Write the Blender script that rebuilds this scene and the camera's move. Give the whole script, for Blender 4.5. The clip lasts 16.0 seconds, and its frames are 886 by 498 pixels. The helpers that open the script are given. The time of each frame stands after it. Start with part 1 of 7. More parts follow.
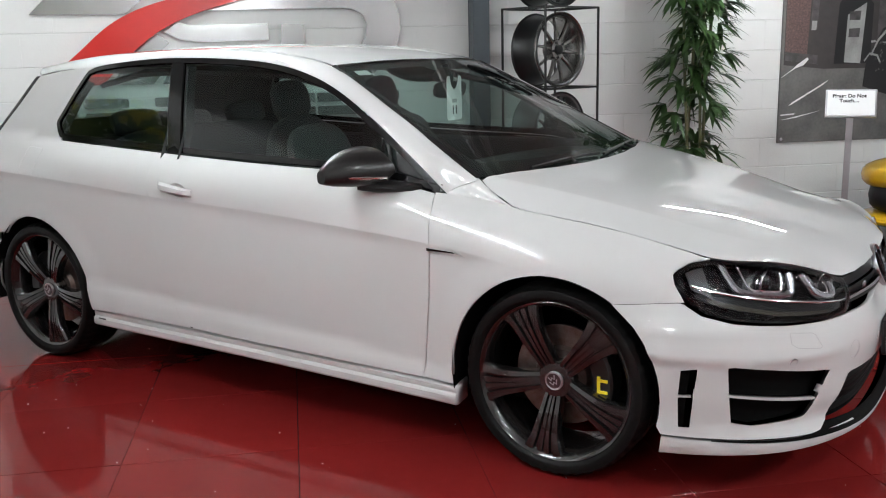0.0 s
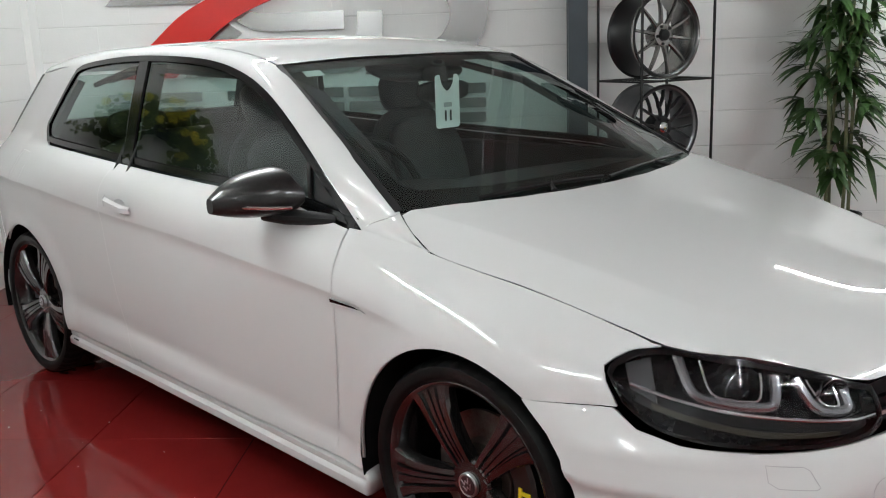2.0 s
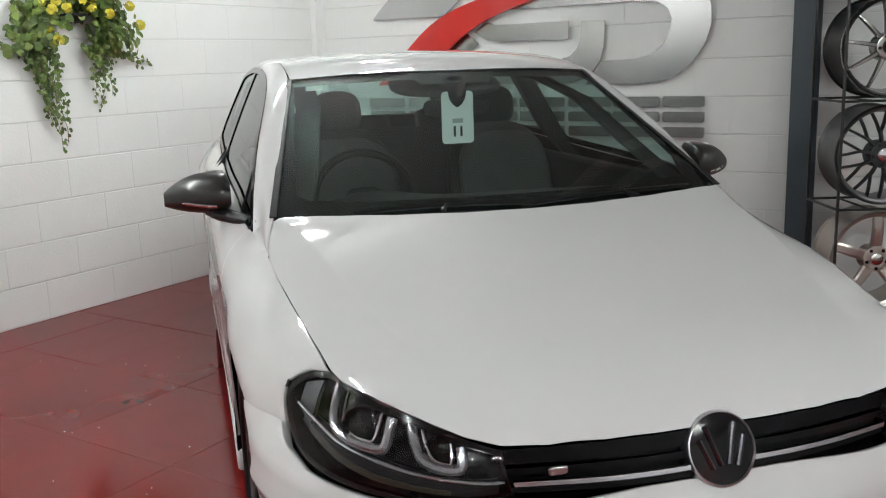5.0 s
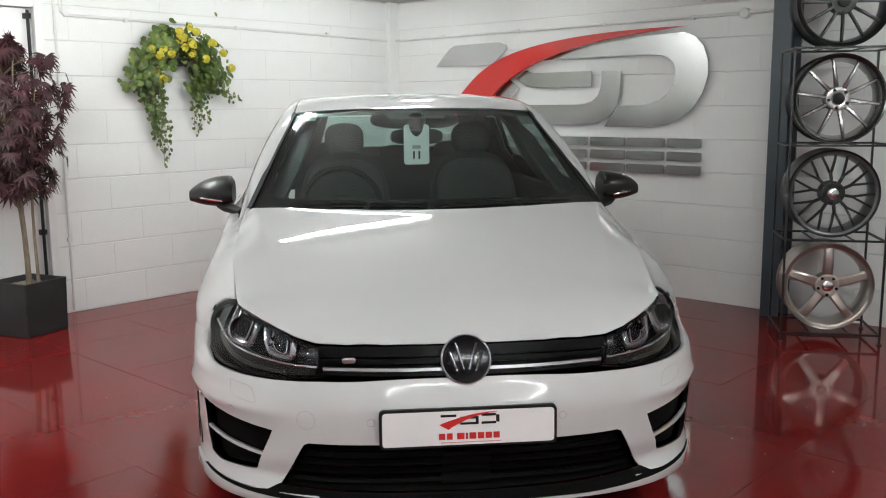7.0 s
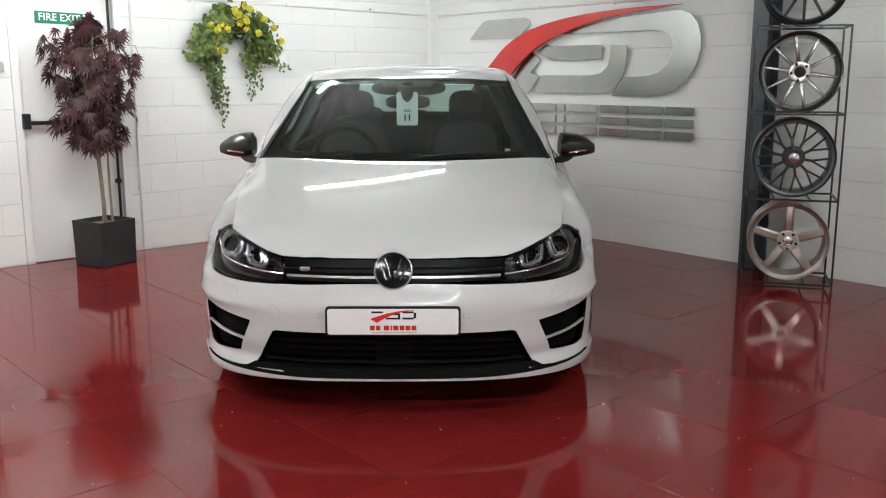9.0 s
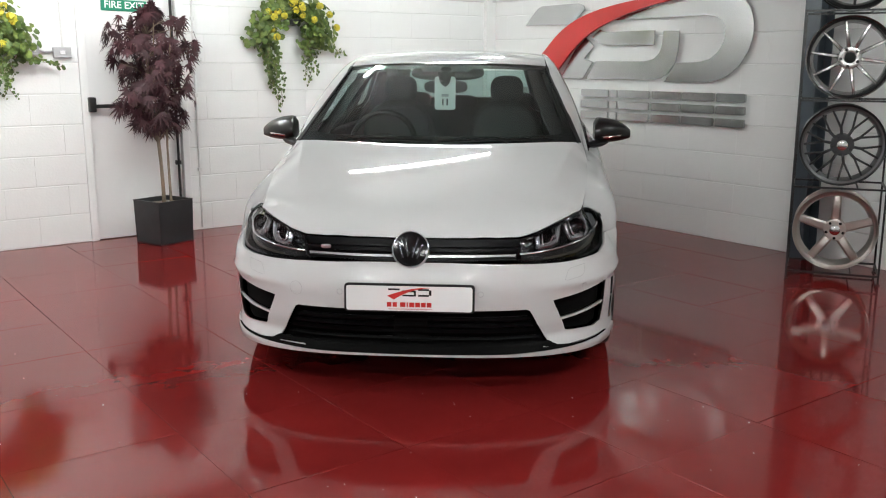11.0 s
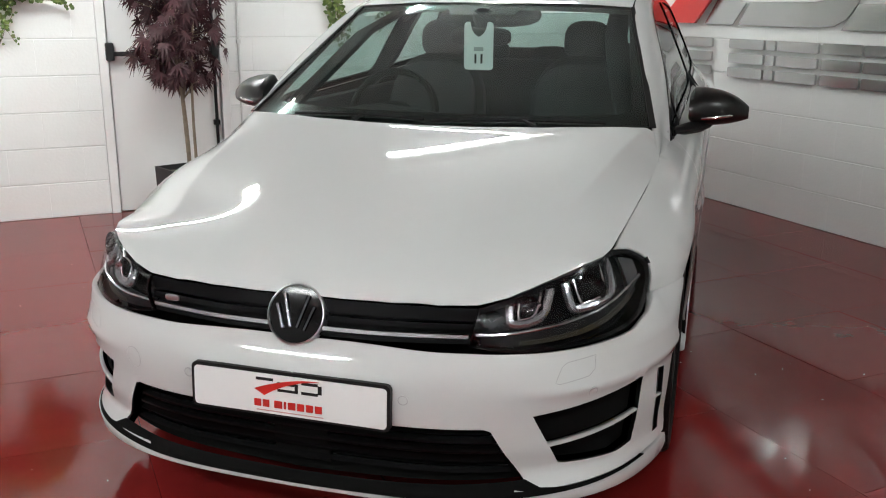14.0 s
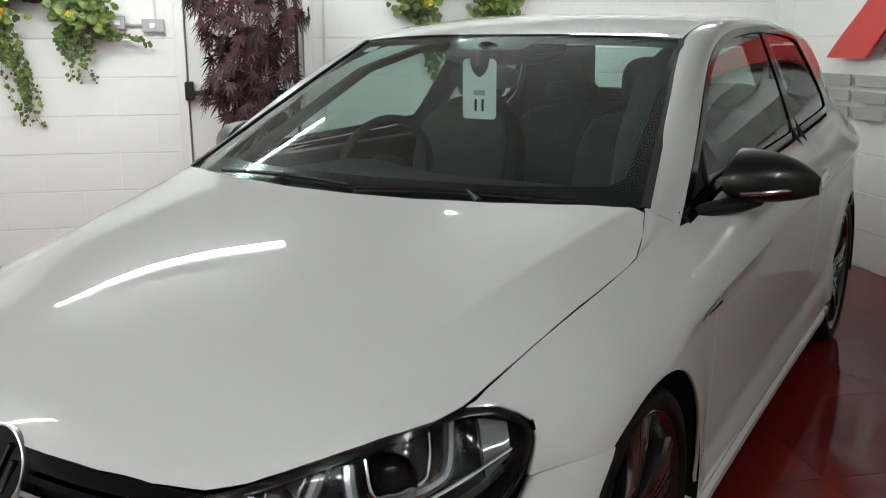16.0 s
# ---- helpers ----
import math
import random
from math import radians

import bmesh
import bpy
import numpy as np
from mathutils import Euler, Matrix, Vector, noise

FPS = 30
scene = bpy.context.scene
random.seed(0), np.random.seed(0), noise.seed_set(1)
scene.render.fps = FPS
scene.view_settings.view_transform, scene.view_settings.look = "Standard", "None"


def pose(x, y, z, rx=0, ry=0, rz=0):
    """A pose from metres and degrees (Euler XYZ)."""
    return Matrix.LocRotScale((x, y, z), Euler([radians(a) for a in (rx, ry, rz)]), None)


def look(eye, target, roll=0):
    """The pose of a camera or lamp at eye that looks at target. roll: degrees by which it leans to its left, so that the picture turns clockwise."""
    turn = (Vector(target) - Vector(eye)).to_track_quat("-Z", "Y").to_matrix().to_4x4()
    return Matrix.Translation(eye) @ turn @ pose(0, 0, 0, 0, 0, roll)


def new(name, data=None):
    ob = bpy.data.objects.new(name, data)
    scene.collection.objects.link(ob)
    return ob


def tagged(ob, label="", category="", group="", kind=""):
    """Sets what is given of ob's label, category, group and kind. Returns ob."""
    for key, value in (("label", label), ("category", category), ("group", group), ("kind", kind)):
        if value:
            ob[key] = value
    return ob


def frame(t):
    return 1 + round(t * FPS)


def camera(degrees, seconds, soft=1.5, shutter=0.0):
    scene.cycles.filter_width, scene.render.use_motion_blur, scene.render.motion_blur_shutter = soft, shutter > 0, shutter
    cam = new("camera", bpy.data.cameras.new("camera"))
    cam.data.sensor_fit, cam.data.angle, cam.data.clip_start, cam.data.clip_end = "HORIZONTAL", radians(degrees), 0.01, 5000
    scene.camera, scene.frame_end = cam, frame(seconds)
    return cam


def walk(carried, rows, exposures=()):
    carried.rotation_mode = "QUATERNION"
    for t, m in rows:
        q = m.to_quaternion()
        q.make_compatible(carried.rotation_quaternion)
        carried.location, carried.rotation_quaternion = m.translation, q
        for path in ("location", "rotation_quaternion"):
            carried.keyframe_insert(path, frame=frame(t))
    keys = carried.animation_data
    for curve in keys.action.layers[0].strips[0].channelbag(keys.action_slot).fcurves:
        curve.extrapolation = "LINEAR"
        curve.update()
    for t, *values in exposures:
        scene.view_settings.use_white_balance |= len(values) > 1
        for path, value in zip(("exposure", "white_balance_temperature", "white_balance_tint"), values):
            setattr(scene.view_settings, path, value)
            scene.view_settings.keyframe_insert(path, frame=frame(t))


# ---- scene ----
cam = camera(52.0, 16.0, 1.1)
PATH = [
    (0, (-3.396, -1.192, 1.358), (-1.739, -0.15, 0.945), -1.4),
    (0.5, (-3.146, -1.245, 1.375), (-1.547, -0.117, 0.961), -1.7),
    (1, (-2.833, -1.377, 1.386), (-1.328, -0.127, 0.971), -1.8),
    (1.5, (-2.581, -1.419, 1.366), (-1.142, -0.093, 0.954), -1.9),
    (2, (-2.312, -1.439, 1.384), (-0.946, -0.046, 0.944), -2.1),
    (2.5, (-1.992, -1.539, 1.379), (-0.739, -0.046, 0.929), -2.6),
    (3, (-1.739, -1.593, 1.36), (-0.584, -0.023, 0.913), -2.9),
    (3.5, (-1.495, -1.643, 1.373), (-0.47, 0.009, 0.904), -2.9),
    (4, (-1.241, -1.815, 1.374), (-0.404, -0.057, 0.916), -2.4),
    (4.5, (-1.084, -2.046, 1.384), (-0.418, -0.211, 0.949), -2.1),
    (6.8, (-0.44, -3.318, 1.366), (-0.201, -1.357, 1.054), -0.5),
    (7, (-0.346, -3.425, 1.357), (-0.133, -1.46, 1.049), -0.4),
    (7.5, (-0.17, -3.672, 1.362), (-0.01, -1.703, 1.049), -0.2),
    (8, (-0.071, -3.902, 1.35), (0.048, -1.932, 1.029), -0.0),
    (8.5, (0.029, -4.09, 1.366), (0.102, -2.123, 1.016), 0.0),
    (9, (0.185, -4.303, 1.366), (0.19, -2.339, 0.992), -0.0),
    (9.2, (0.213, -4.381, 1.366), (0.202, -2.417, 0.985), 0.0),
    (11.3, (0.496, -4.394, 1.353), (0.282, -2.448, 0.946), 0.2),
    (11.5, (0.543, -4.326, 1.359), (0.292, -2.386, 0.946), 0.3),
    (12, (0.614, -4.045, 1.346), (0.289, -2.119, 0.915), 0.3),
    (12.5, (0.714, -3.745, 1.35), (0.326, -1.838, 0.89), 0.4),
    (13, (0.873, -3.392, 1.353), (0.392, -1.514, 0.861), 0.4),
    (13.5, (0.902, -3.077, 1.336), (0.385, -1.213, 0.828), 0.6),
    (14, (0.941, -2.729, 1.345), (0.381, -0.88, 0.825), 0.3),
    (14.5, (1.045, -2.415, 1.357), (0.403, -0.592, 0.84), 0.1),
    (15, (1.136, -2.11, 1.339), (0.404, -0.313, 0.853), -0.4),
    (15.5, (1.208, -1.884, 1.35), (0.384, -0.127, 0.867), -0.3),
    (16, (1.407, -1.674, 1.333), (0.393, -0.009, 0.887), -0.2),
]
walk(cam, [(t, look(eye, target, roll)) for t, eye, target, roll in PATH], exposures=[(0, 0.14, 6350, 5), (1, 0.09, 6400, 4), (2, 0.02, 6450, 3), (3, -0.05, 6480, 3), (4.5, -0.06, 6500, 3), (7, -0.07, 6520, 3), (9, 0.07, 6520, 3), (12.5, 0.11, 6520, 3), (14, 0.07, 6520, 2), (16, -0.12, 6520, 0)])

# ---------------------------------------------------------------- light
world = bpy.data.worlds.new("showroom_air")
world.use_nodes = True
world.node_tree.nodes["Background"].inputs[0].default_value = (0.9, 0.95, 1.0, 1)
world.node_tree.nodes["Background"].inputs[1].default_value = 0.05
scene.world = world
TUBE = 205.0       # strength of the fluorescent tubes


# ---------------------------------------------------------------- materials
def mat(name, colour, rough=0.5, metal=0.0, vary=0.06, scale=6.0, bump=0.0, bump_scale=60.0, coat=0.0, coat_rough=0.03,
        stretch=(1, 1, 1), rough_vary=0.0, spec=0.5, tint=None, random=0.0):
    """A surface with colour that varies at two scales, grain in the relief and an optional clear coat."""
    m = bpy.data.materials.new(name)
    m.use_nodes = True
    nt = m.node_tree
    b = nt.nodes["Principled BSDF"]
    b.inputs["Roughness"].default_value, b.inputs["Metallic"].default_value = rough, metal
    b.inputs["Coat Weight"].default_value, b.inputs["Coat Roughness"].default_value = coat, coat_rough
    b.inputs["Specular IOR Level"].default_value = spec
    co = nt.nodes.new("ShaderNodeTexCoord")
    mp = nt.nodes.new("ShaderNodeMapping")
    mp.inputs["Scale"].default_value = stretch
    nt.links.new(co.outputs["Object"], mp.inputs["Vector"])
    big, fine = nt.nodes.new("ShaderNodeTexNoise"), nt.nodes.new("ShaderNodeTexNoise")
    big.inputs["Scale"].default_value, fine.inputs["Scale"].default_value = scale, scale * 9
    big.inputs["Detail"].default_value = fine.inputs["Detail"].default_value = 4
    for n in (big, fine):
        nt.links.new(mp.outputs["Vector"], n.inputs["Vector"])
    add = nt.nodes.new("ShaderNodeMath")
    add.operation = "MULTIPLY_ADD"
    add.inputs[1].default_value = 0.4
    nt.links.new(fine.outputs["Fac"], add.inputs[0])
    nt.links.new(big.outputs["Fac"], add.inputs[2])
    last = add.outputs[0]
    if random:
        info = nt.nodes.new("ShaderNodeObjectInfo")
        more = nt.nodes.new("ShaderNodeMath")
        more.operation = "MULTIPLY_ADD"
        more.inputs[1].default_value = random
        nt.links.new(info.outputs["Random"], more.inputs[0])
        nt.links.new(last, more.inputs[2])
        last = more.outputs[0]
    ramp = nt.nodes.new("ShaderNodeMapRange")
    ramp.inputs["From Min"].default_value, ramp.inputs["From Max"].default_value = 0.35, 1.05 + random
    nt.links.new(last, ramp.inputs["Value"])
    mix = nt.nodes.new("ShaderNodeMix")
    mix.data_type = "RGBA"
    dark = tint or [c * (1 - 2 * vary) for c in colour]
    light = [min(1, c * (1 + vary)) for c in colour]
    mix.inputs["A"].default_value, mix.inputs["B"].default_value = (*dark, 1), (*light, 1)
    nt.links.new(ramp.outputs["Result"], mix.inputs["Factor"])
    nt.links.new(mix.outputs["Result"], b.inputs["Base Color"])
    if rough_vary:
        rr = nt.nodes.new("ShaderNodeMapRange")
        rr.inputs["To Min"].default_value, rr.inputs["To Max"].default_value = max(0.01, rough - rough_vary), rough + rough_vary
        nt.links.new(big.outputs["Fac"], rr.inputs["Value"])
        nt.links.new(rr.outputs["Result"], b.inputs["Roughness"])
    if bump:
        grain = nt.nodes.new("ShaderNodeTexNoise")
        grain.inputs["Scale"].default_value, grain.inputs["Detail"].default_value = bump_scale, 5
        nt.links.new(mp.outputs["Vector"], grain.inputs["Vector"])
        bp = nt.nodes.new("ShaderNodeBump")
        bp.inputs["Strength"].default_value, bp.inputs["Distance"].default_value = 1.0, bump
        nt.links.new(grain.outputs["Fac"], bp.inputs["Height"])
        nt.links.new(bp.outputs["Normal"], b.inputs["Normal"])
    return m


def glass_mat(name, tint, base=0.045, gain=0.9):
    """A clear sheet: tinted see-through, with a mirror gloss that grows towards grazing angles."""
    m = bpy.data.materials.new(name)
    m.use_nodes = True
    nt = m.node_tree
    nt.nodes.remove(nt.nodes["Principled BSDF"])
    out = nt.nodes["Material Output"]
    see, gloss, mix = (nt.nodes.new("ShaderNode" + k) for k in ("BsdfTransparent", "BsdfGlossy", "MixShader"))
    see.inputs["Color"].default_value = (*tint, 1)
    gloss.inputs["Roughness"].default_value = 0.005
    face, power, scale = nt.nodes.new("ShaderNodeLayerWeight"), nt.nodes.new("ShaderNodeMath"), nt.nodes.new("ShaderNodeMath")
    power.operation, scale.operation = "POWER", "MULTIPLY_ADD"
    power.inputs[1].default_value = 4.0
    scale.inputs[1].default_value, scale.inputs[2].default_value = gain, base
    face.inputs["Blend"].default_value = 0.5
    nt.links.new(face.outputs["Facing"], power.inputs[0])
    nt.links.new(power.outputs[0], scale.inputs[0])
    nt.links.new(scale.outputs[0], mix.inputs["Fac"])
    nt.links.new(see.outputs[0], mix.inputs[1])
    nt.links.new(gloss.outputs[0], mix.inputs[2])
    nt.links.new(mix.outputs[0], out.inputs["Surface"])
    return m


def glow_mat(name, colour, strength):
    m = bpy.data.materials.new(name)
    m.use_nodes = True
    b = m.node_tree.nodes["Principled BSDF"]
    b.inputs["Base Color"].default_value = (0.9, 0.9, 0.9, 1)
    b.inputs["Emission Color"].default_value, b.inputs["Emission Strength"].default_value = (*colour, 1), strength
    return m


M_WALL = mat("white_masonry_paint", (0.80, 0.80, 0.79), 0.6, vary=0.02, scale=1.6, bump=0.0010, bump_scale=55, random=0.10)
# Grey of the unseen walls, set by how much light they bounce back.
M_FARWALL = mat("unseen_wall_bounce_grey", (0.58, 0.58, 0.585), 0.6, vary=0.05, scale=1.5, bump=0.0008, bump_scale=40)
M_MORTAR = mat("painted_mortar", (0.71, 0.71, 0.70), 0.7, vary=0.04, scale=2, bump=0.001)
M_CEIL = mat("pale_grey_ceiling_board", (0.46, 0.46, 0.455), 0.8, vary=0.03, scale=2, bump=0.0006)
M_FLOOR = mat("red_floor_paint", (0.172, 0.0130, 0.0125), 0.08, vary=0.16, scale=1.1, bump=0.00014, bump_scale=12, rough_vary=0.03, spec=0.235, random=0.35)
M_FLOORGAP = mat("floor_joint_dirt", (0.008, 0.003, 0.003), 0.9, vary=0.2, scale=5, spec=0.1)
M_BLACKFLOOR = mat("black_floor_paint", (0.02, 0.02, 0.021), 0.2, vary=0.2, scale=2, bump=0.0003, bump_scale=20)
M_GLOSSWHITE = mat("white_gloss_paint", (0.78, 0.775, 0.765), 0.35, vary=0.02, scale=3, bump=0.0003, bump_scale=40)
M_PAINT = mat("white_car_paint", (0.585, 0.59, 0.59), 0.9, vary=0.008, scale=2, coat=1.0, coat_rough=0.012, spec=0.05)
M_BLACKGLOSS = mat("gloss_black_plastic", (0.004, 0.004, 0.0045), 0.12, vary=0.1, scale=20, spec=0.3)
M_BLACK = mat("black_textured_plastic", (0.008, 0.008, 0.0085), 0.5, vary=0.15, scale=30, bump=0.0003, bump_scale=400, spec=0.25)
M_GRILLE = mat("grille_black", (0.003, 0.003, 0.0035), 0.35, vary=0.15, scale=30, spec=0.10)
M_RUBBER = mat("tyre_rubber", (0.0045, 0.0045, 0.0045), 0.5, vary=0.2, scale=14, bump=0.0004, bump_scale=160, spec=0.14)
M_RIM = mat("gloss_black_alloy", (0.009, 0.0085, 0.0085), 0.2, metal=0.1, vary=0.1, scale=20, spec=0.5, coat=1.0, coat_rough=0.03)
M_CHROME = mat("chrome", (0.78, 0.78, 0.79), 0.1, metal=1.0, vary=0.02, scale=20)
M_DARKCHROME = mat("dark_chrome", (0.10, 0.10, 0.11), 0.18, metal=1.0, vary=0.03, scale=20)
M_GUIDE = mat("pale_light_guide", (0.40, 0.40, 0.42), 0.2, metal=0.85, vary=0.03, scale=20)
M_SATIN = mat("satin_chrome", (0.55, 0.55, 0.57), 0.3, metal=1.0, vary=0.03, scale=20)
M_SILVER = mat("silver_badge_paint", (0.62, 0.62, 0.63), 0.3, vary=0.03, scale=20)
M_DISC = mat("brake_disc_steel", (0.20, 0.17, 0.16), 0.42, metal=0.9, vary=0.2, scale=25, tint=(0.10, 0.05, 0.035))
M_CALIPER = mat("black_caliper_paint", (0.012, 0.012, 0.012), 0.35, vary=0.1)
M_YELLOW = mat("yellow_marking", (0.80, 0.62, 0.02), 0.45, vary=0.04)
M_RED = mat("red_enamel", (0.55, 0.022, 0.018), 0.3, vary=0.05, scale=5, coat=0.4)
M_MIRRORCAP = mat("dark_carbon_weave", (0.009, 0.0085, 0.0085), 0.35, vary=0.3, scale=120, spec=0.3, coat=0.4)
M_INTERIOR = mat("dark_cabin_trim", (0.020, 0.0215, 0.0225), 0.65, vary=0.15, scale=12, bump=0.0004, bump_scale=220, spec=0.3)
M_SUEDE = mat("grey_seat_cloth", (0.055, 0.057, 0.058), 0.9, vary=0.12, scale=18, bump=0.0006, bump_scale=260)
M_UNDER = mat("underbody_black", (0.003, 0.003, 0.003), 0.9, vary=0.2, spec=0.1)
M_PLATE = mat("white_plate_plastic", (0.80, 0.80, 0.80), 0.3, vary=0.01, coat=0.5)
M_LAMPBLACK = mat("lamp_housing_black", (0.006, 0.006, 0.007), 0.25, vary=0.2, scale=40, spec=0.2)
M_LAMPGREY = mat("lamp_bezel_black", (0.010, 0.010, 0.011), 0.3, metal=0.1, vary=0.1, scale=40, spec=0.25)
M_LAMPSIDE = mat("lamp_side_grey", (0.045, 0.045, 0.048), 0.35, vary=0.15, scale=60)
M_AMBER = mat("amber_lamp_strip", (0.035, 0.028, 0.018), 0.3, vary=0.1, scale=30)
M_TAIL = mat("red_tail_lamp", (0.35, 0.01, 0.01), 0.15, vary=0.1, coat=0.8)
M_GLASS = glass_mat("windscreen_glass", (0.72, 0.86, 0.82), base=0.065, gain=0.75)
M_SIDEGLASS = glass_mat("tinted_side_glass", (0.54, 0.66, 0.63), base=0.045, gain=0.8)
M_LENS = glass_mat("clear_lamp_cover", (0.88, 0.89, 0.90), base=0.025, gain=0.25)
M_TUBE = glow_mat("fluorescent_tube", (0.97, 0.98, 1.0), TUBE)
# Same tube at 0.62 strength, dimmed to keep the wall beside it darker.
M_TUBEDIM = glow_mat("dimmed_fluorescent_tube", (0.97, 0.98, 1.0), TUBE * 0.62)
M_STEEL = mat("brushed_steel", (0.55, 0.55, 0.55), 0.27, metal=1.0, vary=0.05, scale=7, bump=0.00012, bump_scale=260, stretch=(1, 1, 0.05))
M_COLUMN = mat("slate_grey_column_paint", (0.055, 0.070, 0.085), 0.4, vary=0.08, scale=5, bump=0.0005, bump_scale=40)
M_RACK = mat("black_powder_coat", (0.006, 0.006, 0.0065), 0.4, vary=0.1)
M_DOOR = mat("white_door_paint", (0.75, 0.74, 0.735), 0.42, vary=0.02, scale=3)
M_GREEN = mat("fire_sign_green", (0.0, 0.19, 0.10), 0.4, vary=0.03)
M_LETTER = mat("sign_white", (0.82, 0.82, 0.82), 0.5, vary=0.01)
M_POT = mat("dark_grey_planter", (0.020, 0.020, 0.022), 0.6, vary=0.2, scale=9, bump=0.0008, bump_scale=60)
M_SOIL = mat("pale_pebbles", (0.22, 0.20, 0.17), 0.9, vary=0.35, scale=60, bump=0.004, bump_scale=60)
M_BARK = mat("pale_bark", (0.22, 0.17, 0.12), 0.8, vary=0.25, scale=25, bump=0.001, bump_scale=80)
M_ACER = mat("dark_red_leaf", (0.046, 0.0055, 0.0105), 0.6, vary=0.45, scale=9, bump=0.0005, bump_scale=80)
M_LEAF = mat("ivy_leaf_green", (0.085, 0.14, 0.025), 0.5, vary=0.4, scale=14)
M_LEAFLIGHT = mat("pale_green_leaf", (0.17, 0.23, 0.05), 0.5, vary=0.35, scale=14)
M_PALM = mat("palm_leaf_green", (0.042, 0.095, 0.022), 0.45, vary=0.45, scale=8)
M_FLOWER = mat("yellow_petal", (0.62, 0.54, 0.05), 0.6, vary=0.2, scale=30)
M_GREYBOX = mat("grey_electrical_box", (0.40, 0.40, 0.41), 0.4, vary=0.04)
M_CONDUIT = mat("white_conduit", (0.70, 0.69, 0.68), 0.45, vary=0.03, scale=8)


# ---------------------------------------------------------------- building tools
from mathutils.geometry import delaunay_2d_cdt


def spl(*pts):
    """A natural cubic spline through (t, value, ...) rows, for arrays of t; straight beyond its ends."""
    p = np.array(pts, float)
    x, v = p[:, 0], p[:, 1:]
    n = len(x)
    h = np.diff(x)
    a, r = np.eye(n), np.zeros((n, v.shape[1]))
    for i in range(1, n - 1):
        a[i, i - 1 : i + 2] = h[i - 1], 2 * (h[i - 1] + h[i]), h[i]
        r[i] = 6 * ((v[i + 1] - v[i]) / h[i] - (v[i] - v[i - 1]) / h[i - 1])
    m = np.linalg.solve(a, r)

    def f(t):
        t = np.asarray(t, float)
        c = np.clip(t, x[0], x[-1])
        i = np.clip(np.searchsorted(x, c, side="right") - 1, 0, n - 2)
        d, hh = c - x[i], h[i]
        e = hh - d
        d, e, k = d[..., None], e[..., None], hh[..., None]
        out = (m[i] * e**3 + m[i + 1] * d**3) / (6 * k) + (v[i] / k - m[i] * k / 6) * e + (v[i + 1] / k - m[i + 1] * k / 6) * d
        slope0 = (v[1] - v[0]) / h[0] - h[0] * (2 * m[0] + m[1]) / 6
        slope1 = (v[-1] - v[-2]) / h[-1] + h[-1] * (m[-2] + 2 * m[-1]) / 6
        out = out + (np.minimum(t - x[0], 0))[..., None] * slope0 + (np.maximum(t - x[-1], 0))[..., None] * slope1
        return out[..., 0] if v.shape[1] == 1 else out

    return f


def part(name, bm, material, parent=None, label="", smooth=False):
    """Links a bmesh, or a mesh, as one object under a thing."""
    if isinstance(bm, bpy.types.Mesh):
        me = bm
    else:
        me = bpy.data.meshes.new(name)
        bmesh.ops.recalc_face_normals(bm, faces=bm.faces)
        bm.to_mesh(me)
        bm.free()
        if smooth:
            me.polygons.foreach_set("use_smooth", [True] * len(me.polygons))
            me.set_sharp_from_angle(angle=radians(35))
    if material and not me.materials:
        me.materials.append(material)
    ob = new(name, me)
    if parent:
        ob.parent = parent
    if label:
        ob["label"] = label
    return ob


def thing(name, label, category, m=None, group="", kind=""):
    ob = new(name)
    ob.empty_display_size = 0.05
    if m is not None:
        ob.matrix_basis = m
    return tagged(ob, label, category, group, kind)


def add_box(bm, lo, hi, bevel=0.0, m=None):
    """A box between two corners, with its edges rounded a little."""
    r = bmesh.ops.create_cube(bm, size=1.0)
    c, s = [(a + b) / 2 for a, b in zip(lo, hi)], [b - a for a, b in zip(lo, hi)]
    for v in r["verts"]:
        v.co = Vector([v.co[i] * s[i] + c[i] for i in range(3)])
    verts = r["verts"]
    if bevel:
        e = list({e for v in verts for e in v.link_edges})
        res = bmesh.ops.bevel(bm, geom=e, offset=bevel, segments=2, affect="EDGES", profile=0.6)
        verts = list({v for f in res["faces"] for v in f.verts} | {v for v in verts if v.is_valid})
    if m is not None:
        bmesh.ops.transform(bm, matrix=m, verts=verts)
    return verts


def box(lo, hi, bevel=0.0, m=None):
    bm = bmesh.new()
    add_box(bm, lo, hi, bevel, m)
    return bm


def add_tube(bm, pts, radius, n=8, caps=True):
    """A round bar along a line of points; radius may be a list."""
    pts = [Vector(p) for p in pts]
    rad = radius if isinstance(radius, (list, tuple)) else [radius] * len(pts)
    rings, side = [], None
    for i, p in enumerate(pts):
        d = (pts[min(i + 1, len(pts) - 1)] - pts[max(i - 1, 0)]).normalized()
        side = (side - d * side.dot(d)).normalized() if side else d.orthogonal().normalized()
        up = d.cross(side)
        rings.append([bm.verts.new(p + (side * math.cos(a) + up * math.sin(a)) * rad[i]) for a in (2 * math.pi * k / n for k in range(n))])
    for a, b in zip(rings, rings[1:]):
        for k in range(n):
            bm.faces.new((a[k], a[(k + 1) % n], b[(k + 1) % n], b[k]))
    if caps:
        bm.faces.new(rings[0][::-1])
        bm.faces.new(rings[-1])
    return bm


def tube(pts, radius, n=8):
    return add_tube(bmesh.new(), pts, radius, n)


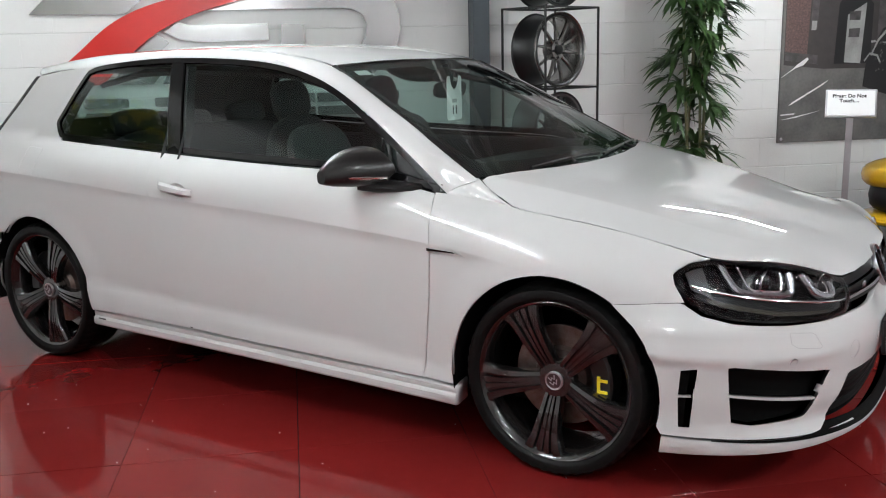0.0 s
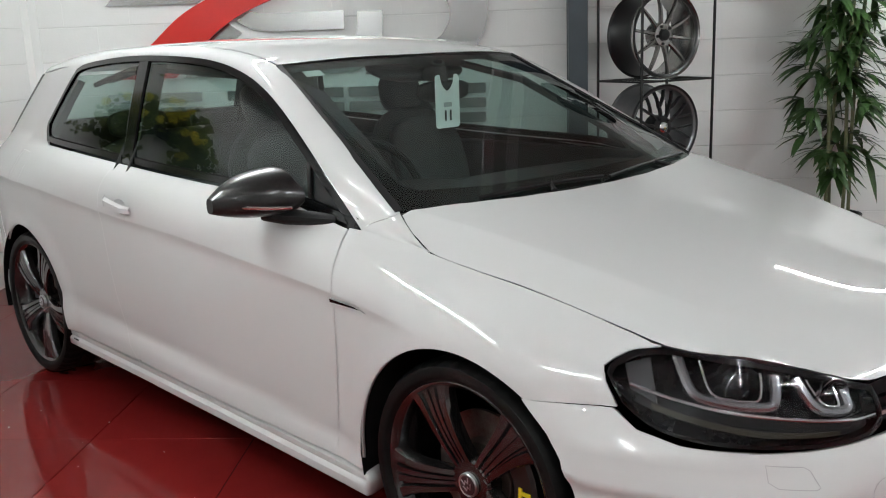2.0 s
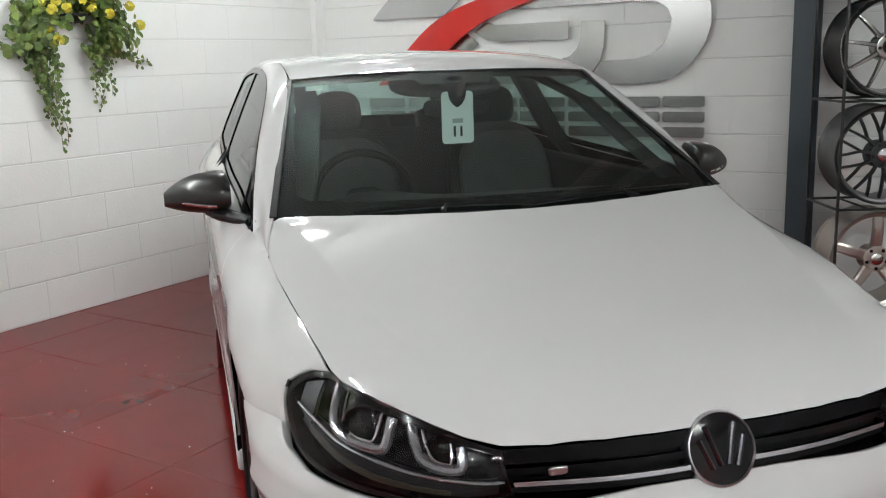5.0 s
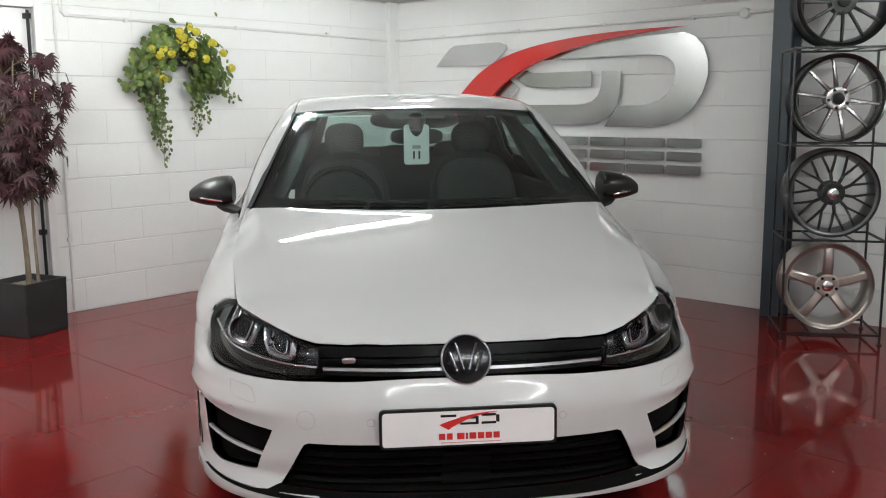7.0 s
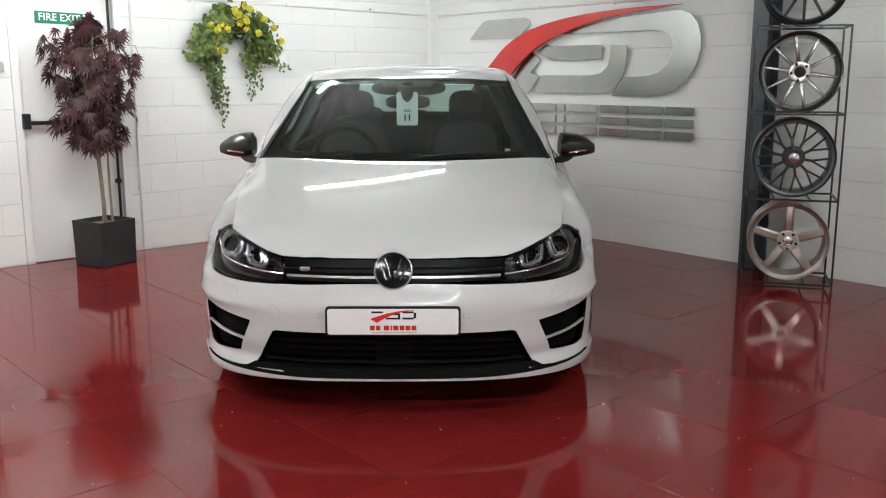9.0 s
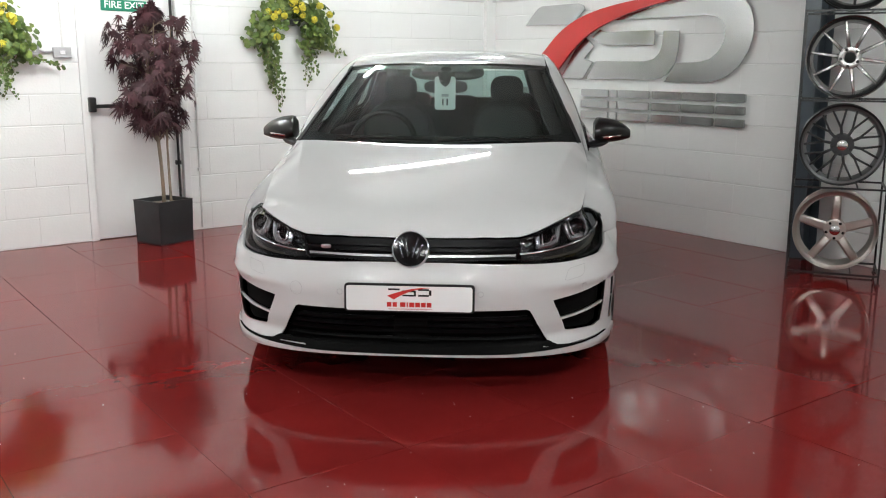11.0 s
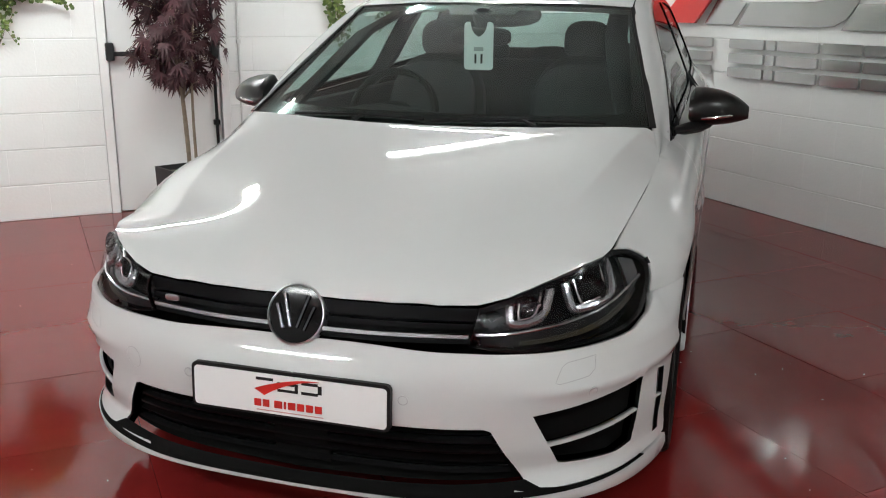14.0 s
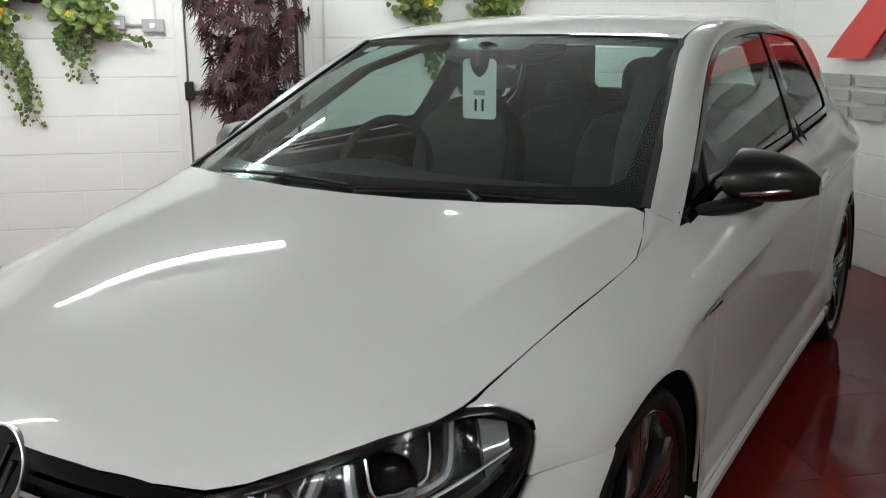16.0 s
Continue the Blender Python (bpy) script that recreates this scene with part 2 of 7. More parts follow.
def add_lathe(bm, profile, n=48, axis="x", closed=False):
    """Turns a line of (along, radius) round an axis."""
    rings = []
    for a, r in profile:
        ring = []
        for k in range(n):
            c, s = math.cos(2 * math.pi * k / n) * r, math.sin(2 * math.pi * k / n) * r
            ring.append(bm.verts.new((a, c, s) if axis == "x" else (c, s, a)))
        rings.append(ring)
    pairs = list(zip(rings, rings[1:])) + ([(rings[-1], rings[0])] if closed else [])
    for a, b in pairs:
        for k in range(n):
            bm.faces.new((a[k], a[(k + 1) % n], b[(k + 1) % n], b[k]))
    return bm


def lathe(profile, n=48, axis="x", closed=False):
    return add_lathe(bmesh.new(), profile, n, axis, closed)


def slab(outline, depth, holes=(), m=None, bevel=0.0):
    """A flat plate in x, z with the given outline, depth thick towards -y."""
    loops = [list(outline)] + [list(h) for h in holes]
    pts, edges = [], []
    for loop in loops:
        k = len(pts)
        pts += [Vector(p) for p in loop]
        edges += [(k + i, k + (i + 1) % len(loop)) for i in range(len(loop))]
    v2, _, faces, _, _, _ = delaunay_2d_cdt(pts, edges, [], 0, 1e-6)
    bm = bmesh.new()
    front = [bm.verts.new((p[0], -depth, p[1])) for p in v2]
    back = [bm.verts.new((p[0], 0, p[1])) for p in v2]
    out = np.array(outline)
    for f in faces:
        c = np.mean([[v2[i][0], v2[i][1]] for i in f], axis=0)[None]
        if inside(c, out)[0] and not any(inside(c, np.array(h))[0] for h in holes):
            bm.faces.new([front[i] for i in f])
            bm.faces.new([back[i] for i in reversed(f)])
    for e in [e for e in bm.edges if len(e.link_faces) == 1 and e.verts[0].co.y < -depth / 2]:
        i, j = (front.index(v) for v in e.verts)
        bm.faces.new((front[i], front[j], back[j], back[i]))
    for v in [v for v in bm.verts if not v.link_faces]:
        bm.verts.remove(v)
    if m is not None:
        bm.transform(m)
    return bm


def rounded(u0, u1, z0, z1, r):
    """A rectangle with rounded corners."""
    out = []
    for cx, cz, a in ((u1 - r, z0 + r, -90), (u1 - r, z1 - r, 0), (u0 + r, z1 - r, 90), (u0 + r, z0 + r, 180)):
        out += [(cx + r * math.cos(radians(a + 22.5 * k)), cz + r * math.sin(radians(a + 22.5 * k))) for k in range(5)]
    return out


def inside(p, poly):
    """Which of the points lie within the outline."""
    x, y = p[:, 0][:, None], p[:, 1][:, None]
    x0, y0 = poly[:, 0][None], poly[:, 1][None]
    x1, y1 = np.roll(poly[:, 0], -1)[None], np.roll(poly[:, 1], -1)[None]
    cross = ((y0 > y) != (y1 > y)) & (x < (x1 - x0) * (y - y0) / np.where(y1 == y0, 1e-9, y1 - y0) + x0)
    return cross.sum(1) % 2 == 1


def dense(loop, step):
    out = []
    for i, p in enumerate(loop):
        q = loop[(i + 1) % len(loop)]
        k = max(1, int(math.ceil(math.dist(p, q) / step)))
        out += [(p[0] + (q[0] - p[0]) * j / k, p[1] + (q[1] - p[1]) * j / k) for j in range(k)]
    return np.array(out)


def shrink(loop, gap):
    """Moves an outline inwards by a gap."""
    area = 0.5 * sum(a[0] * b[1] - b[0] * a[1] for a, b in zip(loop, np.roll(loop, -1, 0)))
    t = np.roll(loop, -1, 0) - np.roll(loop, 1, 0)
    t /= np.maximum(np.linalg.norm(t, axis=1), 1e-9)[:, None]
    return loop + np.c_[-t[:, 1], t[:, 0]] * gap * (1 if area > 0 else -1)


def skin(name, outline, fn, material, parent=None, step=0.03, holes=(), lip=0.015, gap=0.0028, label="", side=1, heart=(0, 1.3, 0.5), raise_=0.0, lines=()):
    """A curved sheet: an outline in the plane of two parameters, laid on the surface fn, with its edge turned in by lip.
    side -1 mirrors it over the car's middle."""
    loops = [shrink(dense(outline, step), gap)] + [shrink(dense(h, step), -gap) for h in holes]
    pts, edges = [], []
    for loop in loops:
        k = len(pts)
        pts += [tuple(p) for p in loop]
        edges += [(k + i, k + (i + 1) % len(loop)) for i in range(len(loop))]
    lo, hi = loops[0].min(0), loops[0].max(0)
    gx, gy = np.meshgrid(np.arange(lo[0] + step / 2, hi[0], step), np.arange(lo[1] + step / 2, hi[1], step))
    grid = np.c_[gx.ravel(), gy.ravel()]
    grid = grid[inside(grid, loops[0])]
    for h in loops[1:]:
        grid = grid[~inside(grid, h)]
    edge_pts = np.array(pts)
    for line in lines:
        pts += [tuple(p) for p in line if inside(np.array([p]), loops[0])[0] and ((edge_pts - np.array(p)) ** 2).sum(1).min() > 1e-5]
    rim = np.array(pts)
    if len(grid):
        near = np.array([((rim - g) ** 2).sum(1).min() for g in grid])
        grid = grid[near > (0.45 * step) ** 2]
    v2, e2, faces, _, _, _ = delaunay_2d_cdt([Vector(p) for p in pts] + [Vector(g) for g in grid], edges, [], 0, 1e-7)
    v2 = np.array([(v[0], v[1]) for v in v2])
    tri = np.array([f for f in faces if len(f) == 3])
    mid = v2[tri].mean(1)
    ok = inside(mid, loops[0])
    for h in loops[1:]:
        ok &= ~inside(mid, h)
    tri = tri[ok]
    p3 = fn(v2[:, 0], v2[:, 1])
    e = 2e-3
    nu = fn(v2[:, 0] + e, v2[:, 1]) - fn(v2[:, 0] - e, v2[:, 1])
    nv = fn(v2[:, 0], v2[:, 1] + e) - fn(v2[:, 0], v2[:, 1] - e)
    nn = np.cross(nu, nv)
    nn /= np.maximum(np.linalg.norm(nn, axis=1), 1e-12)[:, None]
    nn *= np.where((nn * (p3 - np.array(heart))).sum(1) < 0, -1, 1)[:, None]
    p3 = p3 + nn * raise_
    count = {}
    for t in tri:
        for a, b in ((t[0], t[1]), (t[1], t[2]), (t[2], t[0])):
            count.setdefault((min(a, b), max(a, b)), []).append((a, b))
    verts, norms = [tuple(p) for p in p3], [tuple(n) for n in nn]
    out = []
    for t in tri:
        n = np.cross(p3[t[1]] - p3[t[0]], p3[t[2]] - p3[t[0]])
        out.append(tuple(int(i) for i in (t if n @ nn[t].mean(0) > 0 else t[::-1])))
    if lip:
        at = {}
        for (a, b), uses in count.items():
            if len(uses) != 1:
                continue
            quad = []
            d = p3[b] - p3[a]
            for i in (a, b):
                sidew = np.cross(d, nn[i])
                sidew /= max(np.linalg.norm(sidew), 1e-12)
                verts += [tuple(p3[i]), tuple(p3[i] - nn[i] * lip)]
                norms += [tuple(nn[i]), tuple(sidew)]
                quad.append(len(verts) - 2)
            out.append((quad[0], quad[1], quad[1] + 1, quad[0] + 1))
    if side < 0:
        verts = [(-x, y, z) for x, y, z in verts]
        norms = [(-x, y, z) for x, y, z in norms]
        out = [f[::-1] for f in out]
    me = bpy.data.meshes.new(name)
    me.from_pydata(verts, [], out)
    me.polygons.foreach_set("use_smooth", [True] * len(me.polygons))
    me.update()
    me.normals_split_custom_set_from_vertices(norms)
    return part(name, me, material, parent, label)


def sheet(name, rows, material, parent=None, label="", side=1, closed=False, thick=0.0):
    """A smooth sheet through rows of points."""
    a = np.array(rows, float)
    if side < 0:
        a = a * [-1, 1, 1]
    bm = bmesh.new()
    vs = [[bm.verts.new(p) for p in row] for row in a]
    n = len(vs[0])
    for r, q in zip(vs, vs[1:]):
        for k in range(n if closed else n - 1):
            bm.faces.new((r[k], r[(k + 1) % n], q[(k + 1) % n], q[k]))
    if thick:
        bmesh.ops.recalc_face_normals(bm, faces=bm.faces)
        bmesh.ops.solidify(bm, geom=bm.faces[:], thickness=thick)
    return part(name, bm, material, parent, label, smooth=True)


def blob(centre, radii, n=16, squash=(2.0, 2.0), m=None):
    """A rounded body, between an egg and a box."""
    bm = bmesh.new()
    rings = []
    for i in range(n + 1):
        v = math.pi * (i / n - 0.5)
        ring = []
        for k in range(2 * n):
            u = math.pi * k / n
            sp = lambda w, p: math.copysign(abs(w) ** (2 / p), w)
            ring.append(bm.verts.new((centre[0] + radii[0] * sp(math.cos(v), squash[0]) * sp(math.cos(u), squash[1]),
                                      centre[1] + radii[1] * sp(math.cos(v), squash[0]) * sp(math.sin(u), squash[1]),
                                      centre[2] + radii[2] * sp(math.sin(v), squash[0]))))
        rings.append(ring)
    for a, b in zip(rings, rings[1:]):
        for k in range(2 * n):
            bm.faces.new((a[k], a[(k + 1) % (2 * n)], b[(k + 1) % (2 * n)], b[k]))
    bmesh.ops.remove_doubles(bm, verts=bm.verts, dist=1e-5)
    if m is not None:
        bm.transform(m)
    return bm


# ---------------------------------------------------------------- the showroom
# Room plan: u along the logo wall, n towards it; the corner is at (0, 0) and the room lies at u > 0, n < 0.
ROOM = pose(0.135, 4.884, 0, 0, 0, -48.7)
HEIGHT, COURSE, UNIT = 2.27, 0.226, 0.45
U1, N1 = 9.0, -8.5


def setting(name, bm, material, label):
    ob = part(name, bm, material)
    ob.matrix_basis = ROOM
    return tagged(ob, label, "", "", "structure")


wall_logo = setting("wall_north", box((-0.25, 0.006, 0), (U1 + 0.2, 0.2, HEIGHT)), M_MORTAR, "white painted concrete block wall behind the car")
bm = bmesh.new()
add_box(bm, (-0.2, N1 - 0.2, 0), (-0.006, -3.985, HEIGHT))
add_box(bm, (-0.2, -3.165, 0), (-0.006, 0.006, HEIGHT))
add_box(bm, (-0.2, -3.985, 2.06), (-0.006, -3.165, HEIGHT))
wall_left = setting("wall_west", bm, M_MORTAR, "white painted concrete block wall with a fire door")
# South and east walls are unseen, added to close the room and bounce light.
setting("wall_south", box((-0.2, N1 - 0.2, 0), (U1 + 0.2, N1, HEIGHT)), M_FARWALL, "unseen grey wall added to close the far side of the room")
setting("wall_east", box((U1, N1, 0), (U1 + 0.2, 0.006, HEIGHT)), M_FARWALL, "unseen grey wall added beyond the yellow vehicle to close the room")
ceiling = setting("ceiling", box((-0.2, N1 - 0.2, HEIGHT), (U1 + 0.2, 0.2, HEIGHT + 0.12)), M_CEIL, "plain pale grey ceiling")
floor = setting("floor", box((-0.2, N1 - 0.2, -0.12), (U1 + 0.2, 0.2, -0.004)), M_FLOORGAP, "red painted floor laid in square boards")
setting("pilaster", box((-0.006, -0.11, 0), (0.05, 0.0, HEIGHT), 0.004), M_WALL, "narrow white pilaster in the corner")


def batten(u, n, turn, length=1.25, glow=None):
    """A bare fluorescent batten under the ceiling, for mirrored lamps and for added fill."""
    t = thing("ceiling_and_fill_light", "white fluorescent batten lamp under the ceiling, in a set partly added as unseen fill", "ceiling light", ROOM @ pose(u, n, HEIGHT, 0, 0, turn), "ceiling battens")
    part("body", box((-length / 2 - 0.03, -0.03, -0.05), (length / 2 + 0.03, 0.03, 0.0), 0.006), M_GLOSSWHITE, t)
    part("tube", tube([(-length / 2, 0, -0.075), (length / 2, 0, -0.075)], 0.0135, 12), glow or M_TUBE, t, "glowing white tube")
    for s in (-1, 1):
        part("lamp_holder", box((s * length / 2 - 0.012, -0.02, -0.1), (s * length / 2 + 0.012, 0.02, -0.04), 0.003), M_GLOSSWHITE, t)
    return t


# Battens 1, 2, 4 follow reflections in the car; the rest are added fill.
# The short one at (1.2, -0.95) only brightens the logo wall.
for u, n, turn, *more in ((1.86, -2.25, 71, 1.2), (1.31, -4.34, 75, 1.45), (1.5, -6.9, 90, 1.0), (5.55, -1.10, 8, 1.1, M_TUBEDIM), (1.2, -0.95, 86, 0.32), (6.6, -3.6, 60, 1.3),
                          (5.1, -6.2, 45), (3.4, -6.0, 90, 1.0), (7.0, -5.4, 45, 1.5)):
    batten(u, n, turn, *more)
# White strips stand for the lit flanges of a beam mirrored in the windscreen.
for u in (3.50, 3.66):
    trunking = thing("ceiling_beam_strip", "white strip under the ceiling in line with the column, standing for the lit flange of a beam", "trunking", ROOM, "ceiling trunking")
    part("channel", box((u - 0.03, -3.4, HEIGHT - 0.05), (u + 0.03, -0.19, HEIGHT - 0.012), 0.004), M_GLOSSWHITE, trunking)
    part("cover", box((u - 0.034, -3.4, HEIGHT - 0.058), (u + 0.034, -0.19, HEIGHT - 0.05), 0.002), M_GLOSSWHITE, trunking)
    for n in (-0.3, -1.3, -2.3, -3.3):
        part("hanger", box((u - 0.012, n - 0.012, HEIGHT - 0.012), (u + 0.012, n + 0.012, HEIGHT), 0.001), M_GLOSSWHITE, trunking)


# ---------------------------------------------------------------- the car
# Front axle at y = 0, nose towards -y, the driver's (right) side at -x. Lines of the body along its length:
car = thing("car", "white three-door hatchback with black alloy wheels on a red floor", "car")
shoulder = spl((-0.50, 0.772), (-0.42, 0.802), (-0.35, 0.825), (-0.2, 0.868), (-0.1, 0.881), (0, 0.887), (0.25, 0.889), (0.5, 0.8925), (1.1, 0.8975), (1.8, 0.8995), (2.4, 0.8985), (2.65, 0.893), (2.95, 0.865), (3.2, 0.815), (3.4, 0.74))
crease_z = spl((-0.5, 0.575), (-0.2, 0.64), (0.1, 0.696), (0.44, 0.744), (0.8, 0.773), (1.1, 0.794), (1.8, 0.825), (2.4, 0.862), (3.0, 0.885), (3.4, 0.90))
top_x = spl((-0.52, 0.690), (-0.46, 0.706), (-0.3, 0.728), (-0.1, 0.751), (0.1, 0.761), (0.3, 0.773), (0.45, 0.790), (0.7, 0.802), (1.1, 0.806), (1.7, 0.800), (2.2, 0.788), (2.53, 0.774), (2.9, 0.735), (3.2, 0.675), (3.4, 0.61))
top_z = spl((-0.52, 0.735), (-0.46, 0.747), (-0.3, 0.785), (-0.1, 0.828), (0.1, 0.855), (0.3, 0.888), (0.45, 0.906), (0.66, 0.950), (1.0, 0.974), (1.7, 0.998), (2.2, 1.020), (2.53, 1.036), (2.9, 1.055), (3.4, 1.07))
round_top = spl((-0.5, 0.25), (0, 0.45), (0.44, 0.7), (2.2, 0.7), (2.55, 0.35), (2.9, 0.0), (3.4, 0.0))
tuck = spl((0, 0.0), (0.006, 0.0020), (0.016, 0.0040), (0.06, 0.0070), (0.14, 0.0100), (0.24, 0.0150), (0.34, 0.0210), (0.40, 0.0240), (0.43, 0.0255), (0.465, 0.018), (0.52, 0.013), (0.58, 0.018), (0.64, 0.05))
lift_power = spl((-0.5, 2.0), (0.15, 2.0), (0.55, 1.15), (1.2, 1.0), (3.4, 1.0))
ARCH_R, AXLE_Z, BASE = 0.358, 0.322, 2.63


def smooth01(v, a, b):
    q = np.clip((v - a) / (b - a), 0, 1)
    return q * q * (3 - 2 * q)


def side_x(y, z):
    """Half the car's width at a length and a height, from sill to roof rail."""
    sw, cz, tx, tz, rr = shoulder(y), crease_z(y), top_x(y), top_z(y), round_top(y)
    low = sw - tuck(np.maximum(cz - z, 0)) * smooth01(y, 0.0, 0.5)
    q = np.clip((z - cz) / (tz - cz), 0, 1)
    mid = sw - (sw - tx) * ((1 - rr) * q ** lift_power(y) + rr * q**3)
    up = tx - 0.415 * (z - tz) - 0.15 * (z - tz) ** 2
    x = np.where(z <= cz, low, np.where(z <= tz, mid, up))
    for c in (0.0, BASE):
        r = np.hypot(y - c, z - AXLE_Z)
        x = x + 0.011 * (1 - smooth01(r, 0.37, 0.48)) * (1 - smooth01(z, 0.64, 0.80))
    return x


def body(y, z):
    return np.stack([side_x(y, z), y, z], -1)


def arch(c, a0, a1, r=ARCH_R, n=28):
    """Points of a wheel arch, by degrees from the front horizontal over the top."""
    return [(c - r * math.cos(radians(a0 + (a1 - a0) * i / n)), AXLE_Z + r * math.sin(radians(a0 + (a1 - a0) * i / n))) for i in range(n + 1)]


DOOR_FRONT = [(0.487, 0.262), (0.469, 0.408), (0.452, 0.56), (0.441, 0.70), (0.441, 0.768), (0.452, 0.86), (0.468, 0.905)]
DOOR_REAR = [(1.806, 0.998), (1.812, 0.90), (1.808, 0.80), (1.797, 0.64), (1.782, 0.52), (1.745, 0.41), (1.70, 0.325), (1.66, 0.292), (1.60, 0.281)]
BELT = [(y, float(top_z(y)) - 0.004) for y in np.linspace(0.47, 1.806, 14)]
OPENING = [(0.432, 0.902), (0.516, 0.972), (0.668, 1.078), (0.875, 1.203), (0.975, 1.253), (1.068, 1.289), (1.175, 1.321), (1.284, 1.344), (1.40, 1.360), (1.535, 1.371), (1.70, 1.379), (1.858, 1.382),
           (2.0, 1.381), (2.142, 1.376), (2.26, 1.368), (2.34, 1.361), (2.40, 1.352), (2.445, 1.336), (2.475, 1.29), (2.505, 1.237), (2.54, 1.17), (2.572, 1.114), (2.570, 1.098), (2.548, 1.066), (2.520, 1.040)] + [(y, float(top_z(y)) + 0.001) for y in np.linspace(2.45, 0.66, 16)] + [(0.56, 0.930)]

CREASE = [[(y, float(crease_z(y)) + d) for y in np.arange(0.02, 3.3, 0.012)] for d in (0.005, -0.001, -0.008)]
for sd in (-1, 1):
    fender = ([(-0.366, 0.706), (-0.378, 0.720), (-0.403, 0.736), (-0.455, 0.745)] + [(y, float(top_z(y)) + 0.001) for y in np.linspace(-0.40, 0.19, 11)] + [(0.24, 0.8815), (0.32, 0.892), (0.42, 0.9045), (0.468, 0.907)]
              + DOOR_FRONT[::-1][1:] + [(0.36, 0.262)] + arch(0, 180, 54.1)[1:] + [(-0.30, 0.617), (-0.408, 0.624), (-0.400, 0.642), (-0.376, 0.678)])
    skin("front_wing", fender, body, M_PAINT, car, 0.028, side=sd, gap=0.0019, lines=CREASE)
    door = DOOR_FRONT + BELT[1:] + DOOR_REAR[1:] + [(1.2, 0.272), (0.8, 0.266)]
    cup = [(1.632 + 0.050 * math.cos(a), 0.862 + 0.006 * math.cos(a) + 0.024 * math.sin(a)) for a in np.linspace(0, 2 * math.pi, 28, endpoint=False)]
    dr = skin("door", door, body, M_PAINT, car, 0.03, side=sd, gap=0.0022, lines=CREASE, holes=[cup])

    def cup_at(y, z):
        r = np.clip(((y - 1.632) / 0.056) ** 2 + ((z - 0.862) / 0.030) ** 2, 0, 1)
        return np.stack([side_x(y, z) - 0.026 * (1 - r), y, z], -1)
    skin("handle_recess", [(1.632 + (y - 1.632) * 1.06, 0.862 + (z - 0.862) * 1.06) for y, z in cup], cup_at, M_PAINT, dr, 0.008, lip=0, gap=0, side=sd)
    quarter = (DOOR_REAR[::-1] + [(y, float(top_z(y)) - 0.004) for y in np.linspace(1.90, 2.50, 8)] + [(2.548, 1.066), (2.570, 1.098), (2.572, 1.114), (2.54, 1.17), (2.505, 1.237), (2.475, 1.29), (2.445, 1.336), (2.40, 1.352), (2.5, 1.351), (2.65, 1.340), (2.83, 1.318),
               (2.95, 1.18), (3.10, 1.04), (3.17, 0.95), (3.02, 0.93), (2.99, 0.80), (3.0, 0.62), (2.95, 0.58)] + arch(BASE, 134, 4)[:-1] + [(2.25, 0.284), (1.95, 0.283)])
    skin("rear_quarter", quarter, body, M_PAINT, car, 0.03, side=sd, gap=0.0022, lines=CREASE)
    # rear end: tail lamp, bumper flank
    skin("tail_lamp", [(3.0, 0.80), (3.03, 0.925), (3.19, 0.945), (3.26, 0.85), (3.22, 0.78)], body, M_TAIL, car, 0.03, side=sd, label="red tail lamp")
    skin("rear_bumper_side", [(2.955, 0.575), (3.005, 0.615), (2.995, 0.79), (3.22, 0.775), (3.33, 0.6), (3.33, 0.3), (2.98, 0.24), (2.985, 0.35)], body, M_PAINT, car, 0.04, side=sd)
    # glasshouse: black frame, panes
    def glass_at(y, z):
        return np.stack([side_x(y, z) - 0.004, y, z], -1)
    ring = shrink(dense(OPENING, 0.03), 0.022)
    skin("window_trim", OPENING, body, M_BLACKGLOSS, car, 0.02, holes=[[tuple(p) for p in ring]], gap=0.001, side=sd, raise_=0.002, label="gloss black window trim")
    split = lambda z: 1.703 + (z - 0.997) * 0.32
    inner = [tuple(p) for p in ring]
    sash = lambda z: 0.648 + (z - 0.955) * 0.42
    front = [p for p in inner if sash(p[1]) < p[0] < split(p[1])]
    rear = [p for p in inner if p[0] > split(p[1]) + 0.078]
    tri = [p for p in inner if p[0] < sash(p[1]) - 0.016]
    post = [(split(0.99), 0.99), (split(1.385), 1.376), (split(1.385) + 0.078, 1.376), (split(0.99) + 0.078, 0.995)]
    skin("side_window", front, glass_at, M_SIDEGLASS, car, 0.05, lip=0.004, side=sd, label="tinted door window")
    skin("side_window", rear, glass_at, M_SIDEGLASS, car, 0.05, lip=0.004, side=sd, label="tinted rear quarter window")
    skin("pillar_cover", post, body, M_BLACKGLOSS, car, 0.03, side=sd, raise_=0.001, label="gloss black door pillar cover")
    skin("mirror_corner", tri, glass_at, M_BLACK, car, 0.03, side=sd)
    skin("sash_bar", [(sash(0.955) - 0.018, 0.948), (sash(1.07) - 0.018, 1.058), (sash(1.09), 1.075), (sash(0.955), 0.955)], body, M_BLACK, car, 0.03, side=sd)

# bumper: a contour round the nose, drawn in by height
nose = spl((0, 0.0, -0.893), (0.2, 0.2, -0.887), (0.4, 0.398, -0.862), (0.56, 0.548, -0.808), (0.72, 0.680, -0.722), (0.87, 0.775, -0.606), (1.0, 0.829, -0.489), (1.10, 0.858, -0.394), (1.20, 0.875, -0.290), (1.30, 0.885, -0.190))
front_in = spl((0.13, 0.05), (0.165, 0.012), (0.19, 0.0), (0.215, 0.004), (0.24, 0.022), (0.30, 0.016), (0.38, 0.008), (0.44, 0.0), (0.51, 0.002), (0.56, 0.014), (0.60, 0.030), (0.66, 0.055))
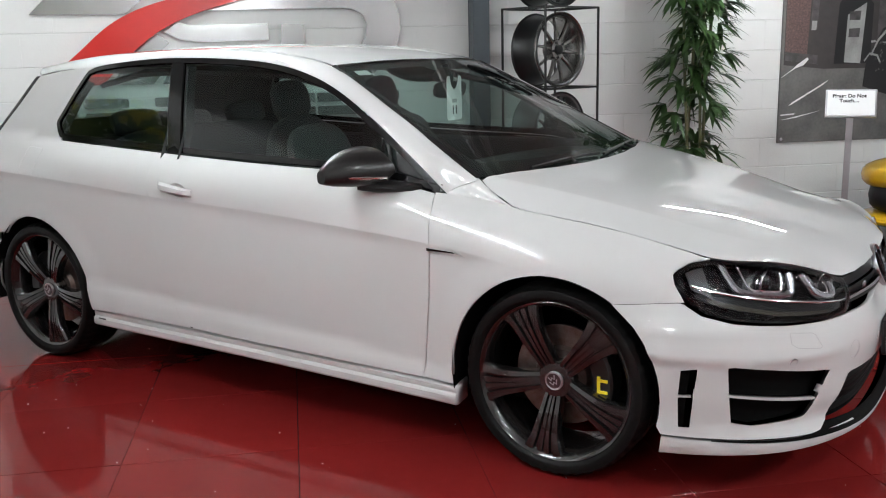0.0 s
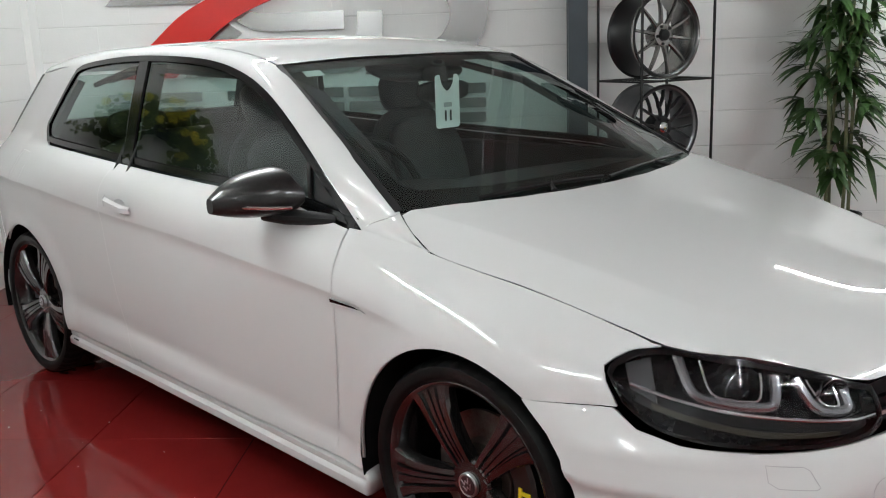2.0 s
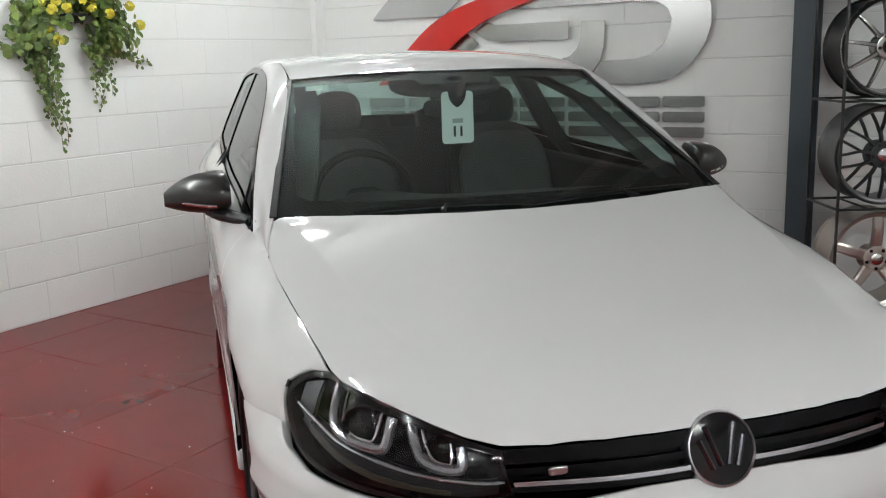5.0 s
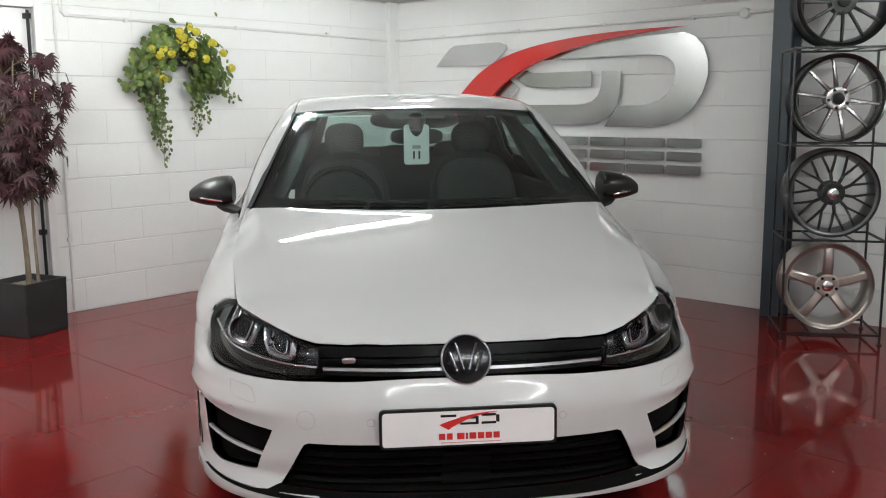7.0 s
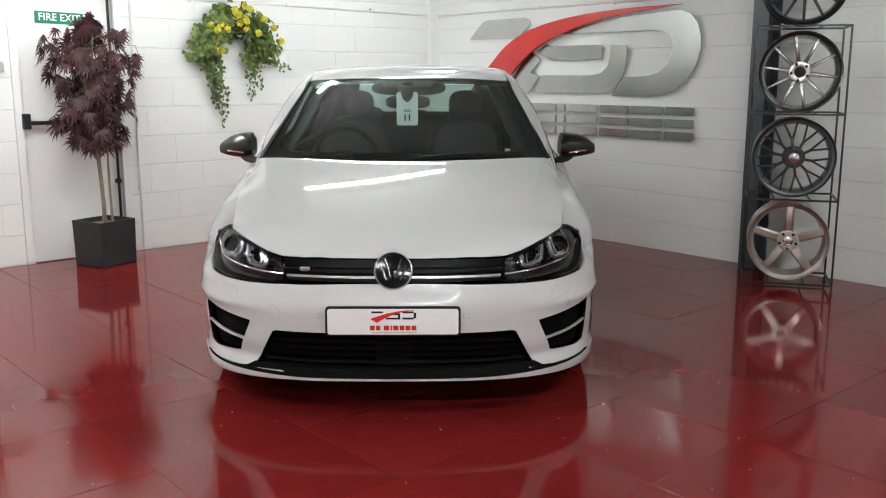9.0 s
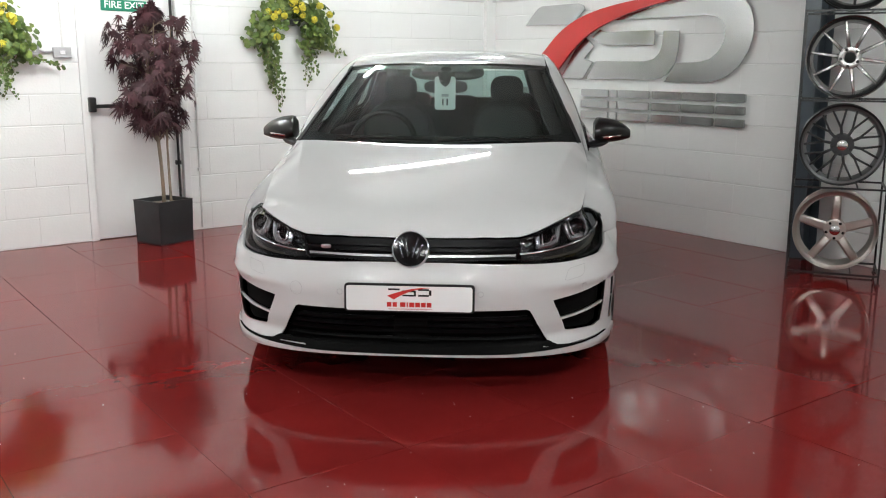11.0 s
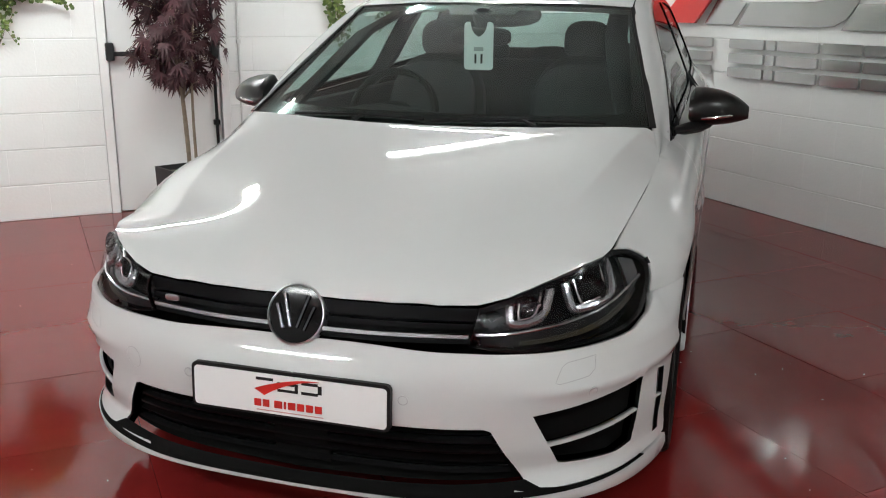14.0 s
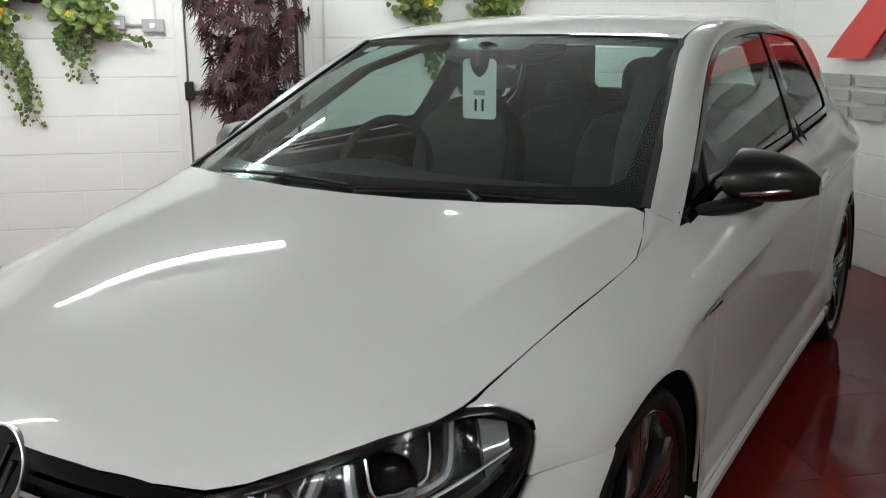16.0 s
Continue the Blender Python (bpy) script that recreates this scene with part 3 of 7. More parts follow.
flank_in = spl((0.13, 0.04), (0.165, 0.006), (0.20, 0.002), (0.25, 0.008), (0.34, 0.003), (0.45, -0.001), (0.52, -0.004), (0.57, -0.003), (0.60, 0.0), (0.66, 0.02))


def bumper(s, z):
    a = np.abs(s)
    p, t = nose(a), nose(a + 1e-3) - nose(a - 1e-3)
    t[..., 0] = np.where(a < 2e-3, 1.0, t[..., 0])
    t[..., 1] = np.where(a < 2e-3, 0.0, t[..., 1])
    t /= np.linalg.norm(t, axis=-1)[..., None]
    k = smooth01(a, 0.55, 1.1)
    d = (1 - k) * front_in(z) + k * flank_in(z)
    ledge = 0.012 * np.exp(-((z - 0.475) / 0.022) ** 2) * smooth01(a, 0.45, 0.75)
    d = d - ledge + 0.036 * smooth01(z, 0.525, 0.63) * smooth01(a, 0.78, 0.98) * (1 - smooth01(a, 1.1, 1.28))
    d = d + 0.022 * smooth01(z, 0.48, 0.56) * (1 - smooth01(a, 0.12, 0.38))
    x, y = p[..., 0] - t[..., 1] * d, p[..., 1] + t[..., 0] * d
    return np.stack([np.sign(s) * x, y, z], -1)


def s_of(x=None, y=None):
    t = np.linspace(0, 1.3, 1301)
    p = nose(t)
    return float(t[np.argmin(np.abs(p[:, 0] - x) if y is None else np.abs(p[:, 1] - y))])


def both(half):
    """An outline over the car's middle, from its left half, which runs from the middle round to the middle."""
    return [(-s, z) for s, z in reversed(half)] + list(half)


HL_LOW = [(s_of(0.43), 0.568), (s_of(0.50), 0.565), (s_of(0.6), 0.563), (s_of(0.7), 0.565), (s_of(y=-0.555), 0.574), (s_of(y=-0.47), 0.593), (s_of(y=-0.42), 0.622)]
FOG = [(s_of(0.580), 0.408), (s_of(0.66), 0.420), (s_of(0.74), 0.434), (s_of(y=-0.56), 0.445), (s_of(y=-0.545), 0.442), (s_of(y=-0.55), 0.36), (s_of(y=-0.560), 0.268), (s_of(0.77), 0.258), (s_of(0.66), 0.268), (s_of(0.645), 0.272), (s_of(0.612), 0.34)]
SLIT = [(s_of(y=-0.462), 0.435), (s_of(y=-0.418), 0.428), (s_of(y=-0.412), 0.34), (s_of(y=-0.415), 0.248), (s_of(y=-0.445), 0.248), (s_of(y=-0.452), 0.34)]
MOUTH = both([(0.0, 0.376), (0.25, 0.378), (s_of(0.470), 0.378), (s_of(0.486), 0.372), (s_of(0.52), 0.31), (s_of(0.570), 0.232), (s_of(0.40), 0.224), (0.2, 0.219), (0.0, 0.218)])
edge_s = lambda z: s_of(y=-math.sqrt(max(ARCH_R**2 - (z - AXLE_Z) ** 2, 0)))
half = [(0.0, 0.571), (0.25, 0.570)] + HL_LOW + [(s_of(y=-0.408), 0.6255), (s_of(y=-0.30), 0.6195), (edge_s(0.6145), 0.6145)] + [(edge_s(z), z) for z in (0.55, 0.5, 0.45, 0.40, 0.36, 0.32, 0.28, 0.24)] + [(1.13, 0.218), (1.0, 0.217), (0.85, 0.216), (s_of(0.57), 0.214), (s_of(0.40), 0.210), (0.2, 0.206), (0.0, 0.205)]
neg = lambda loop: [(-s, z) for s, z in loop][::-1]
skin("front_bumper", both(half), bumper, M_PAINT, car, 0.026, holes=[FOG, neg(FOG), SLIT, neg(SLIT), MOUTH], gap=0.0012, lip=0.03, heart=(0, 0.6, 0.45))
lip_half = [(0.0, 0.198), (0.4, 0.199), (0.8, 0.206), (1.0, 0.211), (1.13, 0.213), (1.135, 0.162), (1.0, 0.165), (0.7, 0.175), (0.4, 0.184), (0.0, 0.187)]
skin("front_lip", both(lip_half), bumper, M_PAINT, car, 0.026, lip=0.05, heart=(0, 0.6, 0.3), raise_=0.005)
black_half = [(0.0, 0.229), (0.2, 0.230), (0.4, 0.234), (0.585, 0.240), (0.62, 0.222), (0.70, 0.215), (0.85, 0.214), (0.98, 0.213), (0.98, 0.208), (0.85, 0.205), (0.7, 0.201), (0.4, 0.195), (0.0, 0.194)]
skin("splitter_strip", both(black_half), bumper, M_UNDER, car, 0.026, lip=0.012, heart=(0, 0.6, 0.3), raise_=0.003, label="black splitter strip")


def bumper_back(depth):
    def f(s, z):
        p = bumper(s, z)
        return p + np.stack([-0.25 * np.sign(s) * depth * smooth01(np.abs(s), 0.3, 0.9), depth + 0 * z, 0 * z], -1)
    return f


skin("lower_grille", both([(0, 0.40), (0.5, 0.40), (0.64, 0.36), (0.66, 0.22), (0, 0.205)]), bumper_back(0.06), M_UNDER, car, 0.03, lip=0, heart=(0, 0.6, 0.3), label="black lower grille backing")
for z in (0.250, 0.278, 0.306, 0.334):
    h = [(0.02, z + 0.006), (s_of(0.47 + (0.37 - z) * 0.55), z + 0.006), (s_of(0.47 + (0.37 - z) * 0.55), z - 0.006), (0.02, z - 0.006)]
    skin("grille_slat", both(h), bumper_back(0.022), M_GRILLE, car, 0.03, lip=0.03, heart=(0, 0.6, 0.3))
skin("radar_cover", both([(0, 0.355), (0.07, 0.355), (0.08, 0.235), (0, 0.235)]), bumper_back(0.03), M_UNDER, car, 0.03, lip=0.02, heart=(0, 0.6, 0.3))
for sd in (-1, 1):
    skin("fog_intake", [(0.875 + (s - 0.875) * 1.16, 0.355 + (z - 0.355) * 1.14) for s, z in FOG], bumper_back(0.05), M_UNDER, car, 0.03, lip=0, side=sd, heart=(0, 0.6, 0.3), label="black air intake backing")
    blade = [(s_of(0.600), 0.326), (s_of(0.68), 0.338), (s_of(0.76), 0.350), (s_of(y=-0.552), 0.358), (s_of(y=-0.552), 0.347), (s_of(0.76), 0.338), (s_of(0.68), 0.325), (s_of(0.605), 0.315)]
    skin("intake_blade", blade, bumper_back(0.004), M_PAINT, car, 0.03, lip=0.02, side=sd, heart=(0, 0.6, 0.3), label="white blade across the air intake")
    skin("side_vent", [(s + (0.006 if s > s_of(y=-0.44) else -0.006), 0.35 + (z - 0.35) * 1.08) for s, z in SLIT], bumper_back(0.025), M_UNDER, car, 0.03, lip=0, side=sd, heart=(0, 0.6, 0.3))
    skin("vent_blade", [(s_of(y=-0.453), 0.352), (s_of(y=-0.413), 0.350), (s_of(y=-0.413), 0.340), (s_of(y=-0.453), 0.342)], bumper_back(0.004), M_PAINT, car, 0.02, lip=0.015, side=sd, heart=(0, 0.6, 0.3))

# bonnet
FRONT_EDGE = [(0.0, -0.826), (0.12, -0.8255), (0.24, -0.8215), (0.35, -0.8085), (0.44, -0.785), (0.506, -0.758), (0.556, -0.728), (0.60, -0.692), (0.64, -0.648), (0.672, -0.59), (0.692, -0.53), (0.705, -0.458)]
SHUT = [(0.715, -0.384), (0.727, -0.307), (0.738, -0.221), (0.748, -0.129), (0.757, -0.02), (0.7625, 0.10), (0.7655, 0.19), (0.7555, 0.255), (0.735, 0.318)]
REAR_EDGE = [(0.68, 0.285), (0.55, 0.235), (0.4, 0.195), (0.2, 0.167), (0.0, 0.16)]
edge_y = spl(*FRONT_EDGE)
ridge = spl((-0.9, 0.690), (-0.845, 0.706), (-0.79, 0.724), (-0.7, 0.751), (-0.6, 0.776), (-0.45, 0.812), (-0.25, 0.859), (-0.05, 0.9035), (0.1, 0.9355), (0.2, 0.956), (0.35, 0.986))
power_ = spl((-0.85, 2.6), (-0.4, 2.7), (0.0, 3.4), (0.3, 5.0))
fold_x = spl((-0.85, 0.46), (-0.57, 0.51), (-0.45, 0.545), (-0.33, 0.578), (-0.2, 0.607), (-0.05, 0.637), (0.13, 0.670), (0.25, 0.700), (0.36, 0.730))
fold = spl((-0.9, 0.0), (-0.66, 0.0), (-0.50, 0.16), (-0.3, 0.42), (-0.1, 0.56), (0.15, 0.60), (0.36, 0.45))
EDGE = [(-0.46, 0.706, None), (-0.38, 0.716, None), (-0.3, 0.728, None), (-0.2, 0.740, None), (-0.1, 0.751, None), (0.0, 0.758, None), (0.1, 0.762, None), (0.19, 0.765, 0.8735), (0.255, 0.755, 0.907), (0.318, 0.735, 0.946)]


def share(a, y):
    """Part of the crown's drop that is reached at half width a."""
    h = a - fold_x(y)
    h = 0.5 * (h + np.sqrt(h * h + 0.004**2)) / (0.75 - fold_x(y))
    k = np.maximum(fold(y), 0)
    return (1 - k) * (a / 0.75) ** power_(y) + k * h


crown = spl((-0.85, 0.060), (-0.7, 0.056), (-0.6, 0.060), *[(y, float((ridge(y) + 0.005 - (z or top_z(y))) / share(np.array(a), np.array(y)))) for y, a, z in EDGE], (0.36, 0.02))
front_z = spl((0, 0.666), (0.2, 0.666), (0.35, 0.667), (0.44, 0.669), (0.507, 0.687), (0.557, 0.707), (0.604, 0.725), (0.648, 0.739), (0.683, 0.746), (0.705, 0.746))


def bonnet_top(a, y):
    """Height of the bonnet without the roll-off at its front edge: a crown, folded down outside a crease."""
    return ridge(y) + 0.005 - crown(y) * share(a, y)


ROLL = spl(*[(a, float(bonnet_top(np.array(a), edge_y(a)) - front_z(a))) for a in np.linspace(0, 0.705, 16)])


def bonnet(x, y):
    a = np.abs(x)
    c = np.minimum(a, 0.705)
    d = np.maximum(y - edge_y(c), -0.01)
    z = bonnet_top(a, y) - ROLL(c) * np.exp(-d / 0.055)
    back = 0.16 + 0.17 * (a / 0.735) ** 2.5 - y
    z = z + 0.9 * np.maximum(0.05 - back, 0) ** 2
    return np.stack([x, y, z], -1)


bonnet_half = FRONT_EDGE + SHUT + REAR_EDGE
skin("bonnet", [(-x, y) for x, y in reversed(bonnet_half[1:-1])] + bonnet_half, bonnet, M_PAINT, car, 0.03, lip=0.02, gap=0.0006, lines=[[(sx * float(fold_x(y)) + d, y) for y in np.arange(-0.6, 0.31, 0.012)] for sx in (-1, 1) for d in (-0.007, 0.0, 0.007)])

# windscreen, roof and rails
low_y = spl((0, 0.175), (0.2, 0.182), (0.4, 0.207), (0.55, 0.245), (0.66, 0.288), (0.735, 0.334))


def screen(a, b):
    s = np.abs(a)
    lo = np.stack([0.735 * a, low_y(0.735 * s), 0.950 + 0.004 * s], -1)
    hi = np.stack([0.576 * a, 0.962 + 0.098 * s**2.2, 1.350 - 0.017 * s**2], -1)
    b_ = b[..., None]
    p = lo * (1 - b_) + hi * b_
    bow = 4 * b * (1 - b) * (0.003 + 0.004 * (1 - s**2))
    return p + np.stack([0 * a, -0.45 * bow, 0.89 * bow], -1)


def screen_in(d):
    def f(a, b):
        return screen(a, b) + np.array([0, 0.45 * d, -0.89 * d])
    return f


rect = lambda a0, b0, a1, b1: [(a0, b0), (a1, b0), (a1, b1), (a0, b1)]
skin("windscreen", rect(-1, 0, 1, 1), screen, M_GLASS, car, 0.08, lip=0.004, gap=0.003, label="green-tinted windscreen")
skin("screen_border", rect(-0.998, 0.002, 0.998, 0.998), screen_in(0.006), M_BLACKGLOSS, car, 0.04, holes=[[(-0.918, 0.150), (-0.875, 0.115), (-0.6, 0.10), (0.6, 0.10), (0.875, 0.115), (0.918, 0.150), (0.968, 0.95), (0.25, 0.95), (0.22, 0.90), (-0.22, 0.90), (-0.25, 0.95), (-0.968, 0.95)]], lip=0, gap=0, label="black printed glass border")
edge_x = spl((1.0, 0.578), (1.06, 0.576), (1.2, 0.573), (1.4, 0.568), (1.8, 0.562), (2.3, 0.553), (2.8, 0.530), (3.1, 0.50))
edge_z = spl((1.0, 1.313), (1.06, 1.335), (1.2, 1.369), (1.4, 1.396), (1.6, 1.409), (1.8, 1.415), (2.1, 1.414), (2.5, 1.400), (2.9, 1.362), (3.12, 1.338))
roof_z = spl((0.9, 1.325), (0.965, 1.352), (1.1, 1.387), (1.3, 1.417), (1.5, 1.431), (1.7, 1.437), (2.0, 1.437), (2.4, 1.424), (2.8, 1.394), (3.12, 1.362))


def roof(x, y):
    e = edge_x(y)
    z0 = roof_z(y)
    return np.stack([x, y, z0 - (z0 - edge_z(y)) * np.abs(x / e) ** 2.6], -1)


roof_half = [(0.576 * s, 0.966 + 0.098 * s**2.2) for s in (0.001, 0.25, 0.5, 0.75, 0.9, 1.0)] + [(float(edge_x(y)), y) for y in np.linspace(1.2, 2.97, 12)] + [(0.35, 3.04), (0.001, 3.06)]
skin("roof", [(-x, y) for x, y in reversed(roof_half)] + roof_half, roof, M_PAINT, car, 0.04, lip=0.02)
RAIL = spl((0, 0.783, 0.425, 0.902, 0.731, 0.330, 0.953), (1, 0, 0.668, 1.078, 0.680, 0.585, 1.093), (2, 0, 0.875, 1.203, 0.634, 0.795, 1.203), (3, 0, 1.068, 1.289, 0.592, 0.990, 1.303),
           (4, 0, 1.284, 1.344, 0.575, 1.16, 1.361), (5, 0, 1.535, 1.371, 0.567, 1.45, 1.400), (6, 0, 1.858, 1.382, 0.562, 1.84, 1.4155), (7, 0, 2.142, 1.376, 0.556, 2.18, 1.411), (8, 0, 2.40, 1.352, 0.547, 2.45, 1.403), (9, 0, 2.63, 1.342, 0.536, 2.70, 1.383), (10, 0, 2.83, 1.320, 0.522, 2.93, 1.358))


def cowl(t, b):
    a = np.stack([0.7655 - 0.0315 * np.maximum(t, 0) ** 1.5, 0.19 + 0.14 * t, 0.8735 + 0.079 * np.maximum(t, 0) ** 1.2], -1)
    yy = 0.20 + 0.225 * t
    zz = 0.873 + 0.029 * t
    c = np.stack([side_x(yy, zz), yy, zz], -1)
    long = np.linalg.norm(a - c, axis=-1)[..., None]
    rise = body(yy, zz) - body(yy, zz - 0.01)
    rise = rise / np.linalg.norm(rise, axis=-1)[..., None] * long
    q = (1 - b)[..., None]
    return (2 * q**3 - 3 * q**2 + 1) * c + (q**3 - 2 * q**2 + q) * rise * 1.1 + (3 * q**2 - 2 * q**3) * a + (q**3 - q**2) * long * np.array([-0.92, 0.0, 0.38])


def rail(t, b):
    r = RAIL(t)
    y, z = r[..., 1], r[..., 2]
    outer = np.stack([side_x(y, z), y, z], -1)
    inner = r[..., 3:]
    p = outer * (1 - b[..., None]) + inner * b[..., None]
    foot = (1 - smooth01(t, 0, 0.8))[..., None]
    one = np.ones_like(b)
    q = b[..., None]
    p = p + foot * (cowl(one, 1 - b) - cowl(one, one) * (1 - q) - cowl(one, 0 * b) * q)
    bow = 4 * b * (1 - b) * (0.014 - 0.004 * smooth01(t, 3, 5)) * smooth01(t, 0, 0.8)
    return p + np.stack([0.7 * bow, -0.35 * bow * (1 - smooth01(t, 3, 5)), 0.7 * bow], -1)


for sd in (-1, 1):
    skin("roof_rail", [(0, 0), (10, 0), (10, 1), (0, 1)], lambda t, b: rail(t, b), M_PAINT, car, 0.12, lip=0.012, gap=0.004, side=sd)
    # drip strip beside the glass
    sheet("screen_seal", [[tuple(screen(np.array([0.985]), np.array([b]))[0] + np.array([0.0, 0, 0.006])), tuple(screen(np.array([1.004]), np.array([b]))[0] + np.array([0.006, 0, 0.004]))] for b in np.linspace(0.0, 1, 14)], M_BLACK, car, side=sd, thick=0.004)

    skin("wing_corner", [(0, 0), (1, 0), (1, 1), (0, 1)], cowl, M_PAINT, car, 0.1, lip=0.01, gap=0.002, side=sd)

# tailgate, rear glass and spoiler
def tail(x, z):
    a = np.abs(x)
    y = 3.33 - 0.16 * (a / 0.8) ** 2.4 - np.maximum(z - 0.93, 0) * 0.84 - 0.03 * np.maximum(0.5 - z, 0)
    return np.stack([x, y, z], -1)


skin("tailgate", [(-0.62, 0.62), (0.62, 0.62), (0.66, 0.92), (0.60, 1.0), (-0.60, 1.0), (-0.66, 0.92)], tail, M_PAINT, car, 0.05)
skin("rear_bumper", [(-0.74, 0.26), (0.74, 0.26), (0.78, 0.6), (0.62, 0.615), (-0.62, 0.615), (-0.78, 0.6)], tail, M_PAINT, car, 0.05, raise_=0.02)
skin("rear_window", [(-0.59, 1.005), (0.59, 1.005), (0.50, 1.30), (-0.50, 1.30)], tail, M_SIDEGLASS, car, 0.08, lip=0.004, label="tinted rear window")
sheet("roof_spoiler", [[(0.505 * a, 2.92 + 0.05 * (1 - a * a), 1.354 + 0.008 * (1 - a * a)), (0.495 * a, 3.02 + 0.05 * (1 - a * a), 1.331), (0.485 * a, 3.03 + 0.05 * (1 - a * a), 1.320), (0.495 * a, 2.92, 1.314)] for a in np.linspace(-1, 1, 17)], M_PAINT, car, closed=True)
for sd in (-1, 1):
    skin("spoiler_cheek", [(2.835, 1.316), (2.955, 1.178), (3.10, 1.045), (3.125, 1.05), (2.985, 1.18), (2.865, 1.318)], body, M_BLACKGLOSS, car, 0.03, side=sd)

# sills
for sd in (-1, 1):
    rows = []
    for y in np.linspace(0.352, 2.255, 24):
        o = 0.006 * math.sin(math.pi * (y - 0.35) / 1.9)
        rise = 0.030 * (y - 0.35) / 1.9
        rows.append([(x - o, y, z + rise) for x, z in ((0.80, 0.19), (0.862, 0.181), (0.881, 0.184), (0.888, 0.192), (0.889, 0.215), (0.884, 0.222), (0.878, 0.226), (0.880, 0.232), (0.8815, 0.246), (0.874, 0.252), (0.86, 0.255), (0.80, 0.262))])
    sill = sheet("side_skirt", rows, M_PAINT, car, side=sd, closed=True)
    bm = bmesh.new()
    bm.from_mesh(sill.data)
    bmesh.ops.holes_fill(bm, edges=[e for e in bm.edges if len(e.link_faces) == 1])
    bm.to_mesh(sill.data)
    bm.free()
    part("skirt_badge", box((-0.002, 2.175, 0.236), (0.002, 2.222, 0.25), 0.001, Matrix.Translation((sd * 0.8858, 0, 0))), M_BLACK, sill, "small dark badge bar")

# headlights: a ruled lens between a lower and an upper line
HL_BOTTOM = spl((0, 0.420, -0.808, 0.573), (0.2, 0.503, -0.808, 0.569), (0.42, 0.600, -0.762, 0.567), (0.62, 0.695, -0.673, 0.569), (0.80, 0.766, -0.560, 0.578), (0.91, 0.792, -0.478, 0.598), (1.0, 0.798, -0.414, 0.635))
HL_TOP = spl((0, 0.442, -0.790, 0.662), (0.15, 0.507, -0.760, 0.684), (0.3, 0.557, -0.727, 0.705), (0.45, 0.604, -0.686, 0.723), (0.6, 0.648, -0.630, 0.738), (0.75, 0.680, -0.550, 0.744), (0.86, 0.702, -0.456, 0.743), (0.94, 0.744, -0.394, 0.731), (1.0, 0.781, -0.351, 0.704))


LAMP = [(0, 0), (1, 0), (1, 0.74), (0.992, 0.86), (0.972, 0.945), (0.94, 0.985), (0.90, 1), (0, 1)]


def lens(depth):
    def f(a, b):
        p = HL_BOTTOM(a) * (1 - b[..., None]) + HL_TOP(a) * b[..., None]
        out = np.stack([0.35 + 0.5 * a, -0.85 + 0.35 * a, 0.25 + 0 * a], -1)
        out /= np.linalg.norm(out, axis=-1)[..., None]
        bow = 4 * b * (1 - b) * 0.012
        return p + out * (bow - depth)[..., None]
    return f


def lamp_bar(name, pts, r, material, parent, depth, side, label=""):
    """A bent light guide that follows lens parameters."""
    q = spl(*[(i, *p) for i, p in enumerate(pts)])(np.linspace(0, len(pts) - 1, 24))
    p = lens(depth)(q[:, 0], q[:, 1]) * [side, 1, 1]
    return part(name, tube([tuple(v) for v in p], r, 8), material, parent, label, smooth=True)


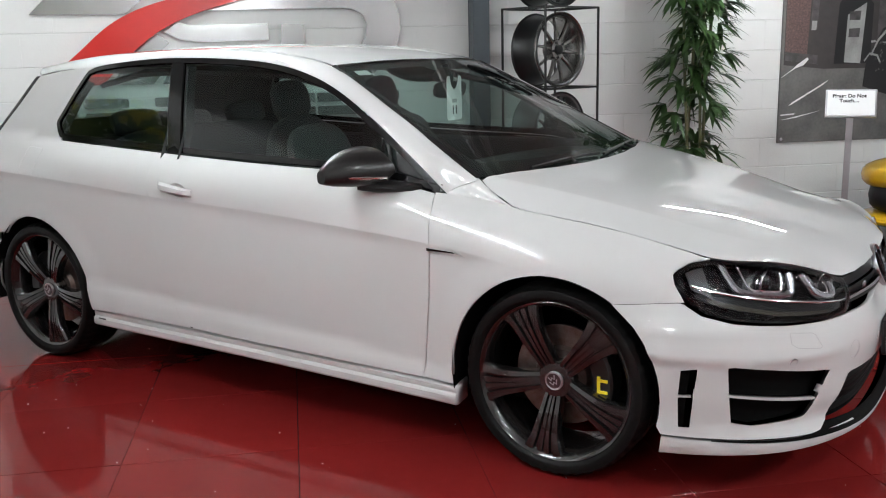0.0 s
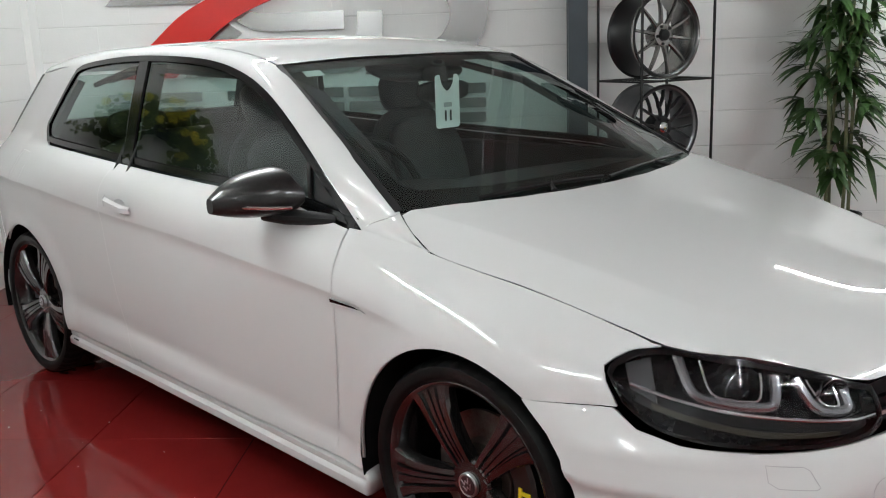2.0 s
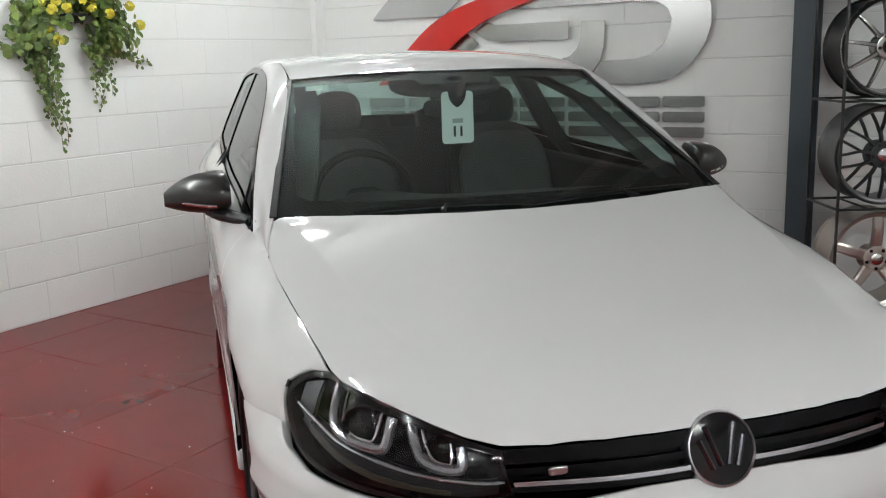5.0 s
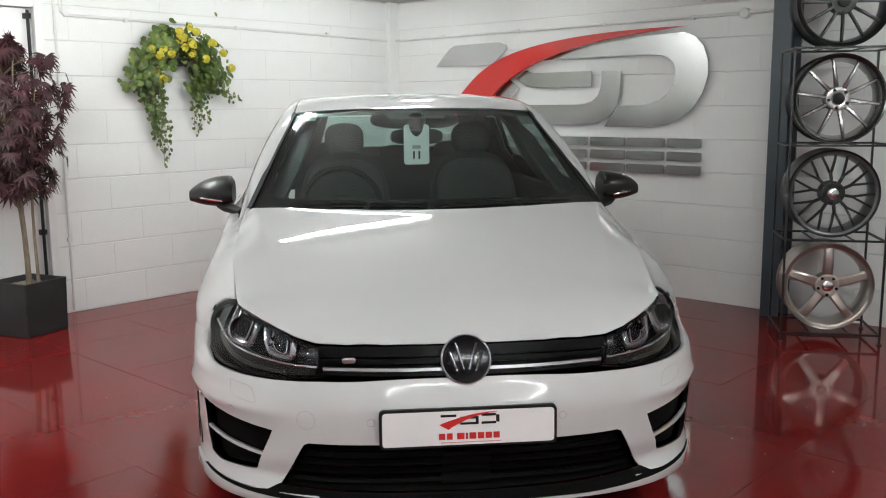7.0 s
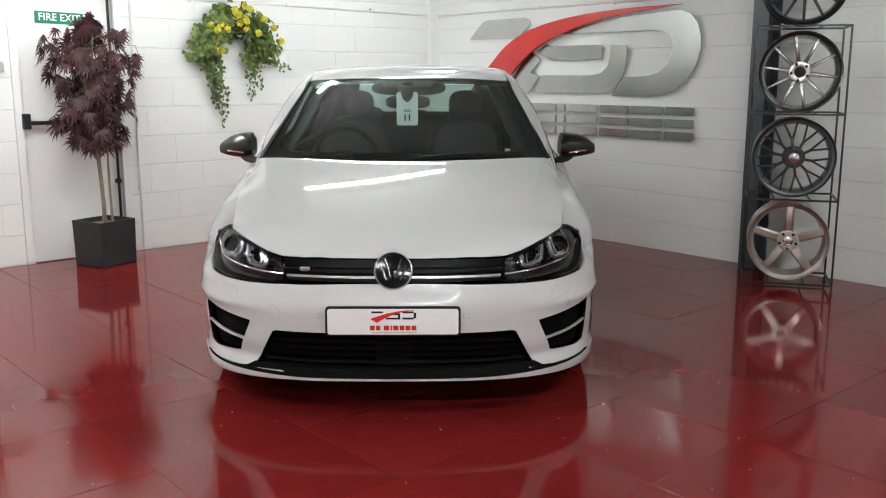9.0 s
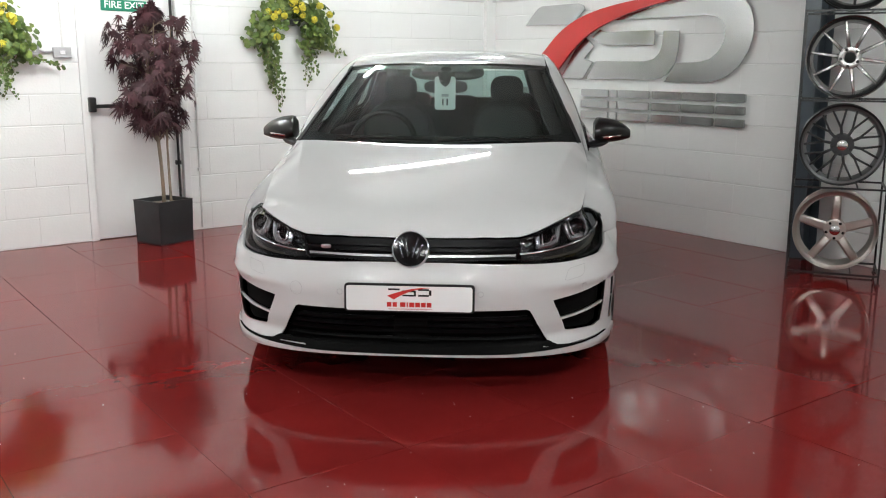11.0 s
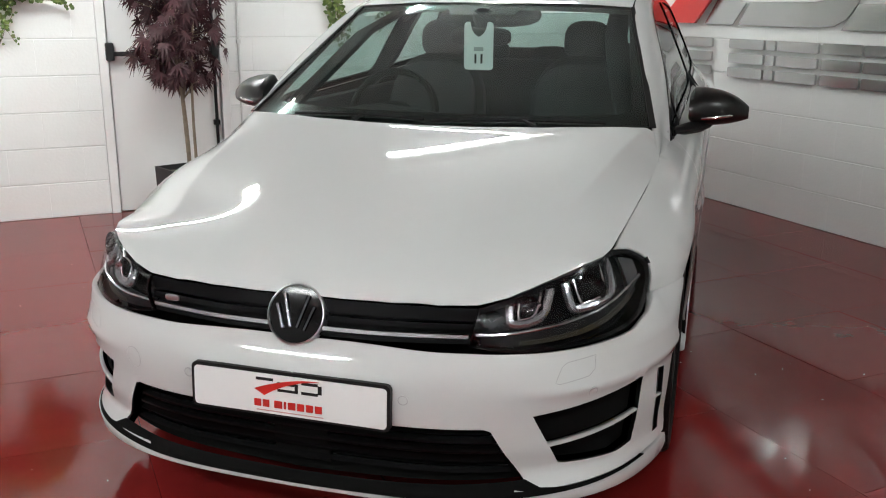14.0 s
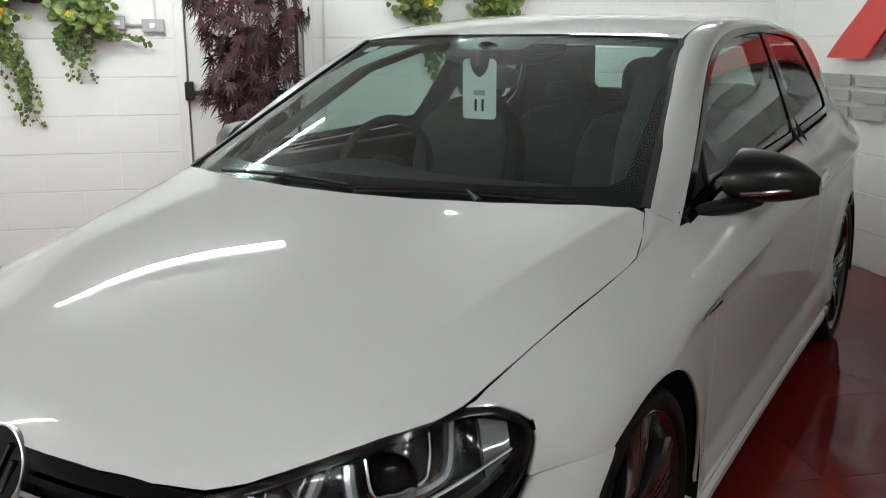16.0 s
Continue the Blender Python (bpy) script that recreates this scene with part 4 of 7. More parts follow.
for sd in (-1, 1):
    lamp = skin("headlight", LAMP, lens(0.055), M_LAMPBLACK, car, 0.05, lip=0, gap=0, side=sd, heart=(0, 0.5, 0.5), label="clear headlight with dark housing")
    skin("lens_cover", LAMP, lens(0.0), M_LENS, lamp, 0.05, lip=0.006, gap=0.006, side=sd, heart=(0, 0.5, 0.5), label="clear lamp cover")
    skin("lens_frame", LAMP, lens(0.002), M_BLACKGLOSS, lamp, 0.04, holes=[[(0.012, 0.03), (0.990, 0.04), (0.986, 0.72), (0.970, 0.85), (0.92, 0.92), (0.45, 0.915), (0.02, 0.88)]], lip=0.010, gap=0.002, side=sd, heart=(0, 0.5, 0.5))
    skin("bezel", [(0.05, 0.30), (0.5, 0.33), (0.93, 0.42), (0.95, 0.22), (0.5, 0.10), (0.08, 0.08)], lens(0.030), M_LAMPGREY, lamp, 0.04, lip=0.02, side=sd, heart=(0, 0.5, 0.5))
    lamp_bar("chrome_strip", [(0.03, 0.31), (0.3, 0.325), (0.6, 0.36), (0.85, 0.42), (0.95, 0.50)], 0.0040, M_CHROME, lamp, 0.012, sd, "satin strip through the lamp")
    skin("amber_strip", [(0.30, 0.16), (0.6, 0.18), (0.9, 0.30), (0.9, 0.22), (0.6, 0.11), (0.3, 0.10)], lens(0.026), M_AMBER, lamp, 0.04, lip=0.004, side=sd, heart=(0, 0.5, 0.5), label="unlit amber strip")
    for a0, a1, b1 in ((0.18, 0.40, 0.86), (0.52, 0.80, 0.90)):
        w = a1 - a0
        c = lens(0.040)(np.array([a0 + 0.5 * w]), np.array([0.66]))[0] * [sd, 1, 1]
        ax = np.array([sd * (0.30 + 0.3 * a0), -0.9, 0.05])
        turn_to = Vector(ax).to_track_quat("Z", "Y").to_matrix().to_4x4()
        bowl = lathe([(0.028, 0.036 + 0.03 * w), (0.024, 0.036 + 0.03 * w), (0.0, 0.030), (-0.02, 0.022), (-0.026, 0.0005)], 24, "z")
        bowl.transform(Matrix.Translation(c) @ turn_to)
        part("reflector", bowl, M_CHROME, lamp, "bright lamp reflector", smooth=True)
        ball = blob((0, 0, 0.002), (0.027, 0.027, 0.018), 10)
        ball.transform(Matrix.Translation(c) @ turn_to)
        part("projector", ball, M_BLACKGLOSS, lamp, "round projector glass", smooth=True)
        for inset, rr, mm in ((0.0, 0.0110, M_GUIDE), (0.055, 0.0030, M_CHROME)):
            lamp_bar("light_guide", [(a0 + inset, b1 - 0.05), (a0 + 0.02 + inset, 0.55), (a0 + 0.06 + inset, 0.46 + inset), (a0 + 0.5 * w, 0.445 + inset), (a1 - 0.05 - inset, 0.46 + inset), (a1 - inset, 0.56), (a1 + 0.03 - inset, b1)], rr, mm, lamp, 0.022, sd, "U-shaped light guide")
    skin("side_reflector", [(0.88, 0.30), (0.955, 0.42), (0.955, 0.82), (0.89, 0.86)], lens(0.018), M_LAMPSIDE, lamp, 0.03, lip=0.01, side=sd, heart=(0, 0.5, 0.5))

# grille
GR_LOW = spl((0, 0.0, -0.857, 0.574), (0.2, 0.2, -0.852, 0.574), (0.42, 0.424, -0.806, 0.574))
GR_TOP = spl((0, 0.0, -0.829, 0.664), (0.2, 0.2, -0.825, 0.664), (0.44, 0.440, -0.792, 0.663))


def grille(depth):
    def f(s, b):
        a = np.abs(s)
        p = GR_LOW(a * 0.42) * (1 - b[..., None]) + GR_TOP(a * 0.44) * b[..., None]
        p[..., 0] *= np.where(s < 0, -1, 1)
        return p + np.array([0, depth, 0])
    return f


nose_heart = (0, 0.8, 0.5)
grill = skin("grille", rect(-1, 0, 1, 1), grille(0.035), M_GRILLE, car, 0.08, lip=0, gap=0, heart=nose_heart, label="gloss black radiator grille")
for b0, b1 in ((0.03, 0.14), (0.42, 0.56), (0.62, 0.95)):
    skin("grille_bar", rect(-0.995, b0, 0.995, b1), grille(0.006 if b0 < 0.6 else 0.012), M_GRILLE, grill, 0.06, lip=0.025, gap=0.001, heart=nose_heart)
for s0, s1 in ((-0.985, -0.17), (0.17, 0.985)):
    skin("chrome_strip", rect(s0, 0.20, s1, 0.30), grille(-0.002), M_SATIN, grill, 0.06, lip=0.012, gap=0.001, heart=nose_heart, label="satin chrome strip")
badge = blob((-0.345, -0.838, 0.628), (0.020, 0.004, 0.0085), 8, (4, 4))
part("grille_badge", badge, M_SATIN, grill, "small satin badge", smooth=True)
EMB = pose(0, -0.838, 0.6195, 69, 0, 0) @ Matrix.Scale(1.06, 4)
emblem = part("emblem", lathe([(-0.02, 0.070), (0.004, 0.0715), (0.009, 0.070), (0.010, 0.0675), (0.006, 0.066)], 48, "z"), M_SATIN, car, "round dark emblem with a satin ring", smooth=True)
emblem.data.transform(EMB)
disc = lathe([(0.006, 0.0665), (0.009, 0.045), (0.010, 0.0005)], 40, "z")
disc.transform(EMB)
part("emblem_disc", disc, M_BLACKGLOSS, emblem, smooth=True)
for x0, x1, zt, zb in ((-0.03, -0.008, 0.044, -0.03), (0.03, 0.008, 0.044, -0.03), (-0.046, -0.026, 0.02, -0.035), (0.046, 0.026, 0.02, -0.035)):
    bm = tube([(x0, zt, 0.0115), (x1, zb, 0.0115)], 0.0046, 6)
    bm.transform(EMB)
    part("emblem_bar", bm, M_DARKCHROME, emblem, smooth=True)

# plate
plate_pose = pose(0, -0.9035, 0.4335, -3, 0, 0)
plate = part("number_plate", slab(rounded(-0.262, 0.262, -0.058, 0.058, 0.014), 0.014, m=plate_pose @ Matrix.Translation((0, 0.0135, 0))), M_BLACK, car, "white dealer plate in a black frame")
part("plate_face", slab(rounded(-0.2535, 0.2535, -0.0510, 0.0495, 0.010), 0.003, m=plate_pose), M_PLATE, plate)


# dark shells behind the panel gaps, wheel housings and floor pan
def shell(y, z):
    return np.stack([side_x(y, z) - 0.024, y, z], -1)


for sd in (-1, 1):
    flank = [(-0.335, 0.69), (-0.29, 0.755), (0.1, 0.84), (0.46, 0.89), (1.0, 0.955), (2.5, 1.02), (2.95, 1.0), (2.93, 0.60)] + arch(BASE, 132, 6, 0.38) + [(2.22, 0.27), (0.40, 0.25)] + arch(0, 172, 52, 0.38) + [(-0.36, 0.632)]
    skin("inner_panel", flank, shell, M_UNDER, car, 0.06, lip=0, gap=0, side=sd)
    for c in (0.0, BASE):
        rows = []
        for i in range(19):
            a = radians(-12 + 204 * i / 18)
            rows.append([(x, c - r * math.cos(a), AXLE_Z + r * math.sin(a)) for x, r in ((0.52, 0.366), (0.80, 0.366), ((0.832 if c == 0.0 and i < 9 else float(side_x(np.array(c), np.array(0.6))) - 0.012), 0.363))])
        sheet("wheel_housing", rows, M_UNDER, car, side=sd)
skin("engine_cover", [(-0.66, -0.55), (0.66, -0.55), (0.70, -0.4), (0.735, 0.2), (-0.735, 0.2), (-0.70, -0.4)], lambda x, y: bonnet(x, y) - np.array([0, 0, 0.035]), M_UNDER, car, 0.08, lip=0, gap=0)
part("floor_pan", box((-0.74, -0.42, 0.19), (0.74, 3.1, 0.27), 0.02), M_UNDER, car)
part("bulkhead", box((-0.50, -0.70, 0.22), (0.50, 0.18, 0.60), 0.02), M_UNDER, car)


# ---- wheels
def spoke_mesh(r0, r1, w0, w1, x0, x1, ridges=True, thick=0.03, flare=0.0):
    """A tapered spoke, along +z of the wheel, with raised edges and a grooved face; x points outwards."""
    bm = bmesh.new()
    if ridges:
        prof = [(-1.0, -thick), (-1.0, -0.006), (-0.9, 0.004), (-0.52, 0.006), (-0.44, -0.006), (-0.36, -0.006), (-0.30, 0.003), (-0.06, 0.003), (-0.04, -0.004), (0.04, -0.004), (0.06, 0.003), (0.30, 0.003), (0.36, -0.006), (0.44, -0.006), (0.52, 0.006), (0.9, 0.004), (1.0, -0.006), (1.0, -thick)]
    else:
        prof = [(-1.0, -thick), (-1.0, -0.006), (-0.6, 0.0), (0.6, 0.0), (1.0, -0.006), (1.0, -thick)]
    rings = []
    for i in range(9):
        q = i / 8
        r, w = r0 + (r1 - r0) * q, (w0 + (w1 - w0) * q + flare * q**5) / 2
        x = x0 + (x1 - x0) * q + 0.010 * math.sin(math.pi * q)
        rings.append([bm.verts.new((x + h, t * w, r)) for t, h in prof])
    for a, b in zip(rings, rings[1:]):
        for k in range(len(prof) - 1):
            bm.faces.new((a[k], a[k + 1], b[k + 1], b[k]))
        bm.faces.new((a[-1], a[0], b[0], b[-1]))
    bm.faces.new(rings[0])
    bm.faces.new(rings[-1][::-1])
    me = bpy.data.meshes.new("spoke")
    bmesh.ops.recalc_face_normals(bm, faces=bm.faces)
    bm.to_mesh(me)
    bm.free()
    return me


def tyre_mesh():
    prof = [(-0.095, 0.250), (-0.108, 0.262), (-0.117, 0.285), (-0.112, 0.306), (-0.098, 0.317), (-0.085, 0.3205), (-0.045, 0.322), (-0.043, 0.315), (-0.037, 0.315), (-0.035, 0.322), (0.0, 0.322), (0.035, 0.322),
            (0.037, 0.315), (0.043, 0.315), (0.045, 0.322), (0.085, 0.3205), (0.100, 0.3165), (0.113, 0.307), (0.1165, 0.294), (0.114, 0.282), (0.1135, 0.280), (0.1085, 0.273), (0.100, 0.267), (0.095, 0.255)]
    bm = bmesh.new()
    n, rings = 144, []
    for a, r in prof:
        notch = 0.0055 if abs(a) > 0.08 and r > 0.316 else 0.0
        rings.append([bm.verts.new((a, math.cos(2 * math.pi * k / n) * (r - (notch if k % 3 == 0 else 0)), math.sin(2 * math.pi * k / n) * (r - (notch if k % 3 == 0 else 0)))) for k in range(n)])
    for a, b in zip(rings, rings[1:]):
        for k in range(n):
            bm.faces.new((a[k], a[(k + 1) % n], b[(k + 1) % n], b[k]))
    return bm


def emblem_mesh():
    """Two plain chevrons on the hub cap."""
    bm = bmesh.new()
    for z, s in ((0.010, 0.9), (-0.006, 1.0)):
        for d in (-1, 1):
            add_tube(bm, [(0.0905, d * 0.014 * s, z + 0.008), (0.0910, d * 0.006, z - 0.006), (0.0905, 0.0, z + 0.003)], 0.0019, 6)
    return bm


def car_wheel(first, place, turn):
    """Tyre, alloy and brake. Outwards is +x. first: a wheel whose meshes are shared."""
    w = part("wheel", first["rim"] if first else lathe([(-0.10, 0.252), (-0.09, 0.236), (-0.06, 0.230), (0.02, 0.232), (0.06, 0.240), (0.086, 0.249), (0.100, 0.259), (0.105, 0.267), (0.103, 0.270), (0.094, 0.268)], 72), M_RIM, car, "black five-spoke alloy wheel", smooth=True)
    w.matrix_basis = place @ pose(0, 0, 0, turn, 0, 0)
    meshes = first or {"rim": w.data}

    def piece(key, make, material, label="", m=None, under=None):
        if key not in meshes:
            ob = part(key, make(), material, under or w, label, smooth=True)
            meshes[key] = ob.data
        else:
            ob = part(key, meshes[key], None, under or w, label)
        if m is not None:
            ob.matrix_basis = m
        return ob

    tyre = piece("tyre", tyre_mesh, M_RUBBER, "black low-profile tyre")
    if "spoke" not in meshes:
        meshes["spoke"] = spoke_mesh(0.050, 0.254, 0.060, 0.108, 0.074, 0.094, flare=0.045)
        meshes["spoke"].materials.append(M_RIM)
        meshes["spoke"].polygons.foreach_set("use_smooth", [True] * len(meshes["spoke"].polygons))
        meshes["spoke"].set_sharp_from_angle(angle=radians(25))
    for k in range(5):
        piece("spoke", None, None, "", pose(0, 0, 0, 72 * k, 0, 0))
        piece("wheel_bolt", lambda: lathe([(0.0, 0.009), (0.074, 0.009), (0.078, 0.007), (0.078, 0.0005)], 10), M_BLACK, "", pose(0, 0.048 * math.sin(radians(72 * k + 36)), 0.048 * math.cos(radians(72 * k + 36)), 0, 0, 0))
    piece("hub", lambda: lathe([(0.03, 0.062), (0.070, 0.064), (0.078, 0.058), (0.080, 0.034), (0.078, 0.0005)], 40), M_RIM)
    piece("hub_cap", lambda: lathe([(0.078, 0.031), (0.088, 0.031), (0.090, 0.029), (0.089, 0.027), (0.088, 0.0005)], 32), M_SATIN, "satin hub cap with a dark centre")
    piece("cap_disc", lambda: lathe([(0.0885, 0.026), (0.0905, 0.024), (0.0905, 0.0005)], 28), mat("dark_cap", (0.035, 0.016, 0.018), 0.3) if "cap_disc" not in meshes else None)
    piece("cap_emblem", emblem_mesh, M_SATIN, "satin chevrons on the hub cap")
    piece("brake_disc", lambda: lathe([(0.0, 0.17), (0.012, 0.17), (0.012, 0.10), (0.03, 0.09), (0.03, 0.01), (0.0, 0.01)], 56, closed=True), M_DISC, "rusty steel brake disc")
    return w, meshes


place_l = lambda y: pose(0.758, y, AXLE_Z)
place_r = lambda y: pose(-0.758, y, AXLE_Z, 0, 0, 180)
first = None
for y, turns in ((0.0, (0, 28)), (BASE, (-8, 45))):
    for sd, turn in ((1, turns[0]), (-1, turns[1])):
        w, first = car_wheel(first, place_l(y) if sd > 0 else place_r(y), turn)
        front = y == 0.0
        bm = bmesh.new()
        rows = []
        for i in range(9):
            a = radians(-36 + 72 * i / 8)
            ring = [(x, math.cos(a) * r, math.sin(a) * r) for x, r in ((-0.03, 0.115), (0.045, 0.115), (0.052, 0.125), (0.052, 0.178), (0.045, 0.188), (-0.03, 0.188))]
            rows.append([bm.verts.new(p) for p in ring])
        for r0, r1 in zip(rows, rows[1:]):
            for k in range(6):
                bm.faces.new((r0[k], r0[(k + 1) % 6], r1[(k + 1) % 6], r1[k]))
        bm.faces.new(rows[0])
        bm.faces.new(rows[-1][::-1])
        cal = part("brake_caliper", bm, M_CALIPER, car, "black brake caliper with a yellow mark")
        cal.matrix_basis = (place_l(y) if sd > 0 else place_r(y)) @ pose(0, 0, 0, 0 if sd < 0 else 180, 0, 0)
        if not front:
            cal.matrix_basis = cal.matrix_basis @ pose(0, 0, 0, 150, 0, 0)
        else:
            bm = bmesh.new()
            add_box(bm, (0.052, 0.136, -0.028), (0.056, 0.172, -0.018), 0.001)
            add_box(bm, (0.052, 0.136, -0.018), (0.056, 0.147, 0.028), 0.001)
            add_box(bm, (0.052, 0.147, 0.010), (0.056, 0.172, 0.020), 0.001)
            part("caliper_mark", bm, M_YELLOW, cal, "yellow angular mark")

# ---- door mirrors
for sd in (-1, 1):
    bm = bmesh.new()
    rings = []
    for i in range(15):
        q = i / 14
        x = 0.834 + 0.206 * q
        h_up = 0.083 * (1 - 0.72 * q**3.2) * min(1, (q + 0.06) / 0.14) ** 0.5
        h_dn = 0.054 * (1 - 0.62 * q**2.6) * min(1, (q + 0.06) / 0.14) ** 0.5
        yc = 0.722 + 0.045 * q
        fr, bk = 0.122 * (1 - 0.86 * q**2.2), 0.045 * (1 - 0.6 * q**3)
        ring = []
        for k in range(24):
            a = 2 * math.pi * k / 24
            c, s = math.cos(a), math.sin(a)
            ring.append(bm.verts.new((sd * x, yc + (bk if c > 0 else fr) * c * (1 if c < 0 else abs(c) ** -0.4 if abs(c) > 0.2 else 1.6) * 0.95, 0.982 - 0.012 * q + (h_up if s > 0 else h_dn) * math.copysign(abs(s) ** 0.85, s))))
        rings.append(ring)
    for a, b in zip(rings, rings[1:]):
        for k in range(24):
            bm.faces.new((a[k], a[(k + 1) % 24], b[(k + 1) % 24], b[k]))
    bm.faces.new(rings[0])
    bm.faces.new(rings[-1][::-1])
    mirror = part("door_mirror", bm, M_MIRRORCAP, car, "dark carbon-look door mirror", smooth=True)
    arm = [(sd * 0.785, 0.53, 0.915), (sd * 0.82, 0.59, 0.920), (sd * 0.862, 0.66, 0.926), (sd * 0.89, 0.72, 0.938)]
    ab = bmesh.new()
    add_tube(ab, arm, [0.020, 0.027, 0.031, 0.032], 12)
    for v in ab.verts:
        v.co.z = 0.928 + (v.co.z - 0.928) * 0.72
    part("mirror_arm", ab, M_BLACK, mirror, smooth=True)
    strip = [(sd * (0.87 + 0.15 * q), 0.722 + 0.045 * q - 0.115 * (1 - 0.86 * q**2.2) + (0.003 if q < 0.9 else 0.007), 0.9590 + 0.010 * q) for q in np.linspace(0.05, 0.98, 12)]
    part("indicator_strip", tube(strip, 0.0058, 8), M_CHROME, mirror, "clear indicator strip", smooth=True)
    part("mirror_glass", box((0.858, 0.774, 0.948), (0.985, 0.779, 1.020), 0.002) if sd > 0 else box((-0.985, 0.774, 0.948), (-0.858, 0.779, 1.020), 0.002), M_CHROME, mirror, "mirror glass")

# ---- door handles, flap, wing badges
for sd in (-1, 1):
    hx = lambda y, z: float(side_x(np.array(y), np.array(z)))
    rows = []
    for i in range(13):
        q = i / 12
        y = 1.545 + 0.19 * q
        z = 0.8555 + 0.022 * q
        bow = 0.030 * min(1, math.sin(math.pi * (0.06 + 0.88 * q)) * 1.9)
        x0 = hx(y, z)
        hh = 0.0145 + 0.005 * q
        rows.append([(x0 + bow * 0.55, y, z - hh), (x0 + bow, y, z - hh * 0.6), (x0 + bow, y, z + hh * 0.5), (x0 + bow * 0.6, y, z + hh), (x0 + bow * 0.3, y, z)])
    sheet("door_handle", rows, M_PAINT, car, side=sd, closed=True, label="white door handle")
    skin("wing_badge", [(0.305, 0.714), (0.34, 0.732), (0.452, 0.736), (0.452, 0.716)], body, M_SILVER, car, 0.02, lip=0.004, side=sd, raise_=0.004, label="chrome-edged wing badge with a black insert")
    skin("badge_insert", [(0.326, 0.7200), (0.345, 0.7295), (0.450, 0.7345), (0.450, 0.7200)], body, M_BLACKGLOSS, car, 0.02, lip=0.002, side=sd, raise_=0.006)
    # lamp washer flap and parking sensors, tow-eye cover
    ring_of = lambda s0, z0, w, h, k=24: [(s0 + w * math.cos(2 * math.pi * i / k), z0 + h * math.sin(2 * math.pi * i / k)) for i in range(k)]
    for s0, z0 in ((s_of(0.285), 0.450), (s_of(0.700), 0.456)):
        skin("parking_sensor", ring_of(s0, z0, 0.0125, 0.0125, 16), bumper, M_GREYBOX, car, 0.01, holes=[ring_of(s0, z0, 0.0105, 0.0105, 16)], lip=0.002, gap=0, side=sd, heart=(0, 0.6, 0.45), raise_=0.0006)
    s0 = s_of(0.665)
    flap = [(s0 - 0.055, 0.492), (s0 - 0.035, 0.528), (s0 - 0.02, 0.537), (s0 + 0.06, 0.545), (s0 + 0.055, 0.51), (s0 + 0.035, 0.497), (s0 - 0.045, 0.488)]
    skin("washer_flap", flap, bumper, M_GREYBOX, car, 0.02, holes=[[tuple(p) for p in shrink(dense(flap, 0.02), 0.0016)]], lip=0.001, gap=0, side=sd, heart=(0, 0.6, 0.45), raise_=0.0006)
skin("tow_cover", [(-s, z) for s, z in ring_of(s_of(0.475), 0.452, 0.029, 0.029, 28)], bumper, M_GREYBOX, car, 0.01, holes=[[(-s, z) for s, z in ring_of(s_of(0.475), 0.452, 0.0275, 0.0275, 28)]], lip=0.001, gap=0, heart=(0, 0.6, 0.45), raise_=0.0005)
fuel = [(y + 0.045, z) for y, z in ((2.545, 0.88), (2.535, 0.985), (2.55, 0.995), (2.655, 1.0), (2.665, 0.985), (2.66, 0.885), (2.645, 0.875), (2.56, 0.872))]
skin("fuel_flap", fuel, body, M_GREYBOX, car, 0.03, holes=[[tuple(p) for p in shrink(dense(fuel, 0.03), 0.002)]], lip=0.001, gap=0, side=-1, raise_=0.0006)

# ---- wipers
for a0, a1, pivot in ((-0.70, -0.02, -0.36), (0.02, 0.80, 0.50)):
    pts = [tuple(screen(np.array([a]), np.array([b]))[0] + np.array([0, -0.004, 0.009])) for a, b in zip(np.linspace(a0, a1, 14), 0.012 + 0.028 * np.sin(np.linspace(0.2, 2.6, 14)))]
    wiper = part("wiper", tube(pts, 0.006, 6), M_BLACK, car, "black wiper blade at the foot of the screen", smooth=True)
    piv = screen(np.array([pivot]), np.array([0.0]))[0] + np.array([0, -0.006, 0.008])
    mid = pts[7]
    arm = [tuple(piv), tuple((piv * 0.8 + np.array(mid) * 0.2) + np.array([0, 0, 0.001])), tuple((piv * 0.35 + np.array(mid) * 0.65) + np.array([0, 0, 0.001])), tuple(np.array(mid) + np.array([0, 0, 0.002]))]
    part("wiper_arm", tube(arm, [0.010, 0.008, 0.006, 0.005], 8), M_BLACK, wiper, smooth=True)
sheet("scuttle_panel", [[(0.735 * a, float(low_y(0.735 * abs(a))) - 0.006, 0.918), (0.735 * a, float(low_y(0.735 * abs(a))) + 0.02, 0.938), (0.72 * a, float(low_y(0.735 * abs(a))) + 0.06, 0.945)] for a in np.linspace(-0.99, 0.99, 25)], M_BLACK, car)

